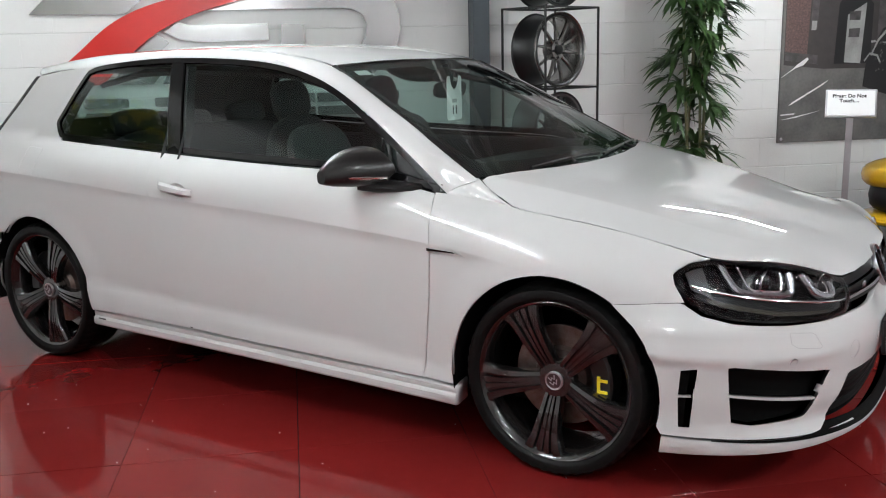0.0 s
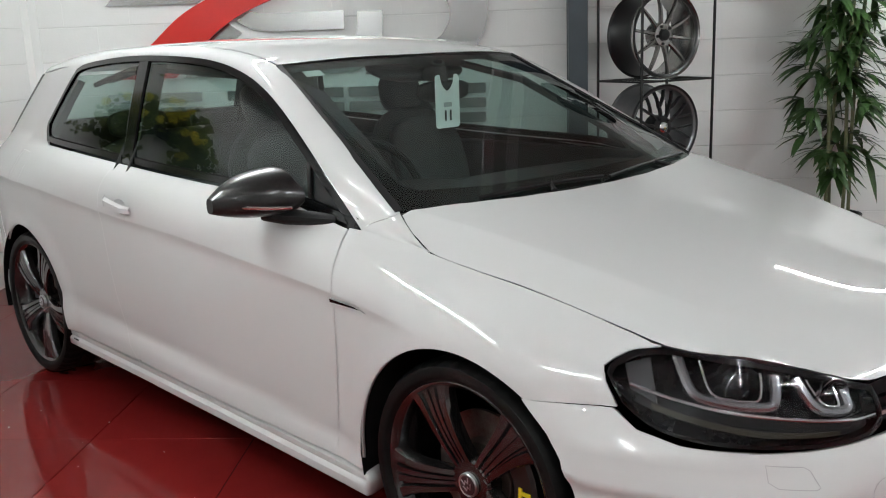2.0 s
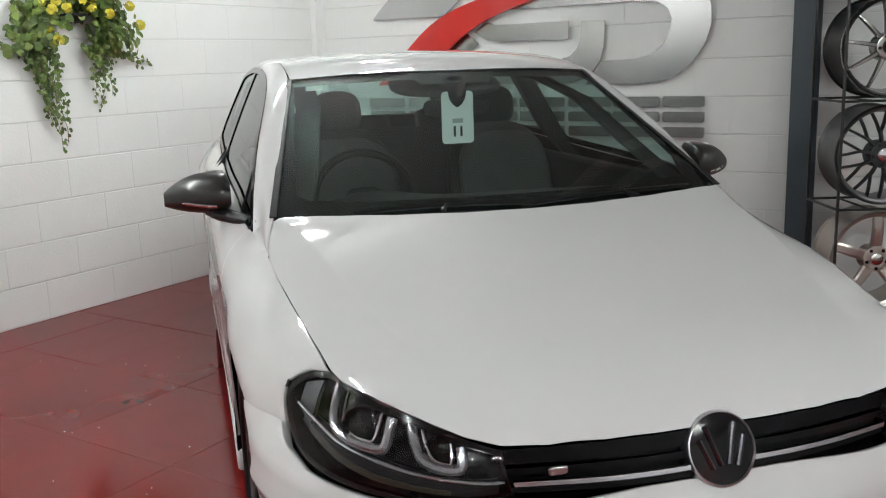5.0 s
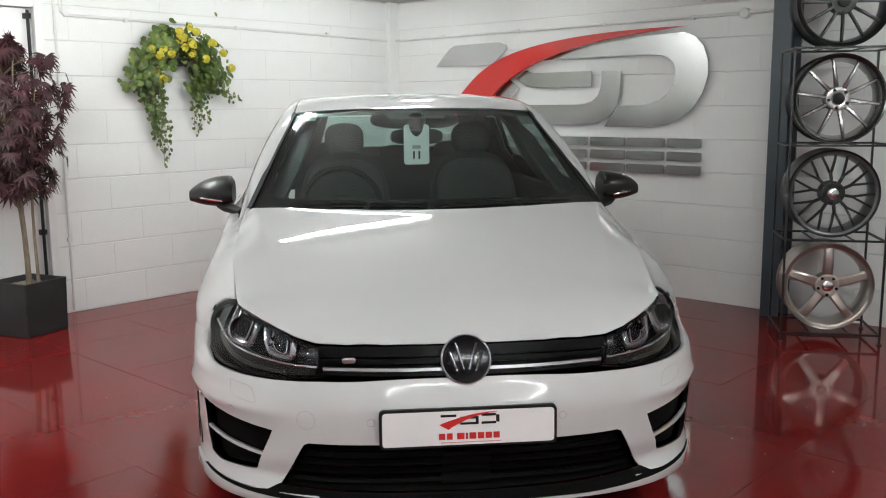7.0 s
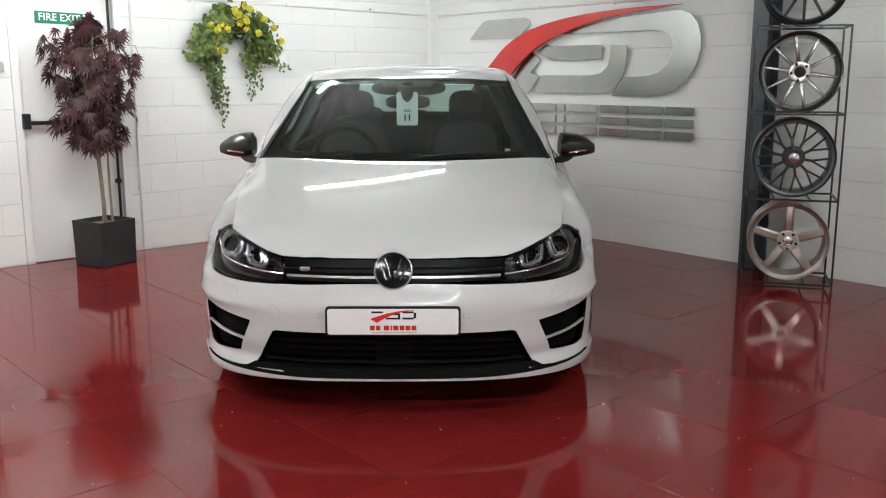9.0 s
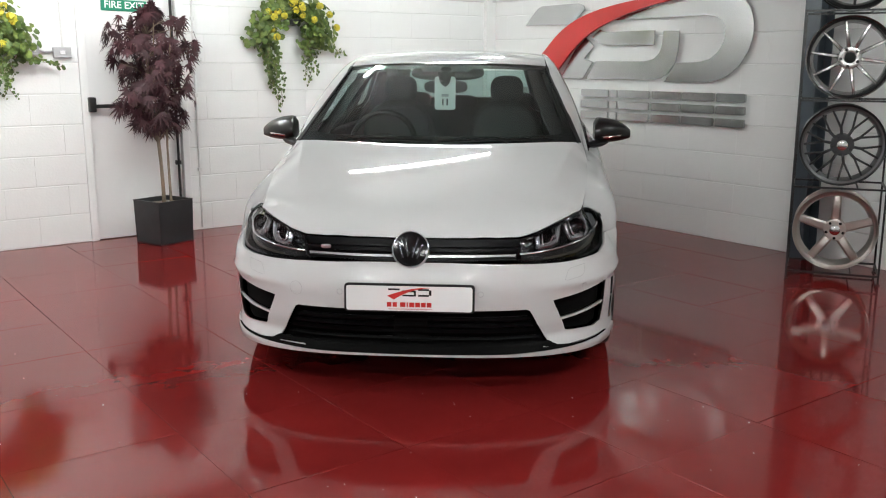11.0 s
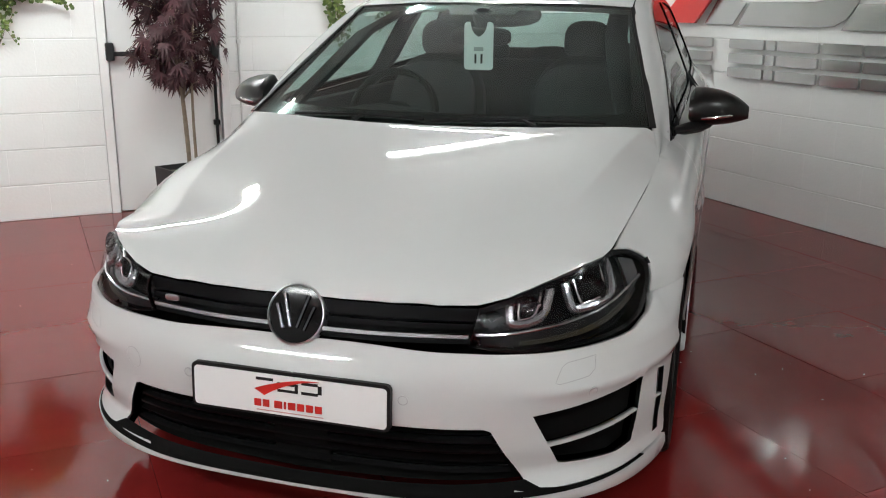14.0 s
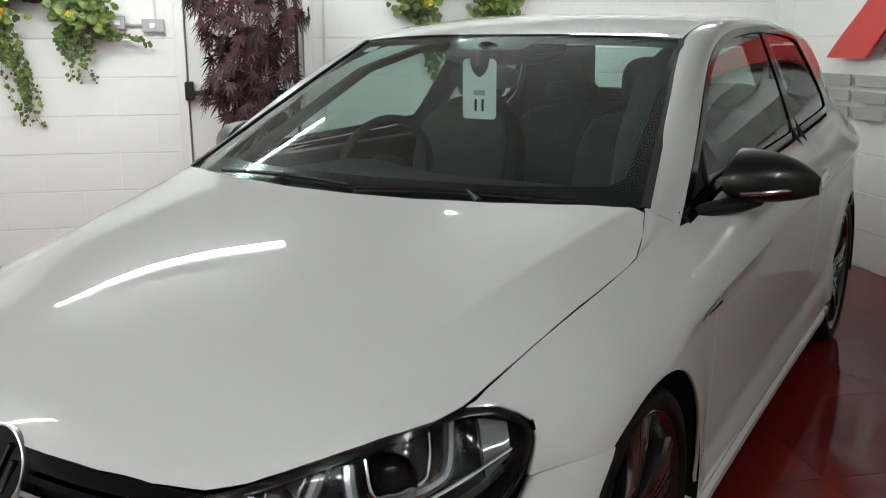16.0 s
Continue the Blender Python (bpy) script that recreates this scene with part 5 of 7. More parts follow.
# ---- cabin
hx0 = lambda y, z: float(side_x(np.array(y), np.array(z)))
cab = part("dashboard", box((-0.72, 0.42, 0.45), (0.72, 0.80, 0.90), 0.05), M_INTERIOR, car, "dark dashboard", smooth=True)
rows = [[(x, y, z + 0.02 * math.cos(x * 2.0) + (0.035 * math.exp(-((x + 0.36) / 0.16) ** 2) if 0.55 < y < 0.8 else 0)) for x in np.linspace(-0.72, 0.72, 25)] for y, z in ((0.24, 0.925), (0.40, 0.925), (0.55, 0.920), (0.68, 0.915), (0.78, 0.90), (0.82, 0.86))]
sheet("dash_top", rows, M_INTERIOR, cab)
for sd in (-1, 1):
    part("door_card", box((0.70, 0.50, 0.30), (0.755, 2.45, 0.955), 0.02) if sd > 0 else box((-0.755, 0.50, 0.30), (-0.70, 2.45, 0.955), 0.02), M_INTERIOR, car)
    lining = [[(x - 0.030, y + 0.015, z - 0.03), (x - 0.070, y + 0.01, z - 0.012), (x - 0.115, y - 0.005, z - 0.012)] for x, y, z in ((0.745, 0.36, 0.94), (0.665, 0.62, 1.09), (0.60, 0.95, 1.26), (0.575, 1.3, 1.335), (0.572, 1.85, 1.36), (0.58, 2.2, 1.35), (0.60, 2.45, 1.30))]
    sheet("pillar_lining", lining, M_INTERIOR, car, side=sd, thick=0.02)
    rows = [[(hx0(y0, z) - 0.03, y0, z), (hx0(y1, z) - 0.04, y1, z)] for y0, y1, z in ((2.55, 2.95, 0.95), (2.56, 2.93, 1.08), (2.51, 2.85, 1.2), (2.46, 2.74, 1.29))]
    sheet("rear_pillar_lining", rows, M_INTERIOR, car, side=sd, thick=0.03)
    rows = [[(hx0(y1, z) - 0.03, y1 - 0.03, z), (x2 + 0.06, y1 + 0.05, z), (x2, y2, z)] for y1, x2, y2, z in ((2.95, 0.57, 3.20, 0.80), (2.95, 0.56, 3.20, 0.95), (2.93, 0.52, 3.10, 1.08), (2.85, 0.485, 3.00, 1.2), (2.74, 0.45, 2.91, 1.31))]
    sheet("tail_lining", rows, M_INTERIOR, car, side=sd, thick=0.01)
    post = [[(hx0(1.69 + q, z) - 0.012, 1.69 + q, z), (hx0(1.70 + q, z) - 0.085, 1.72 + q, z), (hx0(1.80 + q, z) - 0.085, 1.78 + q, z), (hx0(1.80 + q, z) - 0.012, 1.80 + q, z)] for z, q in ((0.93, -0.02), (1.08, 0.027), (1.22, 0.072), (1.345, 0.112))]
    sheet("door_post_lining", post, M_INTERIOR, car, side=sd, thick=0.008)
part("parcel_shelf", box((-0.66, 2.46, 0.90), (0.66, 3.16, 0.925), 0.01), M_INTERIOR, car, "dark parcel shelf", smooth=True)
sheet("tailgate_lining", [[(x, 3.17, 0.90), (x, 3.12, 1.02), (x, 3.075, 1.075), (x, 3.10, 1.078)] for x in np.linspace(-0.58, 0.58, 7)], M_INTERIOR, car, thick=0.008)
sheet("roof_lining", [[(x, y, float(roof(np.array(x), np.array(y))[2]) - 0.035) for x in np.linspace(-0.54, 0.54, 13)] for y in np.linspace(1.08, 2.95, 12)], M_INTERIOR, car)


def seat(x, y, headrest=0.20):
    s = part("seat", blob((x, y + 0.02, 0.52), (0.25, 0.28, 0.10), 12, (4, 4)), M_INTERIOR, car, "dark sports seat with grey cloth bolsters", smooth=True)
    back = blob((0, 0, 0), (0.235, 0.085, 0.31), 14, (2.6, 3))
    back.transform(pose(x, y + 0.36, 0.83, -18, 0, 0))
    b = part("backrest", back, M_INTERIOR, s, smooth=True)
    pad = blob((0, 0, 0), (0.20, 0.05, 0.20), 12, (3, 3))
    pad.transform(pose(x, y + 0.300, 0.90, -18, 0, 0))
    part("back_pad", pad, M_SUEDE, s, "grey cloth back pad", smooth=True)
    waist = blob((0, 0, 0), (0.12, 0.05, 0.20), 12, (3, 3))
    waist.transform(pose(x, y + 0.272, 0.79, -18, 0, 0))
    part("back_centre", waist, M_INTERIOR, s, smooth=True)
    rest = blob((0, 0, 0), (0.105, 0.05, 0.088), 12, (2.8, 2.6))
    rest.transform(pose(x, y + 0.475, 1.19, -12, 0, 0))
    part("headrest", rest, M_INTERIOR, s, smooth=True)
    for k in (-0.05, 0.05):
        part("headrest_post", tube([(x + k, y + 0.47, 1.05), (x + k, y + 0.475, 1.14)], 0.006, 8), M_CHROME, s)
    return s


seat(-0.34, 1.02)
seat(0.34, 1.02)
bench = part("rear_bench", blob((0, 2.05, 0.50), (0.66, 0.26, 0.10), 12, (4, 5)), M_INTERIOR, car, "dark rear bench seat", smooth=True)
back = blob((0, 0, 0), (0.66, 0.08, 0.28), 14, (4, 5))
back.transform(pose(0, 2.36, 0.78, -20, 0, 0))
part("bench_back", back, M_INTERIOR, bench, smooth=True)
for x in (-0.38, 0.0, 0.38):
    rest = blob((0, 0, 0), (0.14 if x else 0.11, 0.045, 0.06), 10, (3.4, 3))
    rest.transform(pose(x, 2.47, 1.085 if x else 1.06, -15, 0, 0))
    part("headrest", rest, M_INTERIOR, bench, smooth=True)
wheel_pose = pose(-0.36, 0.84, 0.905, 68, 0, 0)
ringpts = [(0.183 * math.cos(a), 0.183 * math.sin(a), 0) for a in np.linspace(0, 2 * math.pi, 41)]
bm = tube(ringpts, 0.016, 10)
bm.transform(wheel_pose)
steer = part("steering_wheel", bm, M_BLACK, car, "black steering wheel", smooth=True)
hubb = blob((0, 0, -0.02), (0.075, 0.06, 0.03), 10, (3, 3))
hubb.transform(wheel_pose)
part("horn_pad", hubb, M_BLACK, steer, smooth=True)
for a in (0, 180, 270):
    bm = tube([(0.05 * math.cos(radians(a)), 0.05 * math.sin(radians(a)), -0.01), (0.18 * math.cos(radians(a)), 0.18 * math.sin(radians(a)), 0)], 0.014, 8)
    bm.transform(wheel_pose)
    part("wheel_spoke", bm, M_BLACK, steer, smooth=True)
rv = blob((0, 0, 0), (0.125, 0.018, 0.036), 10, (3.5, 3.5))
rv.transform(pose(0, 0.888, 1.222, 8, 0, 0))
rear_mirror = part("rear_view_mirror", rv, M_BLACK, car, "black rear-view mirror", smooth=True)
part("mirror_stalk", tube([(0, 0.888, 1.225), (0, 0.900, 1.265), (0, 0.935, 1.295)], [0.016, 0.03, 0.05], 12), M_BLACK, rear_mirror, smooth=True)
housing = blob((0, 0, 0), (0.215, 0.085, 0.030), 14, (2.6, 3))
housing.transform(pose(0, 1.03, 1.300, 20, 0, 0))
part("sensor_housing", housing, M_BLACK, car, "dark sensor housing behind the top of the screen", smooth=True)

# ---- plate marks
def arc_band(c0, c1, n=14, wide=0.008):
    """A tapering curved stroke between two points, bowed upwards."""
    up, dn = [], []
    for i in range(n + 1):
        q = i / n
        x = c0[0] + (c1[0] - c0[0]) * q
        z = c0[1] + (c1[1] - c0[1]) * math.sin(q * math.pi / 2) ** 0.9
        w = wide * (1 - q) + 0.0008
        up.append((x - w * 0.35 * (1 - q), z + w * 0.3))
        dn.append((x + w * (1 - q), z - w * 0.6))
    return up + dn[::-1]


pm = plate_pose @ Matrix.Translation((0.0055, -0.003, 0.0015)) @ Matrix.Diagonal((1.43, 1, 1.2, 1))
dark = bmesh.new()
for lo, hi in (((-0.062, 0.030), (-0.030, 0.036)), ((-0.022, 0.024), (0.016, 0.030)), ((-0.022, 0.010), (0.016, 0.0155)), ((0.010, 0.010), (0.016, 0.024)), ((0.022, 0.030), (0.052, 0.036)), ((0.022, 0.010), (0.052, 0.016)), ((0.052, 0.014), (0.059, 0.032))):
    add_box(dark, (lo[0], -0.0012, lo[1] - 0.004), (hi[0], 0.0, hi[1] - 0.004), 0, pm)
part("plate_mark", dark, M_BLACK, plate, "dark plain dealer mark")
bm = slab(arc_band((-0.060, 0.003), (0.055, 0.036), wide=0.013), 0.0022, m=pm)
part("plate_swoosh", bm, M_RED, plate, "red swoosh")
xs = -0.066
for wdt in (0.013, 0.012, -0.006, 0.015, 0.004, 0.014, 0.013, 0.013, 0.013):
    if wdt < 0:
        xs -= wdt
        continue
    part("plate_bar", box((xs, -0.0012, -0.030), (xs + wdt, 0.0, -0.0145), 0.001, pm), M_RED, plate, "red plain bar")
    xs += wdt + 0.0032
part("plate_rule", box((-0.062, -0.001, -0.0385), (0.062, 0.0, -0.0365), 0, pm), mat("pale_red_rule", (0.6, 0.3, 0.3), 0.5), plate)

# ---- hanging tag behind the screen
tag = thing("mirror_tag", "white stock tag numbered 11 hanging from the rear-view mirror", "tag", pose(-0.003, 0.866, 1.092, 0, 0, 0))
W, TOP, R = 0.060, 0.187, 0.014
notch = [(-0.034, 0.178), (-0.030, 0.160), (-0.020, 0.143), (-0.006, 0.132), (0.0, 0.130), (0.006, 0.132), (0.020, 0.143), (0.030, 0.160), (0.034, 0.178)]
corners = [(sx * (W - R) + R * math.cos(radians(a)), z + R * math.sin(radians(a))) for sx, z, a0 in ((1, R, -90), (1, TOP - R, 0)) for a in range(a0, a0 + 91, 30)]
card = corners + [(0.035, TOP)] + [(x, z) for x, z in reversed(notch)] + [(-0.035, TOP)] + [(-x, z) for x, z in reversed(corners)]
part("card", slab(card, 0.0015), mat("white_tag_card", (0.85, 0.85, 0.85), 0.5, vary=0.01), tag)


def lettering(name, text, size, material, parent, m, label="", bold=0.0):
    cu = bpy.data.curves.new(name, "FONT")
    cu.body, cu.size, cu.extrude, cu.align_x, cu.align_y, cu.offset = text, size, 0.0006, "CENTER", "CENTER", bold
    ob = new(name, cu)
    bpy.context.view_layer.update()
    me = bpy.data.meshes.new_from_object(ob.evaluated_get(bpy.context.evaluated_depsgraph_get()))
    bpy.data.objects.remove(ob)
    me.transform(m)
    return part(name, me, material, parent, label)


lettering("tag_number", "11", 0.050, M_BLACK, tag, pose(0, -0.0022, 0.042, 90, 0, 0), "dark number 11", 0.0016)
part("tag_mark", box((-0.020, -0.0026, 0.074), (0.020, -0.0014, 0.090), 0.001), M_GREYBOX, tag)
skin("screen_sticker", [(-0.90, 0.905), (-0.80, 0.905), (-0.80, 0.95), (-0.90, 0.95)], screen_in(0.005), mat("pale_paper", (0.6, 0.62, 0.6), 0.7), car, 0.03, lip=0.0, gap=0, label="pale paper sticker inside the screen")


# ---------------------------------------------------------------- fittings on the walls
def in_room(u, n, z=0.0, turn=0.0):
    return ROOM @ pose(u, n, z, 0, 0, turn)


# fire door in the west wall: local x runs along the wall towards the corner, -y into the room
WEST = lambda n, z=0.0: ROOM @ pose(0, n, z, 0, 0, 90)
door_1 = thing("door_1", "white flush fire door with a black push bar", "", WEST(-3.575), "", "structure")
part("leaf", box((-0.345, 0.02, 0.006), (0.345, 0.064, 1.995), 0.003), M_DOOR, door_1)
for lo, hi in (((-0.408, -0.012, 0.0), (-0.352, 0.10, 2.058)), ((0.352, -0.012, 0.0), (0.408, 0.10, 2.058)), ((-0.352, -0.012, 2.002), (0.352, 0.10, 2.058))):
    part("frame", box(lo, hi, 0.004), M_GLOSSWHITE, door_1)
part("backing", box((-0.40, 0.10, 0), (0.40, 0.16, 2.06)), M_MORTAR, door_1)
bar = part("push_bar", box((-0.33, -0.055, 1.018), (0.30, -0.030, 1.046), 0.006), M_BLACK, door_1, "black push bar")
part("bar_end", box((-0.365, -0.06, 0.99), (-0.315, 0.02, 1.10), 0.008), M_BLACK, bar)
part("bar_end", box((0.285, -0.06, 0.99), (0.335, 0.02, 1.10), 0.008), M_BLACK, bar)
part("bolt_rod", tube([(0.31, -0.012, 0.03), (0.31, -0.012, 1.985)], 0.011, 8), M_BLACK, door_1, "black vertical bolt rod")
for z in (0.06, 0.55, 1.5, 1.93):
    part("rod_guide", box((0.29, -0.02, z), (0.33, 0.02, z + 0.035), 0.004), M_BLACK, door_1)
sign = thing("exit_sign", "green sign with white words on the fire door", "sign", WEST(-3.615, 1.78) @ pose(0, 0.014, 0, 0, 1.5, 0))
part("sign_plate", box((-0.172, -0.004, -0.042), (0.172, 0.006, 0.042), 0.002), M_GREEN, sign)
lettering("sign_words", "FIRE EXIT", 0.072, M_LETTER, sign, pose(0, -0.0052, 0.001, 90, 0, 0), "white words", 0.001)

for n, w, z in ((-4.30, 0.085, 1.445), (-4.10, 0.125, 1.428)):
    sw = thing("wall_socket", "grey metal socket box on the white wall", "socket", WEST(n, z), "sockets")
    part("box", box((-w / 2, -0.042, -0.038), (w / 2, 0.0, 0.038), 0.006), M_GREYBOX, sw)
    part("switch", box((-0.018, -0.049, -0.014), (0.018, -0.040, 0.014), 0.003), M_LETTER, sw)
cable = thing("short_cable", "short grey cable between two wall sockets", "cable", WEST(-4.2, 1.43))
part("sheath", tube([(-0.06, -0.02, 0.01), (-0.02, -0.022, 0.0), (0.04, -0.02, 0.004)], 0.008, 8), M_GREYBOX, cable, smooth=True)


def conduit(name, pts, clips, r=0.011):
    c = thing(name, "white painted conduit pipe along the block wall", "conduit", ROOM, "conduits")
    part("pipe", tube(pts, r, 10), M_CONDUIT, c, smooth=True)
    for p in clips:
        part("clip", box((p[0] - 0.014, p[1] - 0.014, p[2] - 0.014), (p[0] + 0.014, p[1] + 0.014, p[2] + 0.014), 0.003), M_CONDUIT, c)
    return c


conduit("wall_conduit", [(0.016, -3.05, HEIGHT), (0.016, -3.05, 1.99), (0.016, -3.03, 1.968), (0.016, -1.7, 1.962), (0.016, -0.16, 1.945), (0.03, -0.125, 1.945)], [(0.016, n, 1.963) for n in (-2.6, -1.7, -0.8)])
conduit("wall_conduit", [(0.06, -0.05, 1.945), (0.085, -0.016, 1.945), (1.5, -0.016, 1.948), (3.24, -0.016, 1.952)], [(u, -0.016, 1.949) for u in (0.6, 1.4, 2.2, 2.9)])
conduit("wall_conduit", [(0.014, -3.095, 0.02), (0.014, -3.095, HEIGHT)], [(0.014, -3.095, z) for z in (0.5, 1.1, 1.7)], 0.009)
conduit("wall_conduit", [(0.014, -4.09, 1.46), (0.014, -4.09, HEIGHT)], [(0.014, -4.09, 1.8)], 0.009)
jb = thing("junction_box", "white round junction box on the conduit", "junction box", ROOM @ pose(3.27, 0, 1.952, 90, 0, 0))
part("body", lathe([(0.0, 0.034), (0.03, 0.034), (0.034, 0.030), (0.034, 0.0005)], 20, "z"), M_CONDUIT, jb, smooth=True)
conduit("wall_conduit", [(3.30, -0.016, 1.954), (3.49, -0.016, 1.957)], [], 0.013)
vent = thing("projector_bracket", "dark bracket under the ceiling beside the column", "bracket", in_room(3.16, -0.16, 2.065))
part("arm", box((-0.14, -0.07, -0.02), (0.16, 0.05, 0.02), 0.006), M_BLACK, vent)
part("drop", box((-0.02, -0.02, 0.02), (0.02, 0.02, HEIGHT - 2.065), 0.003), M_BLACK, vent)

column = thing("steel_column", "slate grey painted steel column against the wall", "column", in_room(3.59, -0.09), "", "structure")
part("flange", box((-0.06, -0.09, 0), (0.06, -0.078, HEIGHT), 0.002), M_COLUMN, column)
part("flange", box((-0.06, 0.07, 0), (0.06, 0.082, HEIGHT), 0.002), M_COLUMN, column)
part("web", box((-0.006, -0.078, 0), (0.006, 0.07, HEIGHT)), M_COLUMN, column)
part("casing", box((-0.056, -0.074, 0), (-0.046, 0.068, HEIGHT), 0.001), M_COLUMN, column)

# ---- brushed steel wall mark: plain shapes on stand-offs
mark = thing("wall_mark", "large brushed steel mark with a red swoosh on the wall", "wall sign", in_room(0, -0.022))


def curve2(pts, n=40):
    f = spl(*[(i, *p) for i, p in enumerate(pts)])
    return [tuple(p) for p in f(np.linspace(0, len(pts) - 1, n))]


plates = {
    "tail_shape": [(0.535, 1.700), (0.60, 1.765), (0.70, 1.850), (0.76, 1.868), (1.22, 1.872), (1.29, 1.850), (1.305, 1.815), (1.16, 1.705), (1.12, 1.694)],
    "ring_shape": [(1.60, 1.712), (2.60, 1.716), (2.70, 1.704), (2.765, 1.665), (2.792, 1.600), (2.780, 1.520), (2.735, 1.445), (2.665, 1.392), (2.56, 1.365), (2.335, 1.360), (2.225, 1.209), (2.60, 1.209), (2.72, 1.222), (2.83, 1.262), (2.93, 1.340), (3.0, 1.445), (3.034, 1.560), (3.030, 1.660), (2.995, 1.760), (2.93, 1.825), (2.85, 1.856), (2.60, 1.848), (2.30, 1.825), (2.0, 1.790), (1.80, 1.755)],
    "hook_shape": [(2.195, 1.612), (2.356, 1.608), (2.352, 1.460), (2.325, 1.355), (2.260, 1.275), (2.165, 1.230), (2.05, 1.222), (1.36, 1.222), (1.46, 1.372), (2.02, 1.372), (2.11, 1.392), (2.165, 1.440), (2.190, 1.510)],
    "bar_shape": [(1.40, 1.575), (1.50, 1.640), (1.56, 1.618), (2.105, 1.618), (2.105, 1.502), (1.62, 1.502), (1.50, 1.520)],
    "leg_shape": [(1.20, 1.470), (1.335, 1.575), (1.43, 1.500), (1.315, 1.395), (1.42, 1.365), (1.30, 1.222), (1.02, 1.222)],
}
for nm, pts in plates.items():
    part(nm, slab(pts, 0.012), M_STEEL, mark)
outer = curve2([(0.60, 1.228), (0.735, 1.360), (0.875, 1.478), (1.03, 1.608), (1.25, 1.724), (1.55, 1.807), (1.93, 1.860), (2.39, 1.888), (2.90, 1.893)])
inner = curve2([(2.90, 1.891), (2.44, 1.854), (2.10, 1.810), (1.80, 1.743), (1.53, 1.653), (1.35, 1.560), (1.215, 1.460), (1.09, 1.345), (0.980, 1.228)])
swoosh = part("swoosh", slab(outer + inner[1:], 0.022), M_RED, mark, "red swoosh")
swoosh.matrix_basis = Matrix.Translation((0, -0.046, 0))
for u, z in ((0.80, 1.30), (1.15, 1.60), (1.9, 1.82), (2.6, 1.882)):
    part("standoff", tube([(u, -0.046, z), (u, 0.022, z)], 0.008, 8), M_STEEL, mark)


for u0, u1 in ((0.48, 0.785), (0.835, 1.125), (1.300, 1.622), (1.645, 1.722), (1.745, 2.075), (2.108, 2.402), (2.418, 2.722), (2.745, 3.006)):
    for z0, z1 in ((0.880, 0.944), (0.974, 1.038), (1.068, 1.132)):
        part("word_bar", slab(rounded(u0, u1, z0, z1, 0.012), 0.018), M_STEEL, mark)
        part("standoff", tube([((u0 + u1) / 2, 0.0, (z0 + z1) / 2), ((u0 + u1) / 2, 0.022, (z0 + z1) / 2)], 0.008, 8), M_STEEL, mark)
for u, z in ((0.7, 1.78), (1.2, 1.62), (1.9, 1.83), (2.9, 1.7), (2.5, 1.28), (1.7, 1.3), (1.8, 1.56)):
    part("standoff", tube([(u, 0.0, z), (u, 0.022, z)], 0.008, 8), M_STEEL, mark)


# ---------------------------------------------------------------- wheel rack
RACK = in_room(3.90, -0.745, 0, 31.6)
RW, RD = 0.535, 0.40
TIERS = (0.055, 0.596, 1.132, 1.668)
rack = thing("wheel_rack", "tall black steel rack holding four alloy wheels", "rack", RACK)
for x in (0, RW):
    for y in (0, RD):
        part("upright", box((x - 0.006, y - 0.006, 0), (x + 0.006, y + 0.006, 1.674), 0.001), M_RACK, rack)
        part("foot", box((x - 0.012, y - 0.012, 0), (x + 0.012, y + 0.012, 0.008), 0.001), M_RACK, rack)
for z in TIERS:
    for y in (0, RD):
        part("rail", box((0.006, y - 0.005, z - 0.006), (RW - 0.006, y + 0.005, z + 0.006)), M_RACK, rack)
    for x in (0, RW):
        part("rail", box((x - 0.005, 0.006, z - 0.006), (x + 0.005, RD - 0.006, z + 0.006)), M_RACK, rack)
    for x in (0.16, RW - 0.16):
        part("shelf_bar", box((x - 0.004, 0.005, z - 0.004), (x + 0.004, RD - 0.005, z + 0.004)), M_RACK, rack)


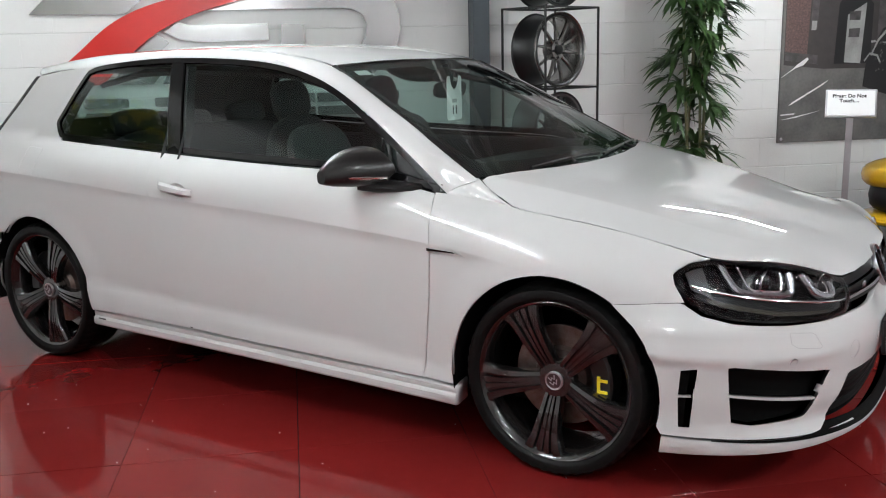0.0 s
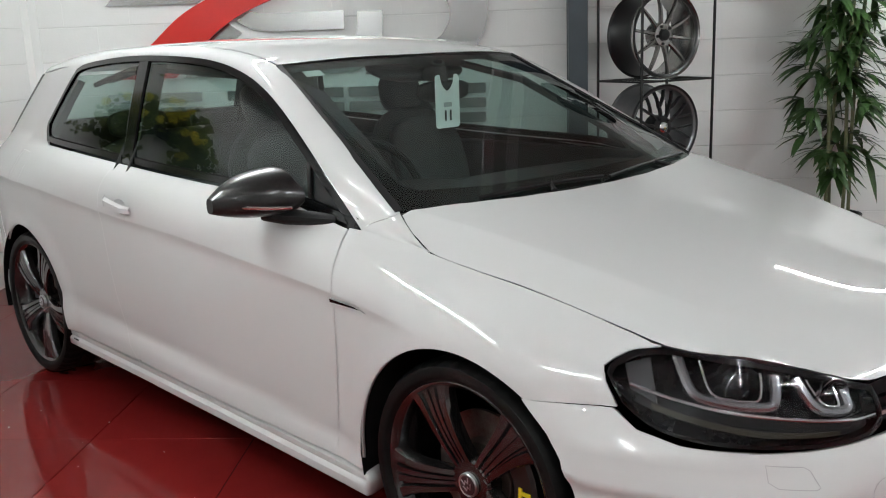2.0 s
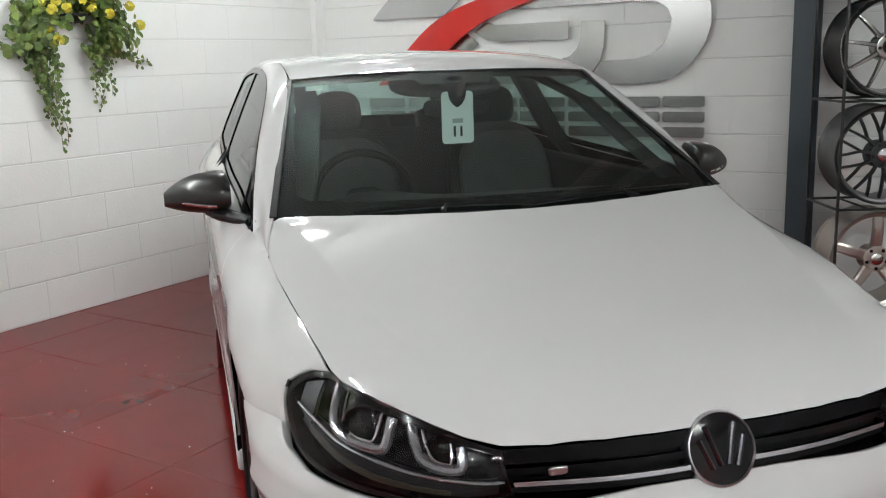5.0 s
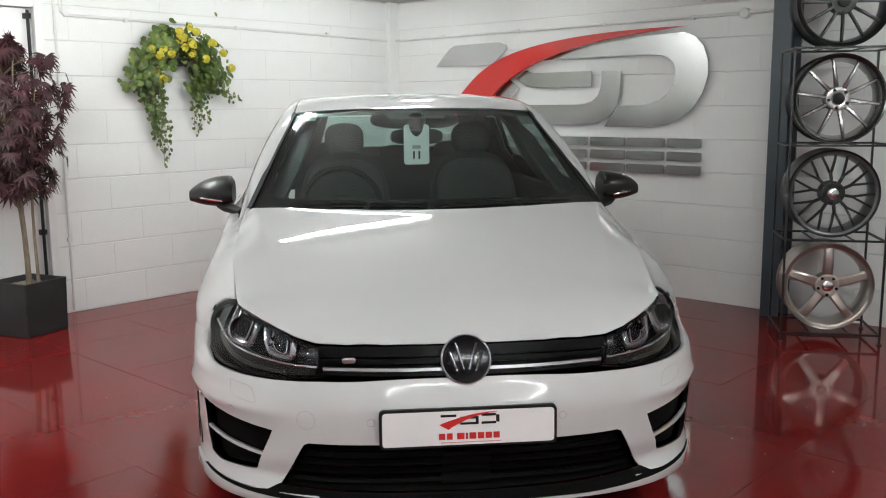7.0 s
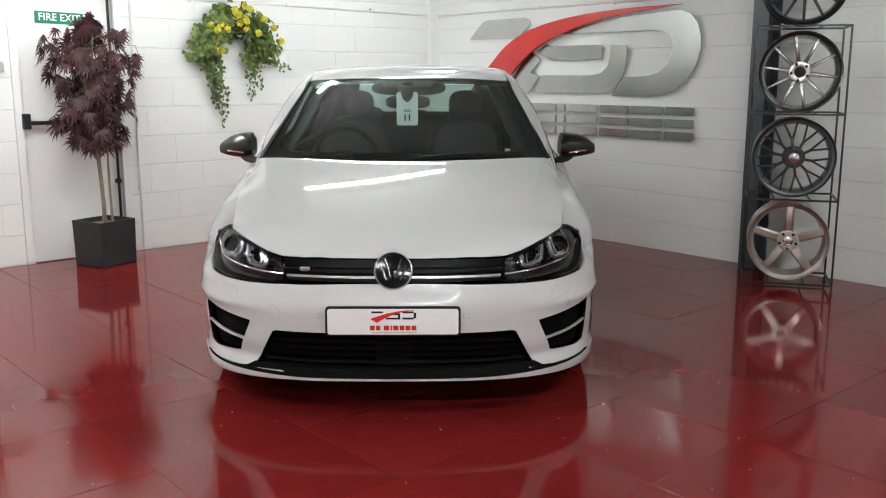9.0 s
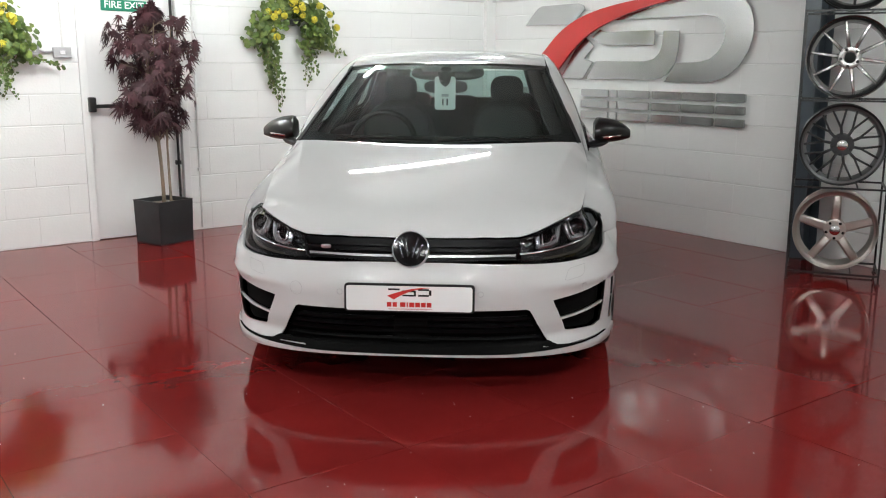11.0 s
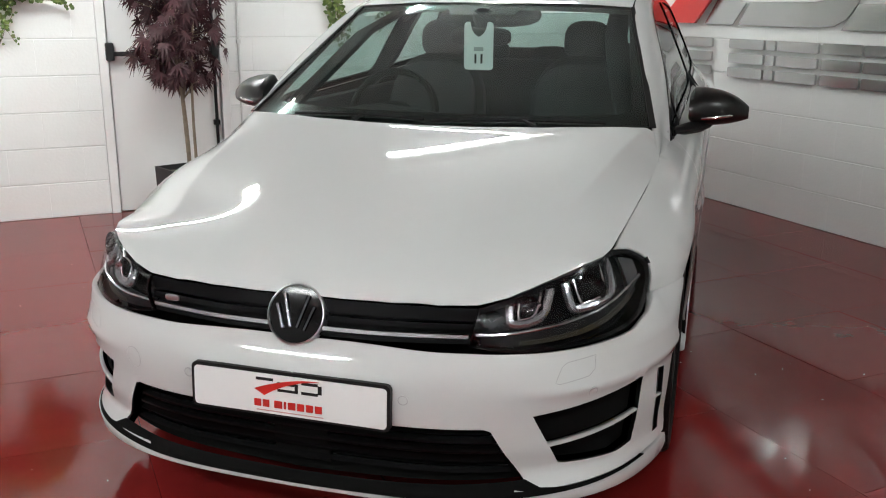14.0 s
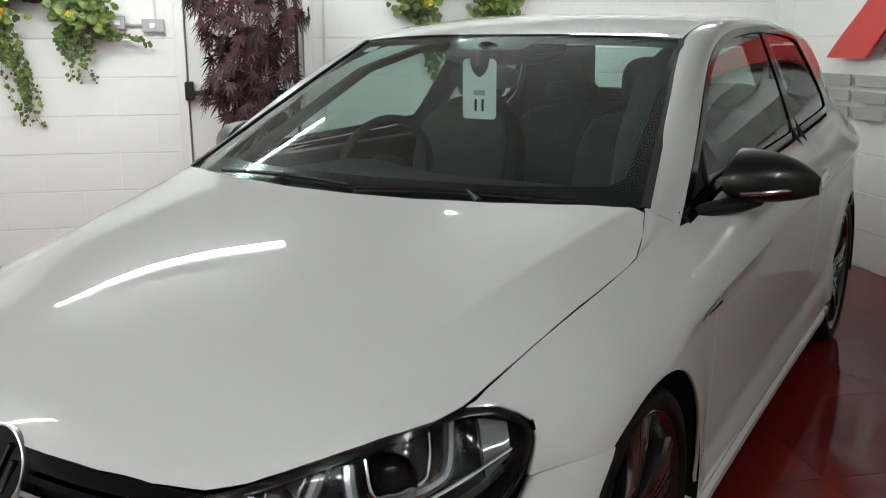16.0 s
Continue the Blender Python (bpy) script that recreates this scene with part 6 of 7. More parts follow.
def show_wheel(tier, material, dish_mat, label, spokes, w0, w1, split, cap, turn=0.0, r=0.252, lip_mat=None, hub_r=1.0, inner=None):
    """A bare alloy wheel standing on a rack shelf, face to the front."""
    t = thing("alloy_wheel", label, "wheel", RACK @ pose(RW / 2, 0.12, TIERS[tier] + 0.006 + r, 0, 0, -90), "rack wheels")
    k = r / 0.252
    part("barrel", lathe([(-0.215, 0.252 * k), (-0.210, 0.240 * k), (-0.17, 0.228 * k), (-0.08, 0.216 * k), (0.0, 0.226 * k), (0.012, 0.236 * k), (0.016, 0.240 * k), (0.010, 0.228 * k), (-0.01, 0.220 * k), (-0.08, 0.210 * k), (-0.17, 0.222 * k), (-0.205, 0.236 * k), (-0.21, 0.246 * k)], 64, closed=True), dish_mat, t, smooth=True)
    if inner:
        part("inner_face", lathe([(0.010, 0.2270 * k), (-0.01, 0.2190 * k), (-0.08, 0.2090 * k), (-0.17, 0.2205 * k)], 64), inner, t, smooth=True)
    part("lip", lathe([(0.0, 0.232 * k), (0.012, 0.240 * k), (0.022, 0.252 * k), (0.014, 0.254 * k), (-0.008, 0.248 * k), (-0.02, 0.236 * k)], 64, closed=True), lip_mat or material, t, smooth=True)
    me = spoke_mesh(0.0, 0.122, w0, w1, -0.010, -0.002, False, 0.022) if split else spoke_mesh(0.05, 0.232 * k, w0, w1, -0.012, -0.004, False, 0.022)
    me.materials.append(material)
    if split:
        root = spoke_mesh(0.04, 0.125, w0 * 1.3, w0 * 1.3, -0.012, -0.009, False, 0.022)
        root.materials.append(material)
    for i in range(spokes):
        a = turn + 360 * i / spokes
        if split:
            part("spoke", root, None, t).matrix_basis = pose(0, 0, 0, a, 0, 0)
            for s in (-1, 1):
                ob = part("spoke", me, None, t)
                ob.matrix_basis = pose(0, 0, 0, a, 0, 0) @ pose(0, s * 0.003, 0.116, s * -split, 0, 0)
        else:
            ob = part("spoke", me, None, t)
            ob.matrix_basis = pose(0, 0, 0, a, 0, 0)
    part("hub", lathe([(-0.09, 0.07 * hub_r), (-0.02, 0.070 * hub_r), (-0.006, 0.066 * hub_r), (-0.002, 0.045 * hub_r), (-0.006, 0.034), (-0.006, 0.0005)], 40), material, t, smooth=True)
    part("centre_cap", lathe([(-0.006, 0.033), (0.006, 0.032), (0.010, 0.024), (0.010, 0.0005)], 32), cap, t, smooth=True)
    for i in range(5):
        a = radians(72 * i + 36 + turn)
        part("bolt_hole", lathe([(-0.004, 0.009), (0.001, 0.009), (0.001, 0.0065), (-0.002, 0.006), (-0.002, 0.0005)], 12), M_BLACK, t).matrix_basis = pose(0, 0.052 * math.sin(a), 0.052 * math.cos(a))
    return t


M_BRONZE = mat("champagne_alloy", (0.58, 0.53, 0.49), 0.28, metal=0.9, vary=0.05, scale=12)
M_HYPER = mat("smoked_silver_alloy", (0.34, 0.33, 0.32), 0.25, metal=0.95, vary=0.06, scale=12)
M_GUN = mat("matt_gunmetal_alloy", (0.03, 0.03, 0.032), 0.40, metal=0.5, vary=0.08, scale=12)
M_SATINBLACK = mat("satin_black_alloy", (0.014, 0.014, 0.015), 0.3, metal=0.3, vary=0.1, scale=12)
M_GREYALLOY = mat("dark_grey_barrel_alloy", (0.16, 0.16, 0.165), 0.35, metal=0.7, vary=0.1, scale=12)
show_wheel(0, M_BRONZE, M_BRONZE, "champagne five-spoke alloy wheel on the lowest shelf", 5, 0.060, 0.050, 0, M_CHROME, 0)
show_wheel(1, M_GUN, M_GREYALLOY, "gunmetal mesh-spoke alloy wheel on a rack shelf", 10, 0.013, 0.012, 19, M_CHROME, 8)
show_wheel(2, M_HYPER, M_SATINBLACK, "smoked silver ten-spoke alloy wheel on a rack shelf", 10, 0.026, 0.013, 0, M_BLACK, 10, lip_mat=M_HYPER, inner=M_HYPER)
show_wheel(3, M_SATINBLACK, M_SATINBLACK, "satin black thin-spoke alloy wheel on top of the rack", 12, 0.018, 0.016, 0, M_BLACK, 0)


# ---------------------------------------------------------------- plants
def leaf_blade(bm, base, along, up, length, width, fold=0.25, droop=0.2, n=3):
    """One pointed leaf with a folded midrib."""
    along, up = along.normalized(), up.normalized()
    sidev = along.cross(up).normalized()
    up = sidev.cross(along)
    mid, lft, rgt = [], [], []
    for i in range(n + 1):
        q = i / n
        c = base + along * (length * q) - Vector((0, 0, 1)) * (droop * length * q * q)
        w = width * math.sin(math.pi * (0.12 + 0.88 * q) ** 0.8) * 0.5 if i < n else 0
        mid.append(bm.verts.new(c))
        if 0 < i < n or (i == 0 and w > 0):
            lft.append(bm.verts.new(c + sidev * w + up * w * fold))
            rgt.append(bm.verts.new(c - sidev * w + up * w * fold))
    for i in range(len(lft) - 1):
        bm.faces.new((mid[i], mid[i + 1], lft[i + 1], lft[i]))
        bm.faces.new((mid[i + 1], mid[i], rgt[i], rgt[i + 1]))
    bm.faces.new((mid[-2], mid[-1], lft[-1]))
    bm.faces.new((mid[-1], mid[-2], rgt[-1]))


def round_leaf(bm, c, normal, size):
    """A small rounded, slightly cupped leaf."""
    normal = normal.normalized()
    a = normal.orthogonal().normalized()
    a = (Matrix.Rotation(random.uniform(0, 6.28), 3, normal) @ a)
    b = normal.cross(a)
    rim = []
    for k in range(7):
        t = 2 * math.pi * k / 7
        r = size * (0.55 if k == 0 else 1.0 + 0.1 * random.uniform(-1, 1))
        rim.append(bm.verts.new(c + a * math.cos(t) * r + b * math.sin(t) * r * 0.92 + normal * size * 0.25 * random.uniform(0.2, 1)))
    m = bm.verts.new(c)
    for k in range(7):
        bm.faces.new((m, rim[k], rim[(k + 1) % 7]))


random.seed(11)
acer = thing("potted_maple", "dark red artificial maple in a grey square planter", "potted plant", in_room(0.32, -3.52, 0, 18))
rows = []
bm = bmesh.new()
loops = []
for z, w in ((0.0, 0.148), (0.01, 0.152), (0.325, 0.158), (0.33, 0.158), (0.33, 0.142), (0.27, 0.140)):
    loops.append([bm.verts.new((sx * w, sy * w, z)) for sx, sy in ((-1, -1), (1, -1), (1, 1), (-1, 1))])
for a, b in zip(loops, loops[1:]):
    for k in range(4):
        bm.faces.new((a[k], a[(k + 1) % 4], b[(k + 1) % 4], b[k]))
bm.faces.new(loops[0][::-1])
bmesh.ops.bevel(bm, geom=[e for e in bm.edges if abs(e.verts[0].co.z - e.verts[1].co.z) > 0.2], offset=0.006, segments=2, affect="EDGES")
part("planter", bm, M_POT, acer, "dark grey square planter")
bm = bmesh.new()
g = [[bm.verts.new((-0.141 + 0.282 * i / 12, -0.141 + 0.282 * j / 12, 0.295 + 0.012 * noise.noise((i * 0.9, j * 0.9, 2)))) for i in range(13)] for j in range(13)]
for j in range(12):
    for i in range(12):
        bm.faces.new((g[j][i], g[j][i + 1], g[j + 1][i + 1], g[j + 1][i]))
part("pebbles", bm, M_SOIL, acer, smooth=True)
tips = []
for k, (bx, by, tx, ty, h) in enumerate(((-0.03, 0.01, -0.10, 0.02, 1.55), (0.02, -0.02, 0.06, -0.03, 1.70), (0.05, 0.03, 0.10, 0.06, 1.60))):
    pts = []
    for i in range(9):
        q = i / 8
        pts.append((bx + (tx - bx) * q + 0.018 * math.sin(5 * q + k), by + (ty - by) * q + 0.015 * math.cos(4 * q + k), 0.28 + (h - 0.28) * q))
    part("stem", tube(pts, [0.011 - 0.007 * i / 8 for i in range(9)], 7), M_BARK, acer, smooth=True)
    tips.append(pts)
bm = bmesh.new()
twigs = bmesh.new()
CROWN = spl((0.84, 0.08), (0.92, 0.17), (1.03, 0.24), (1.16, 0.24), (1.33, 0.28), (1.52, 0.29), (1.62, 0.26), (1.67, 0.20), (1.71, 0.09), (1.80, 0.02))
for i in range(620):
    z = random.uniform(0.86, 1.77)
    wide = float(CROWN(z)) + 0.035 * math.sin((z - 0.86) * 11)
    a, rr = random.uniform(0, 6.283), math.sqrt(random.uniform(0.05, 1.0))
    c = Vector((math.cos(a) * wide * rr * 1.14, math.sin(a) * wide * rr * 1.08, z + random.uniform(-0.03, 0.03)))
    if noise.noise(c * 5.5) < -0.22:
        continue
    if i % 3 == 0:
        st = tips[i % 3]
        j = min(range(9), key=lambda q: abs(st[q][2] - (z - 0.12)))
        add_tube(twigs, [st[j], (Vector(st[j]) + c) / 2 + Vector((0, 0, 0.03)), c], [0.004, 0.003, 0.002], 4, False)
    face = Vector((math.cos(a) + random.gauss(0, 0.5), math.sin(a) + random.gauss(0, 0.5), random.uniform(-0.1, 0.9))).normalized()
    stem = Vector((math.cos(a), math.sin(a), random.uniform(-1.2, 0.3)))
    stem = (stem - face * stem.dot(face)).normalized()
    cross_ = face.cross(stem)
    size = random.uniform(0.072, 0.120)
    for k in range(7):
        t = (k - 3) * 0.52 + random.uniform(-0.08, 0.08)
        leaf_blade(bm, c, stem * math.cos(t) + cross_ * math.sin(t), face, size * (1 - 0.13 * abs(k - 3)), 0.0150, 0.2, 0.22)
tagged(part("twig_work", twigs, M_BARK, acer), "", "", "", "stuff")
part("crown", bm, M_ACER, acer, "dark red pointed leaves")

random.seed(5)
palm = thing("tall_plant", "tall green artificial bamboo plant against the white wall", "potted plant", in_room(5.14, -0.33))
part("planter", lathe([(0.0, 0.13), (0.01, 0.135), (0.27, 0.165), (0.28, 0.165), (0.28, 0.15), (0.24, 0.148), (0.24, 0.0005)], 32, "z"), M_POT, palm, smooth=True)
bm = bmesh.new()
for k, (bx, by, tx, ty) in enumerate(((-0.05, 0.0, -0.10, 0.0), (0.03, -0.04, 0.05, -0.02), (0.09, 0.03, 0.13, 0.03), (-0.01, 0.05, 0.0, 0.05))):
    pts = [(bx + (tx - bx) * q + 0.012 * math.sin(7 * q + k), by + (ty - by) * q, 0.24 + 1.88 * q) for q in np.linspace(0, 1, 12)]
    part("stem", tube(pts, 0.011, 7), mat("bamboo_stem", (0.16, 0.17, 0.08), 0.5, vary=0.3, scale=12) if k == 0 else bpy.data.materials["bamboo_stem"], palm, smooth=True)
    for i in range(30):
        z = random.uniform(0.52, 2.16)
        q = (z - 0.24) / 1.88
        c = Vector((bx + (tx - bx) * q, by + (ty - by) * q, z))
        a = random.uniform(0, 6.283)
        o = Vector((math.cos(a), 0.8 * math.sin(a) - 0.15, random.uniform(0.0, 0.5))).normalized()
        e = c + o * random.uniform(0.05, 0.17)
        for j in range(8):
            d = o + Vector((random.uniform(-0.9, 0.9), random.uniform(-0.9, 0.7), random.uniform(-0.9, 0.25)))
            leaf_blade(bm, e, d, Vector((0, 0, 1)), random.uniform(0.13, 0.23), random.uniform(0.036, 0.054), 0.15, 0.34)
for v in bm.verts:
    v.co.y = min(v.co.y, 0.30)
part("leaves", bm, M_PALM, palm, "long drooping green leaves")


def hanging_basket(n, seed, z0=0.0):
    """A wall basket: a dome of leaves and yellow flowers with two trailing tails of ivy."""
    random.seed(seed)
    t = thing("flower_basket", "wall-hung basket of green leaves and yellow flowers", "hanging basket", WEST(n, z0), "flower baskets")
    part("bracket", tube([(0.0, -0.005, 1.93), (0.0, -0.05, 1.93), (0.0, -0.12, 1.86)], 0.006, 6), M_BLACK, t)
    part("basket", lathe([(1.66, 0.02), (1.67, 0.05), (1.70, 0.075), (1.71, 0.075), (1.70, 0.07), (1.67, 0.045)], 20, "z"), M_BLACK, t).matrix_basis = pose(0, -0.13, 0)
    dark_l, light_l, fl, vines = bmesh.new(), bmesh.new(), bmesh.new(), bmesh.new()

    def spot():
        a = random.uniform(-0.35, math.pi + 0.35)
        r = random.gauss(0.235, 0.055)
        return Vector((math.cos(a) * r * 1.15, -random.uniform(0.03, 0.24), 1.60 + math.sin(a) * r * 0.98))
    for i in range(760):
        c = spot()
        nrm = Vector((c.x * 1.5, -1.0 + random.uniform(-0.5, 0.5), (c.z - 1.5) + random.uniform(-0.4, 0.6)))
        round_leaf(light_l if random.random() < 0.5 else dark_l, c, nrm, random.uniform(0.017, 0.033))
    for i in range(26):
        c = spot()
        c.y = -random.uniform(0.17, 0.28)
        for k in range(12):
            d = Vector((random.gauss(0, 1), random.gauss(-0.6, 0.8), random.gauss(0, 1)))
            round_leaf(fl, c + d.normalized() * 0.021, d, 0.019)
    for x0, x1, zt, zb, count in ((-0.24, -0.12, 1.55, 0.95, 11), (0.16, 0.20, 1.55, 1.16, 8), (0.24, 0.52, 1.48, 1.40, 2)):
        for v in range(count):
            p = Vector((x0 + random.uniform(-0.09, 0.09), -random.uniform(0.04, 0.18), zt + random.uniform(-0.05, 0.05)))
            end = Vector((x1 + random.uniform(-0.08, 0.08), -random.uniform(0.02, 0.10), zb + random.uniform(0, 0.28) * (1 if count > 2 else 0.2)))
            line = [p.lerp(end, q) + Vector((0.02 * math.sin(9 * q + v), 0, 0.03 * math.sin(math.pi * q))) for q in np.linspace(0, 1, 9)]
            add_tube(vines, line, 0.0018, 4, False)
            for q in range(30):
                c = p.lerp(end, q / 29) + Vector((0.02 * math.sin(9 * q / 29 + v) + random.uniform(-0.022, 0.022), random.uniform(-0.02, 0.01), 0.03 * math.sin(math.pi * q / 29) + random.uniform(-0.015, 0.015)))
                round_leaf(dark_l if random.random() < 0.75 else light_l, c, Vector((random.uniform(-0.6, 0.6), -1, random.uniform(-0.3, 0.6))), random.uniform(0.010, 0.019) * (1.2 - 0.4 * q / 29))
    part("dark_leaves", dark_l, M_LEAF, t, "dark green ivy leaves")
    part("pale_leaves", light_l, M_LEAFLIGHT, t, "pale variegated leaves")
    tagged(part("blossom", fl, M_FLOWER, t), "yellow flower heads", "", "", "stuff")
    part("vines", vines, M_BARK, t)
    return t


hanging_basket(-2.27, 21)
hanging_basket(-4.72, 34, -0.11)

# ---------------------------------------------------------------- far end: poster, sign, yellow machine
poster = thing("wall_poster", "large dark street-scene canvas print on the white wall", "poster", in_room(5.985, 0, 0.635))
part("canvas", box((0, -0.022, 0), (1.75, 0, 1.16), 0.004), mat("poster_road_grey", (0.13, 0.125, 0.12), 0.5, vary=0.5, scale=5, tint=(0.06, 0.06, 0.062)), poster)
M_PDARK = mat("poster_dark_brick", (0.022, 0.019, 0.020), 0.5, vary=0.6, scale=14, tint=(0.055, 0.045, 0.045))
M_PBRICK = mat("poster_red_brick", (0.13, 0.075, 0.068), 0.5, vary=0.5, scale=75, tint=(0.035, 0.022, 0.022))
M_PGREY = mat("poster_mid_grey", (0.085, 0.08, 0.08), 0.5, vary=0.4, scale=14)
M_PPALE = mat("poster_pale_grey", (0.36, 0.36, 0.355), 0.5, vary=0.2, scale=9)
M_PBLACK = mat("poster_black", (0.010, 0.010, 0.011), 0.5)


def print_shape(name, pts, level, material, label=""):
    return part(name, slab(pts, 0.0012 * level, m=Matrix.Translation((0, -0.022, 0))), material, poster, label)


print_shape("dark_building", [(0.02, 0.60), (0.35, 0.565), (1.0, 0.56), (1.74, 0.58), (1.74, 1.145), (0.02, 1.145)], 1, M_PDARK)
print_shape("brick_pier", [(0.025, 0.70), (0.21, 0.68), (0.225, 1.145), (0.025, 1.145)], 2, M_PBRICK)
print_shape("wall_foot", [(0.03, 0.635), (0.30, 0.60), (0.30, 0.67), (0.03, 0.70)], 2, M_PGREY)
print_shape("pale_window", [(0.225, 0.87), (0.285, 0.87), (0.295, 1.145), (0.240, 1.145)], 2, M_PGREY)
print_shape("window_light", [(0.235, 0.86), (0.275, 0.86), (0.280, 0.93), (0.238, 0.93)], 3, M_PPALE)
print_shape("door_arch", [(0.44, 0.60), (0.75, 0.60), (0.75, 1.05), (0.69, 1.12), (0.50, 1.12), (0.46, 1.05)], 2, M_PBLACK)
print_shape("pale_door", [(0.525, 0.61), (0.665, 0.60), (0.69, 1.06), (0.535, 0.97)], 3, M_PPALE)
for z0 in (0.80, 0.70, 0.93):
    print_shape("door_panel", [(0.55, z0), (0.64, z0), (0.645, z0 + 0.07), (0.552, z0 + 0.065)], 4, M_PGREY if z0 > 0.75 else M_PPALE)
print_shape("grey_wall", [(0.80, 0.62), (1.0, 0.62), (1.0, 1.145), (0.80, 1.145)], 2, M_PGREY)
print_shape("dark_van", [(0.70, 0.42), (0.715, 0.60), (0.76, 0.70), (0.84, 0.86), (0.98, 0.95), (1.5, 0.96), (1.62, 0.7), (1.65, 0.38), (0.95, 0.34)], 4, M_PBLACK)
for pts in ([(0.745, 0.66), (0.80, 0.78), (0.90, 0.89), (1.02, 0.94), (1.02, 0.93), (0.91, 0.875), (0.81, 0.765), (0.757, 0.655)], [(0.70, 0.61), (0.74, 0.665), (0.80, 0.65), (0.83, 0.60), (0.84, 0.605), (0.81, 0.665), (0.74, 0.68), (0.695, 0.62)],
            [(0.85, 0.76), (1.05, 0.765), (1.05, 0.755), (0.85, 0.75)], [(0.745, 0.77), (0.78, 0.775), (0.80, 0.76), (0.75, 0.755)], [(0.88, 0.90), (0.93, 0.915), (0.92, 0.935), (0.885, 0.93)]):
    print_shape("pale_line", pts, 5, M_PPALE)
for k in range(14):
    a = k * 0.9
    x, z = 0.83 + 0.05 * math.cos(a) * (k % 5) / 4, 0.64 + 0.11 * math.sin(a * 1.7)
    print_shape("pale_fleck", [(x, z), (x + 0.018, z + 0.006), (x + 0.008, z + 0.022)], 5, M_PGREY)
for pts in ([(0.005, 0.505), (0.10, 0.57), (0.13, 0.60), (0.215, 0.655), (0.225, 0.64), (0.185, 0.595), (0.12, 0.575)], [(0.08, 0.29), (0.11, 0.315), (0.40, 0.475), (0.36, 0.44), (0.10, 0.295)], [(0.015, 0.22), (0.13, 0.228), (0.13, 0.218), (0.015, 0.212)], [(0.02, 0.178), (0.13, 0.20), (0.335, 0.24), (0.14, 0.192)]):
    print_shape("light_streak", pts, 4, M_LETTER)
print_shape("red_ring", [(0.985 + 0.040 * math.cos(a), 0.55 + 0.065 * math.sin(a)) for a in np.linspace(0, 6.0, 16)], 5, mat("poster_red", (0.42, 0.09, 0.06), 0.5))
print_shape("ring_heart", [(0.985 + 0.018 * math.cos(a), 0.55 + 0.03 * math.sin(a)) for a in np.linspace(0, 6.0, 12)], 6, M_PBLACK)
for u, z in ((0.03, 0.03), (1.72, 0.03), (0.03, 1.13), (1.72, 1.13)):
    part("fixing", lathe([(0.0, 0.012), (0.006, 0.010), (0.006, 0.0005)], 12, "z"), M_SATIN, poster).matrix_basis = pose(u, -0.022, z, 90, 0, 0)

stand = thing("notice_stand", "white notice on a slim steel floor stand", "sign", in_room(6.085, -0.80, 0, -31))
part("base", lathe([(0.0, 0.14), (0.008, 0.14), (0.014, 0.13), (0.016, 0.0005)], 32, "z"), M_SATIN, stand, smooth=True)
part("post", box((-0.022, -0.01, 0.012), (0.022, 0.01, 0.90), 0.004), M_SATIN, stand, "slim steel post")
tilt = pose(0, -0.02, 0.975, -28, 0, 0)
part("notice_frame", box((-0.165, -0.006, -0.105), (0.165, 0.012, 0.105), 0.003, tilt), M_SATIN, stand)
part("paper", box((-0.152, -0.009, -0.094), (0.152, -0.004, 0.094), 0.001, tilt), M_LETTER, stand)
lettering("notice_words", "Please Do Not\nTouch....", 0.036, M_BLACK, stand, tilt @ pose(-0.012, -0.0098, 0.035, 90, 0, 0), "dark words", 0.0011)

yellow = thing("yellow_vehicle", "yellow and black low vehicle beyond the notice stand", "vehicle", in_room(6.59, -0.86, 0, -38))
M_YBODY = mat("yellow_body_paint", (0.72, 0.42, 0.012), 0.3, vary=0.05, coat=1.0)
cowl_ = blob((0.12, 0, 0.46), (0.48, 0.32, 0.14), 14, (2.4, 2.2))
part("cowl", cowl_, M_YBODY, yellow, smooth=True)
part("chin", blob((0.06, 0, 0.15), (0.45, 0.34, 0.06), 12, (2.4, 2.2)), M_YBODY, yellow, smooth=True)
part("intake", blob((0.16, 0, 0.31), (0.46, 0.30, 0.14), 12, (3, 3)), M_BLACK, yellow, smooth=True)
part("screen", blob((0.34, 0, 0.60), (0.26, 0.22, 0.10), 12, (2.2, 2.2)), M_BLACKGLOSS, yellow, smooth=True)
for sy in (-0.3, 0.3):
    part("tyre", lathe([(-0.06, 0.10), (-0.06, 0.165), (-0.045, 0.178), (0.045, 0.178), (0.06, 0.165), (0.06, 0.10)], 32, closed=True), M_RUBBER, yellow, smooth=True).matrix_basis = pose(0.30, sy, 0.178, 0, 0, 90)


# ---------------------------------------------------------------- blocks and floor boards
def block_mesh(w, h, name, chamfer=(0.0006, 0.0035), depth=0.010):
    """A painted block face: a plate with eased edges, its face on y = 0 and its back at +depth."""
    cx, cz = chamfer
    back = [(0, depth, 0), (w, depth, 0), (w, depth, h), (0, depth, h)]
    rim = [(0, cz * 0.7, 0), (w, cz * 0.7, 0), (w, cz * 0.7, h), (0, cz * 0.7, h)]
    face = [(cx, 0, cz), (w - cx, 0, cz), (w - cx, 0, h - cz), (cx, 0, h - cz)]
    me = bpy.data.meshes.new(name)
    faces = [(8, 9, 10, 11)]
    for k in range(4):
        j = (k + 1) % 4
        faces += [(k, j, 4 + j, 4 + k), (4 + k, 4 + j, 8 + j, 8 + k)]
    me.from_pydata(back + rim + face, [], faces)
    return me


random.seed(3)
made = {}


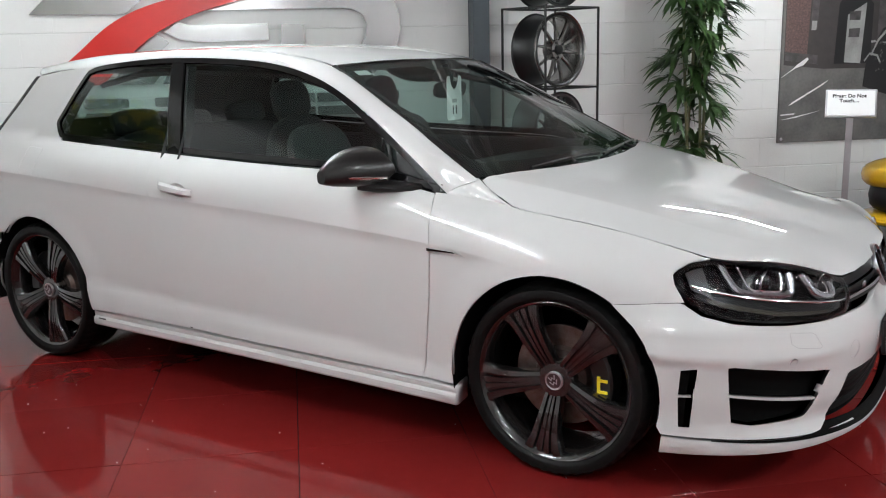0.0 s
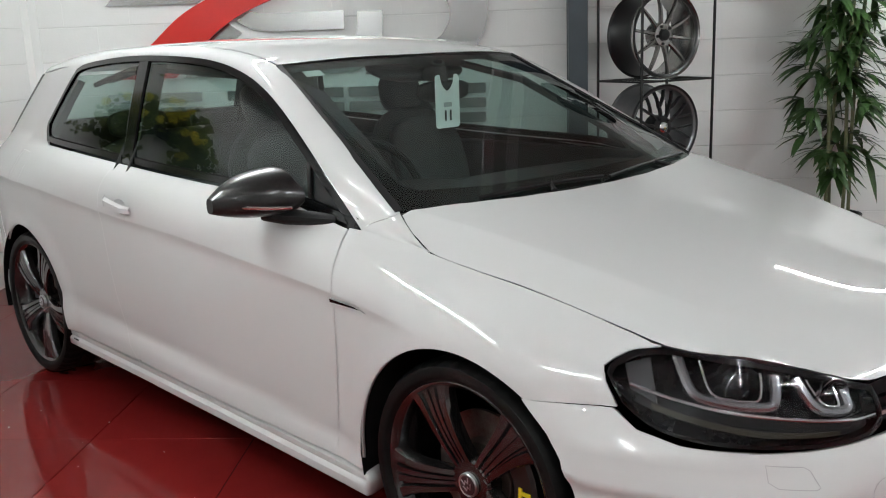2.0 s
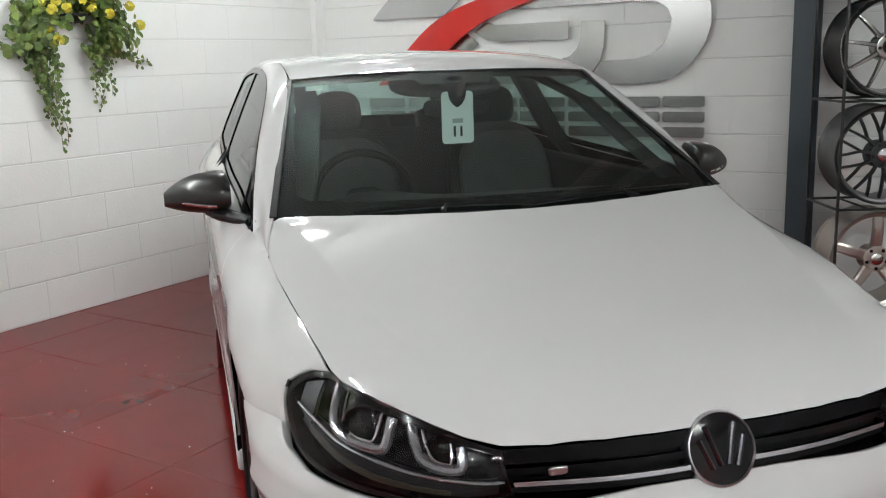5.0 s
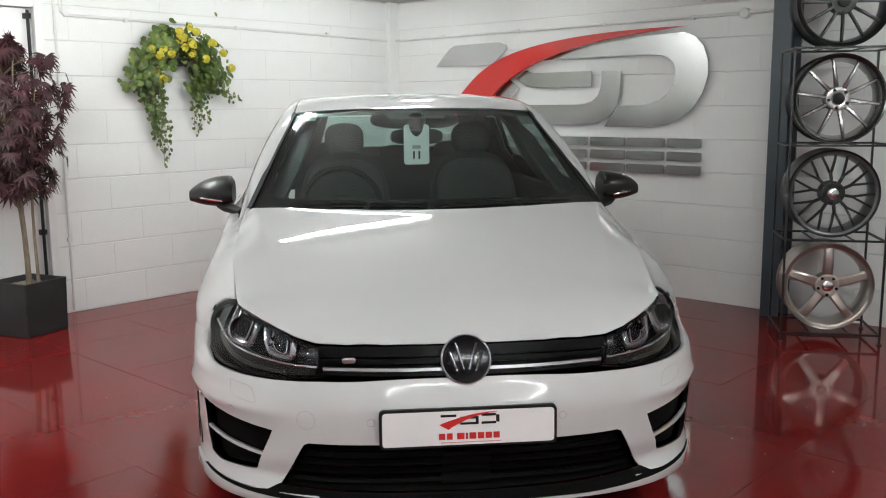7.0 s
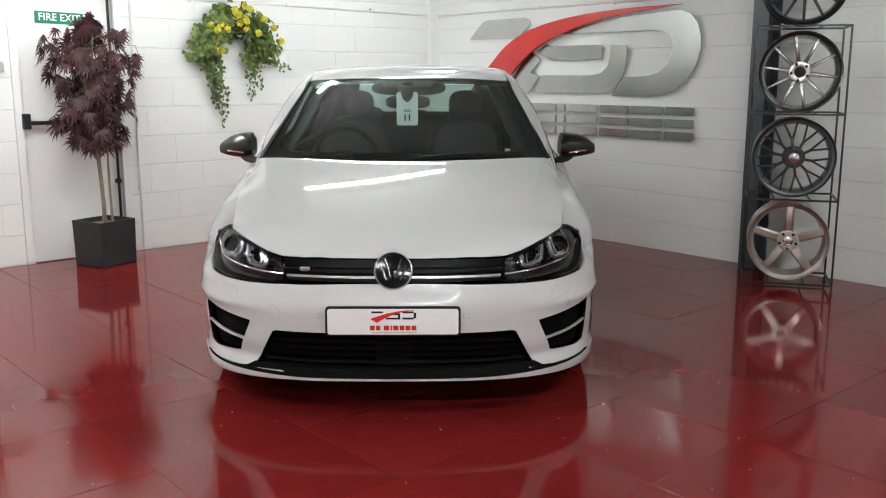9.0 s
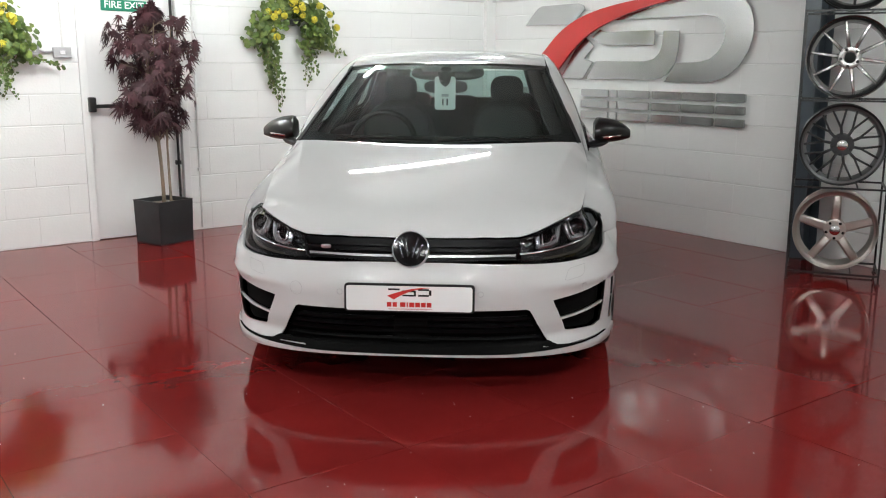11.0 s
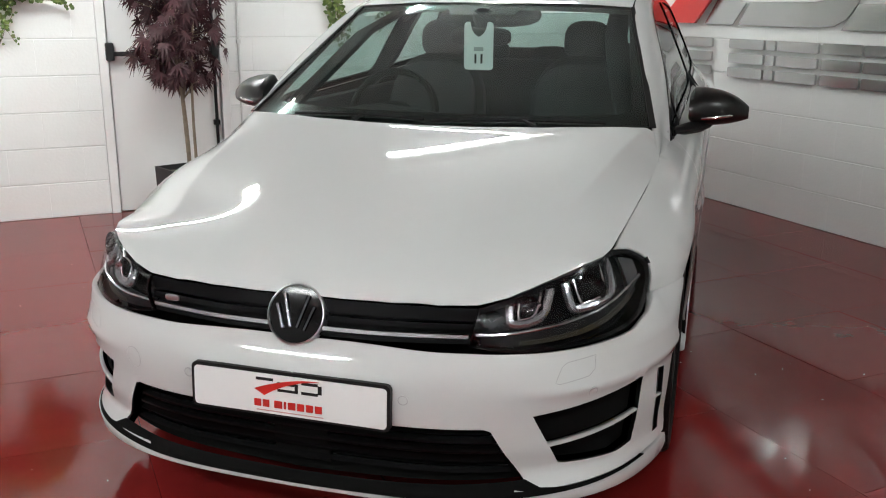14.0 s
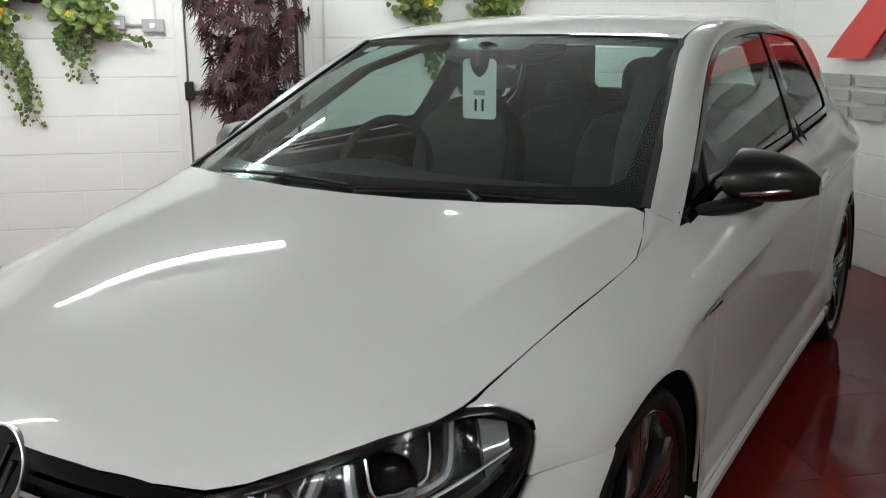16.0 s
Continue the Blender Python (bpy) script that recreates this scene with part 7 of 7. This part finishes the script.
def lay_blocks(wall, place, start, end, openings, limit):
    """Stretcher courses on one wall; place(x, z) gives the pose of a block whose left foot is at x along the wall."""
    count = 0
    for c in range(10):
        z = c * COURSE
        x = start - (UNIT / 2 if c % 2 else 0)
        while x < end:
            a, b = max(x, start), min(x + UNIT, end)
            for lo, hi, zt in openings:
                if z < zt - 0.01 and a < hi and b > lo:
                    if a < lo - 0.04:
                        b = min(b, lo)
                    elif b > hi + 0.04:
                        a = max(a, hi)
                    else:
                        b = a
            if b - a > 0.03:
                h = min(COURSE - 0.005, HEIGHT - z)
                key = (round(b - a, 3), round(h, 3))
                if key not in made:
                    made[key] = block_mesh(key[0], key[1], "block")
                    made[key].materials.append(M_WALL)
                ob = part("block", made[key], None, wall)
                ob.matrix_basis = place(a, z) @ pose(0, random.uniform(-0.0002, 0.0002), random.uniform(-0.0004, 0.0004))
                count += 1
            x += UNIT


lay_blocks(wall_logo, lambda x, z: pose(x, 0, z), 0.0, U1, [], 300)
lay_blocks(wall_left, lambda x, z: pose(0, x, z, 0, 0, 90), -6.6, 0.0, [(-3.985, -3.165, 2.06)], 300)
# the plain end of the west wall, out of sight
part("plain_end", box((-0.006, N1, 0), (0.0, -6.6, HEIGHT)), M_WALL, wall_left)

TILE = 0.61


def board_mesh(name, gap):
    e, d = 0.0005, 0.004
    s = TILE - gap
    lo = [(0, 0, -d), (s, 0, -d), (s, s, -d), (0, s, -d)]
    mid = [(0, 0, -0.0007), (s, 0, -0.0007), (s, s, -0.0007), (0, s, -0.0007)]
    hi = [(e, e, 0), (s - e, e, 0), (s - e, s - e, 0), (e, s - e, 0)]
    me = bpy.data.meshes.new(name)
    faces = [(8, 9, 10, 11)]
    for k in range(4):
        j = (k + 1) % 4
        faces += [(k, j, 4 + j, 4 + k), (4 + k, 4 + j, 8 + j, 8 + k)]
    me.from_pydata(lo + mid + hi, [], faces)
    return me


boards = [board_mesh("floor_board", 0.0022), board_mesh("floor_board", 0.0024), board_mesh("floor_board", 0.0010), board_mesh("floor_board", 0.0032)]
for me, m in zip(boards, (M_FLOOR, M_BLACKFLOOR, M_FLOOR, M_FLOOR)):
    me.materials.append(m)
for i in range(-1, 15):
    for j in range(14):
        u, n = -0.25 + TILE * i, -0.53 + 0.61 - TILE * j
        if u > U1 or n - TILE < N1 - 0.3:
            continue
        black = u > 5.8 and n > -2.0
        ob = part("floor_board", boards[1 if black else random.choice((0, 2, 2, 3))], None, floor)
        ob.matrix_basis = pose(u, n - TILE, random.uniform(-0.0007, 0.0), random.uniform(-0.06, 0.06), random.uniform(-0.06, 0.06), 0)

# pale flecks of grit on the floor
random.seed(9)
bm = bmesh.new()
for i in range(260):
    u, n = random.uniform(0.6, 6.0), random.uniform(-6.6, -0.4)
    s = random.uniform(0.0012, 0.0032)
    a = random.uniform(0, 6.28)
    vs = [bm.verts.new((u + s * math.cos(a + k * 1.57) * random.uniform(0.6, 1.3), n + s * math.sin(a + k * 1.57) * random.uniform(0.6, 1.3), 0.0012)) for k in range(4)]
    top = bm.verts.new((u, n, 0.0012 + s * 0.7))
    for k in range(4):
        bm.faces.new((vs[k], vs[(k + 1) % 4], top))
grit = setting("floor_grit", bm, M_LETTER, "pale flecks of grit scattered on the red floor")
tagged(grit, "", "", "", "stuff")
